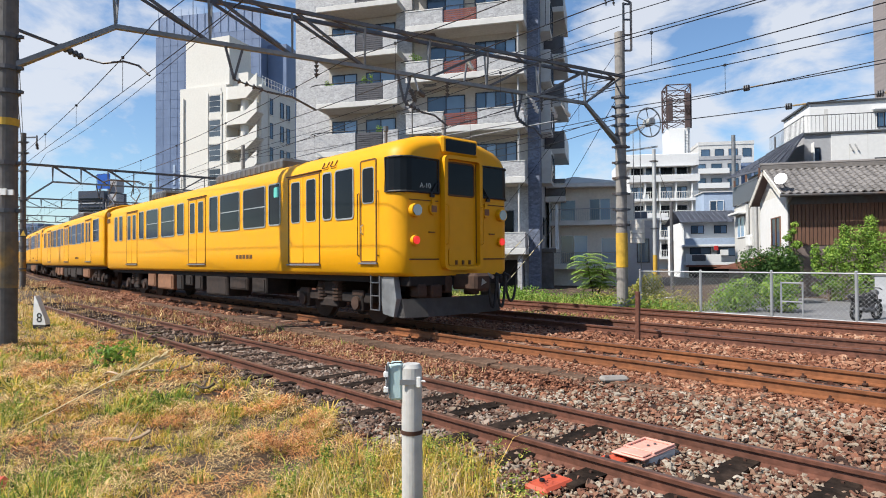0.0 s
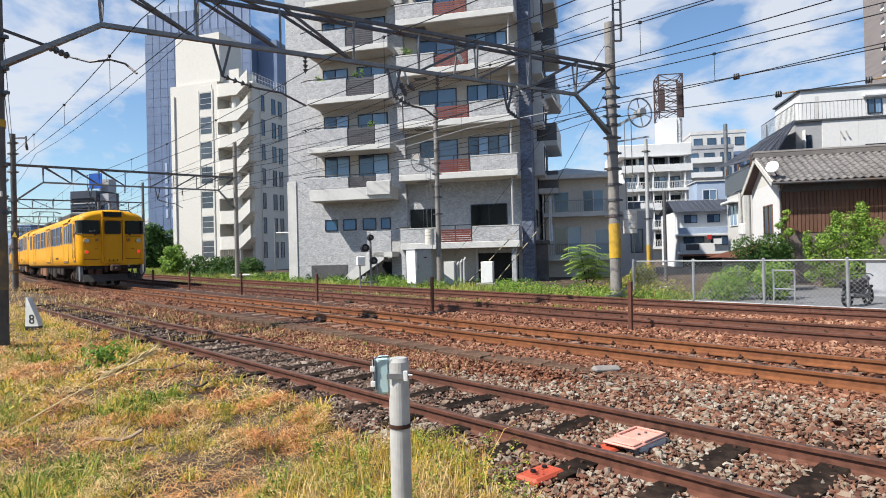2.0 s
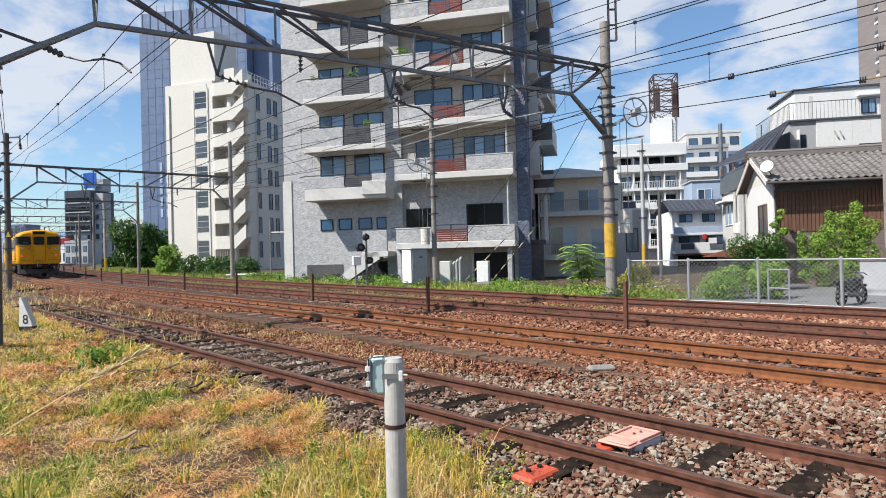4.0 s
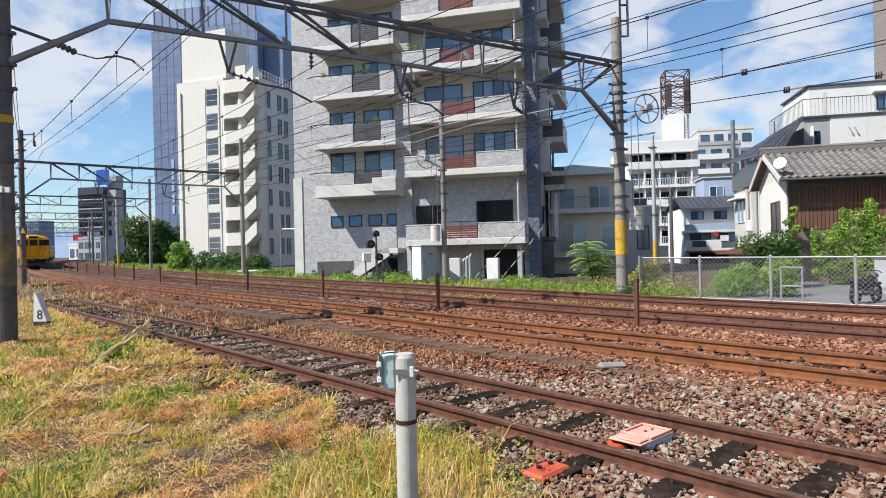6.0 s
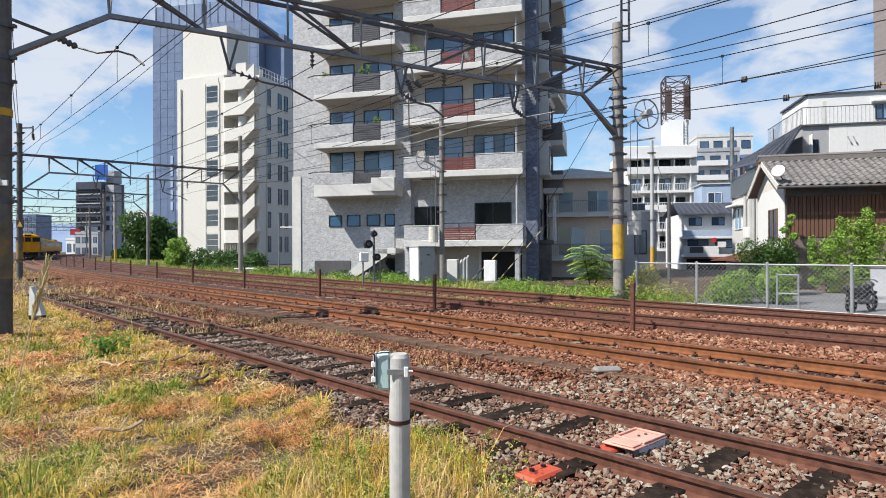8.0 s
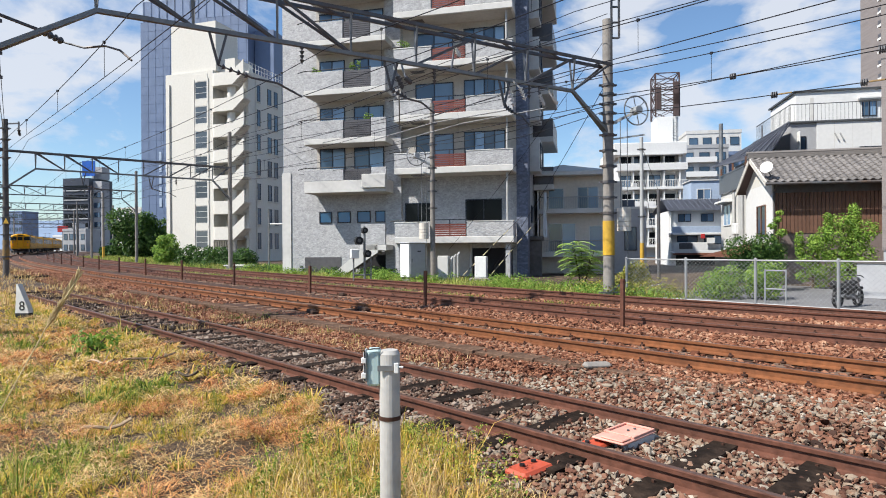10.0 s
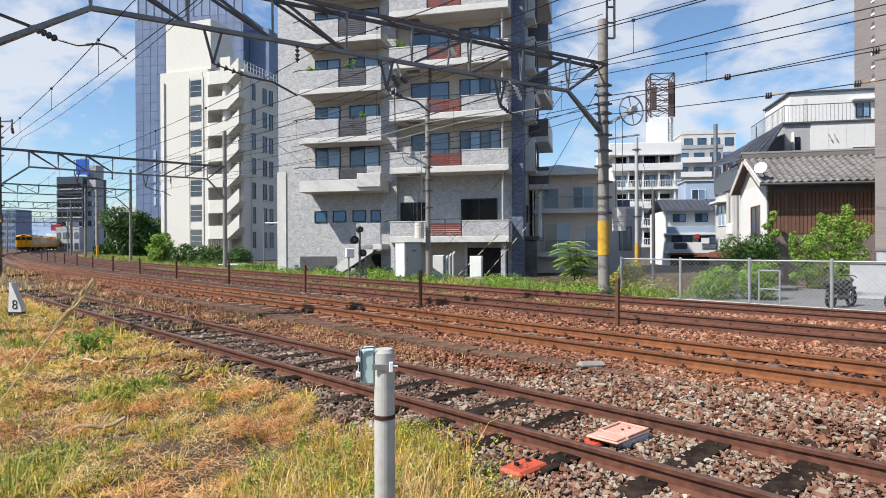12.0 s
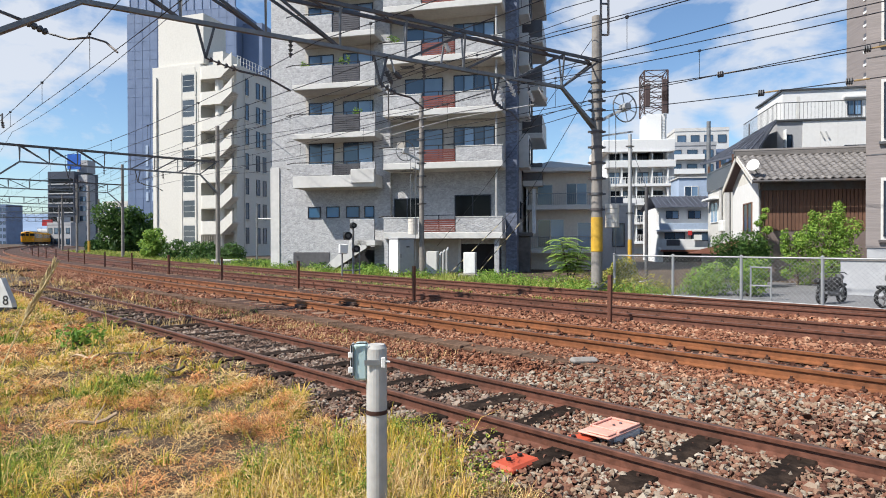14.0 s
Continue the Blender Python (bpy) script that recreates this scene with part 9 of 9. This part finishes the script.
# ---- loose stone on the track beds ----
def stones(name, px, py, pz, size, material, label, seed):
    g = np.random.default_rng(seed)
    n = len(px)
    t = (1 + 5 ** 0.5) / 2
    base = np.array([(-1, t, 0), (1, t, 0), (-1, -t, 0), (1, -t, 0), (0, -1, t), (0, 1, t), (0, -1, -t), (0, 1, -t), (t, 0, -1), (t, 0, 1), (-t, 0, -1), (-t, 0, 1)]) / 1.9
    tri = np.array([(0, 11, 5), (0, 5, 1), (0, 1, 7), (0, 7, 10), (0, 10, 11), (1, 5, 9), (5, 11, 4), (11, 10, 2), (10, 7, 6), (7, 1, 8), (3, 9, 4), (3, 4, 2), (3, 2, 6), (3, 6, 8), (3, 8, 9), (4, 9, 5), (2, 4, 11), (6, 2, 10), (8, 6, 7), (9, 8, 1)])
    v = base[None] * g.uniform(0.38, 1.45, (n, 12, 1))
    sc = g.uniform(0.55, 1.35, (n, 1, 3)) * (size * g.lognormal(0, 0.28, (n, 1, 1)))
    sc[..., 2] *= 0.75
    v = v * sc
    a = g.uniform(0, math.tau, n)
    ca, sa = np.cos(a)[:, None], np.sin(a)[:, None]
    tl = g.uniform(-0.6, 0.6, n)
    ct, st_ = np.cos(tl)[:, None], np.sin(tl)[:, None]
    x, y, z = v[..., 0], v[..., 1], v[..., 2]
    y, z = y * ct - z * st_, y * st_ + z * ct
    v = np.stack([x * ca - y * sa + px[:, None], x * sa + y * ca + py[:, None], z + pz[:, None]], 2).reshape(-1, 3)
    f = (np.arange(n)[:, None, None] * 12 + tri[None]).reshape(-1, 3)
    ob = soup(name, v, f, material)
    return tagged(ob, label, "ballast stones", kind="stuff")


def bed_points(n, a0, a1, s0, s1, siding, z, seed, rails, sleepers=None):
    g = np.random.default_rng(seed)
    a = g.uniform(a0, a1, n)
    s = s0 + (s1 - s0) * g.uniform(0, 1, n) ** 1.25
    keep = np.ones(n, bool)
    for r in rails:
        keep &= np.abs(a - r) > 0.085
    if sleepers:
        on = (np.abs((s - sleepers[0] + sleepers[1] / 2) % sleepers[1] - sleepers[1] / 2) < 0.095) & (np.abs(a) < 1.0)
        keep &= ~on | (g.uniform(0, 1, n) < 0.16)
    a, s = a[keep], s[keep]
    if siding:
        px, py = SC * (SIDE_N + a) - SS * s, SS * (SIDE_N + a) + SC * s
    else:
        px, py = NX * a - NY * s, NY * a + NX * s
    return px, py, np.full(len(px), z) + g.uniform(-0.03, 0.024, len(px))


def shoulder(pts):
    """Lets stones lie on the slope from the siding up to the main bed."""
    px, py, pz = pts
    n = NX * px + NY * py
    return px, py, pz + np.interp(n, (5.35, 6.6), (-0.15, 0.0))


bx_, by_, bz_ = bed_points(70000, -1.85, 1.5, -2.2, 12, True, -0.132, 51, (-0.566, 0.566), (-6.06, 0.68))
brown = side_s(bx_, by_) + np.random.default_rng(5).normal(0, 1.0, len(bx_)) + 1.2 * wobble(bx_, by_, 1.5) > 4.6
stones("ballast_stones", bx_[~brown], by_[~brown], bz_[~brown], 0.0205, M_STONE, "grey, beige and brown crushed stones round the siding", 61)
stones("ballast_stones", bx_[brown], by_[brown], bz_[brown], 0.0205, M_STONE_DARK, "grey-brown crushed stones further along the siding", 69)
stones("ballast_stones", *bed_points(11000, -1.2, 1.5, 11, 28, True, -0.14, 52, (-0.566, 0.566), (-6.06, 0.68)), 0.030, M_STONE_DARK, "dark crushed stones round the far siding sleepers", 62)
sx, sy, sz_ = shoulder(bed_points(52000, 5.3, 7.05, -2.5, 17, False, 0.035, 53, ()))
line_n, line_s = NX * sx + NY * sy, -NY * sx + NX * sy
pale = (line_n < 6.15 + np.maximum(0, 6.5 - line_s) * 0.095) & (line_s < 5.6 + 1.2 * np.sin(line_n * 5)) & (np.random.default_rng(3).uniform(0, 1, len(sx)) < 0.85)
stones("ballast_stones", sx[pale], sy[pale], sz_[pale], 0.0225, M_STONE, "mixed grey and beige crushed stones beside the siding", 63)
stones("ballast_stones", sx[~pale], sy[~pale], sz_[~pale], 0.0215, M_STONE_MAIN, "rust-stained crushed stones beside the near main track", 68)
stones("ballast_stones", *bed_points(30000, 8.35, 10.25, -2, 24, False, 0.045, 54, ()), 0.029, M_STONE_MAIN, "rust-stained crushed stones between main tracks", 64)
stones("ballast_stones", *bed_points(17000, 11.55, 13.4, 0, 24, False, 0.045, 55, ()), 0.036, M_STONE_MAIN, "rust-stained crushed stones between the far tracks", 65)
stones("ballast_stones", *bed_points(6000, 7.2, 8.15, -2, 22, False, 0.03, 56, ()), 0.03, M_STONE_MAIN, "rust-stained crushed stones between the near rails", 66)
g_ = np.random.default_rng(77)
far_n, far_s = g_.uniform(5.4, 7.0, 13000), g_.uniform(16, 50, 13000)
pts_ = np.array([on_line(a, b, 0.035)[0] for a, b in zip(far_n, far_s)])
stones("ballast_stones", pts_[:, 0], pts_[:, 1], pts_[:, 2] + np.interp(far_n, (5.35, 6.6), (-0.15, 0.0)), 0.034, M_STONE_MAIN, "rust-stained crushed stones further along the near main track", 67)


motions()
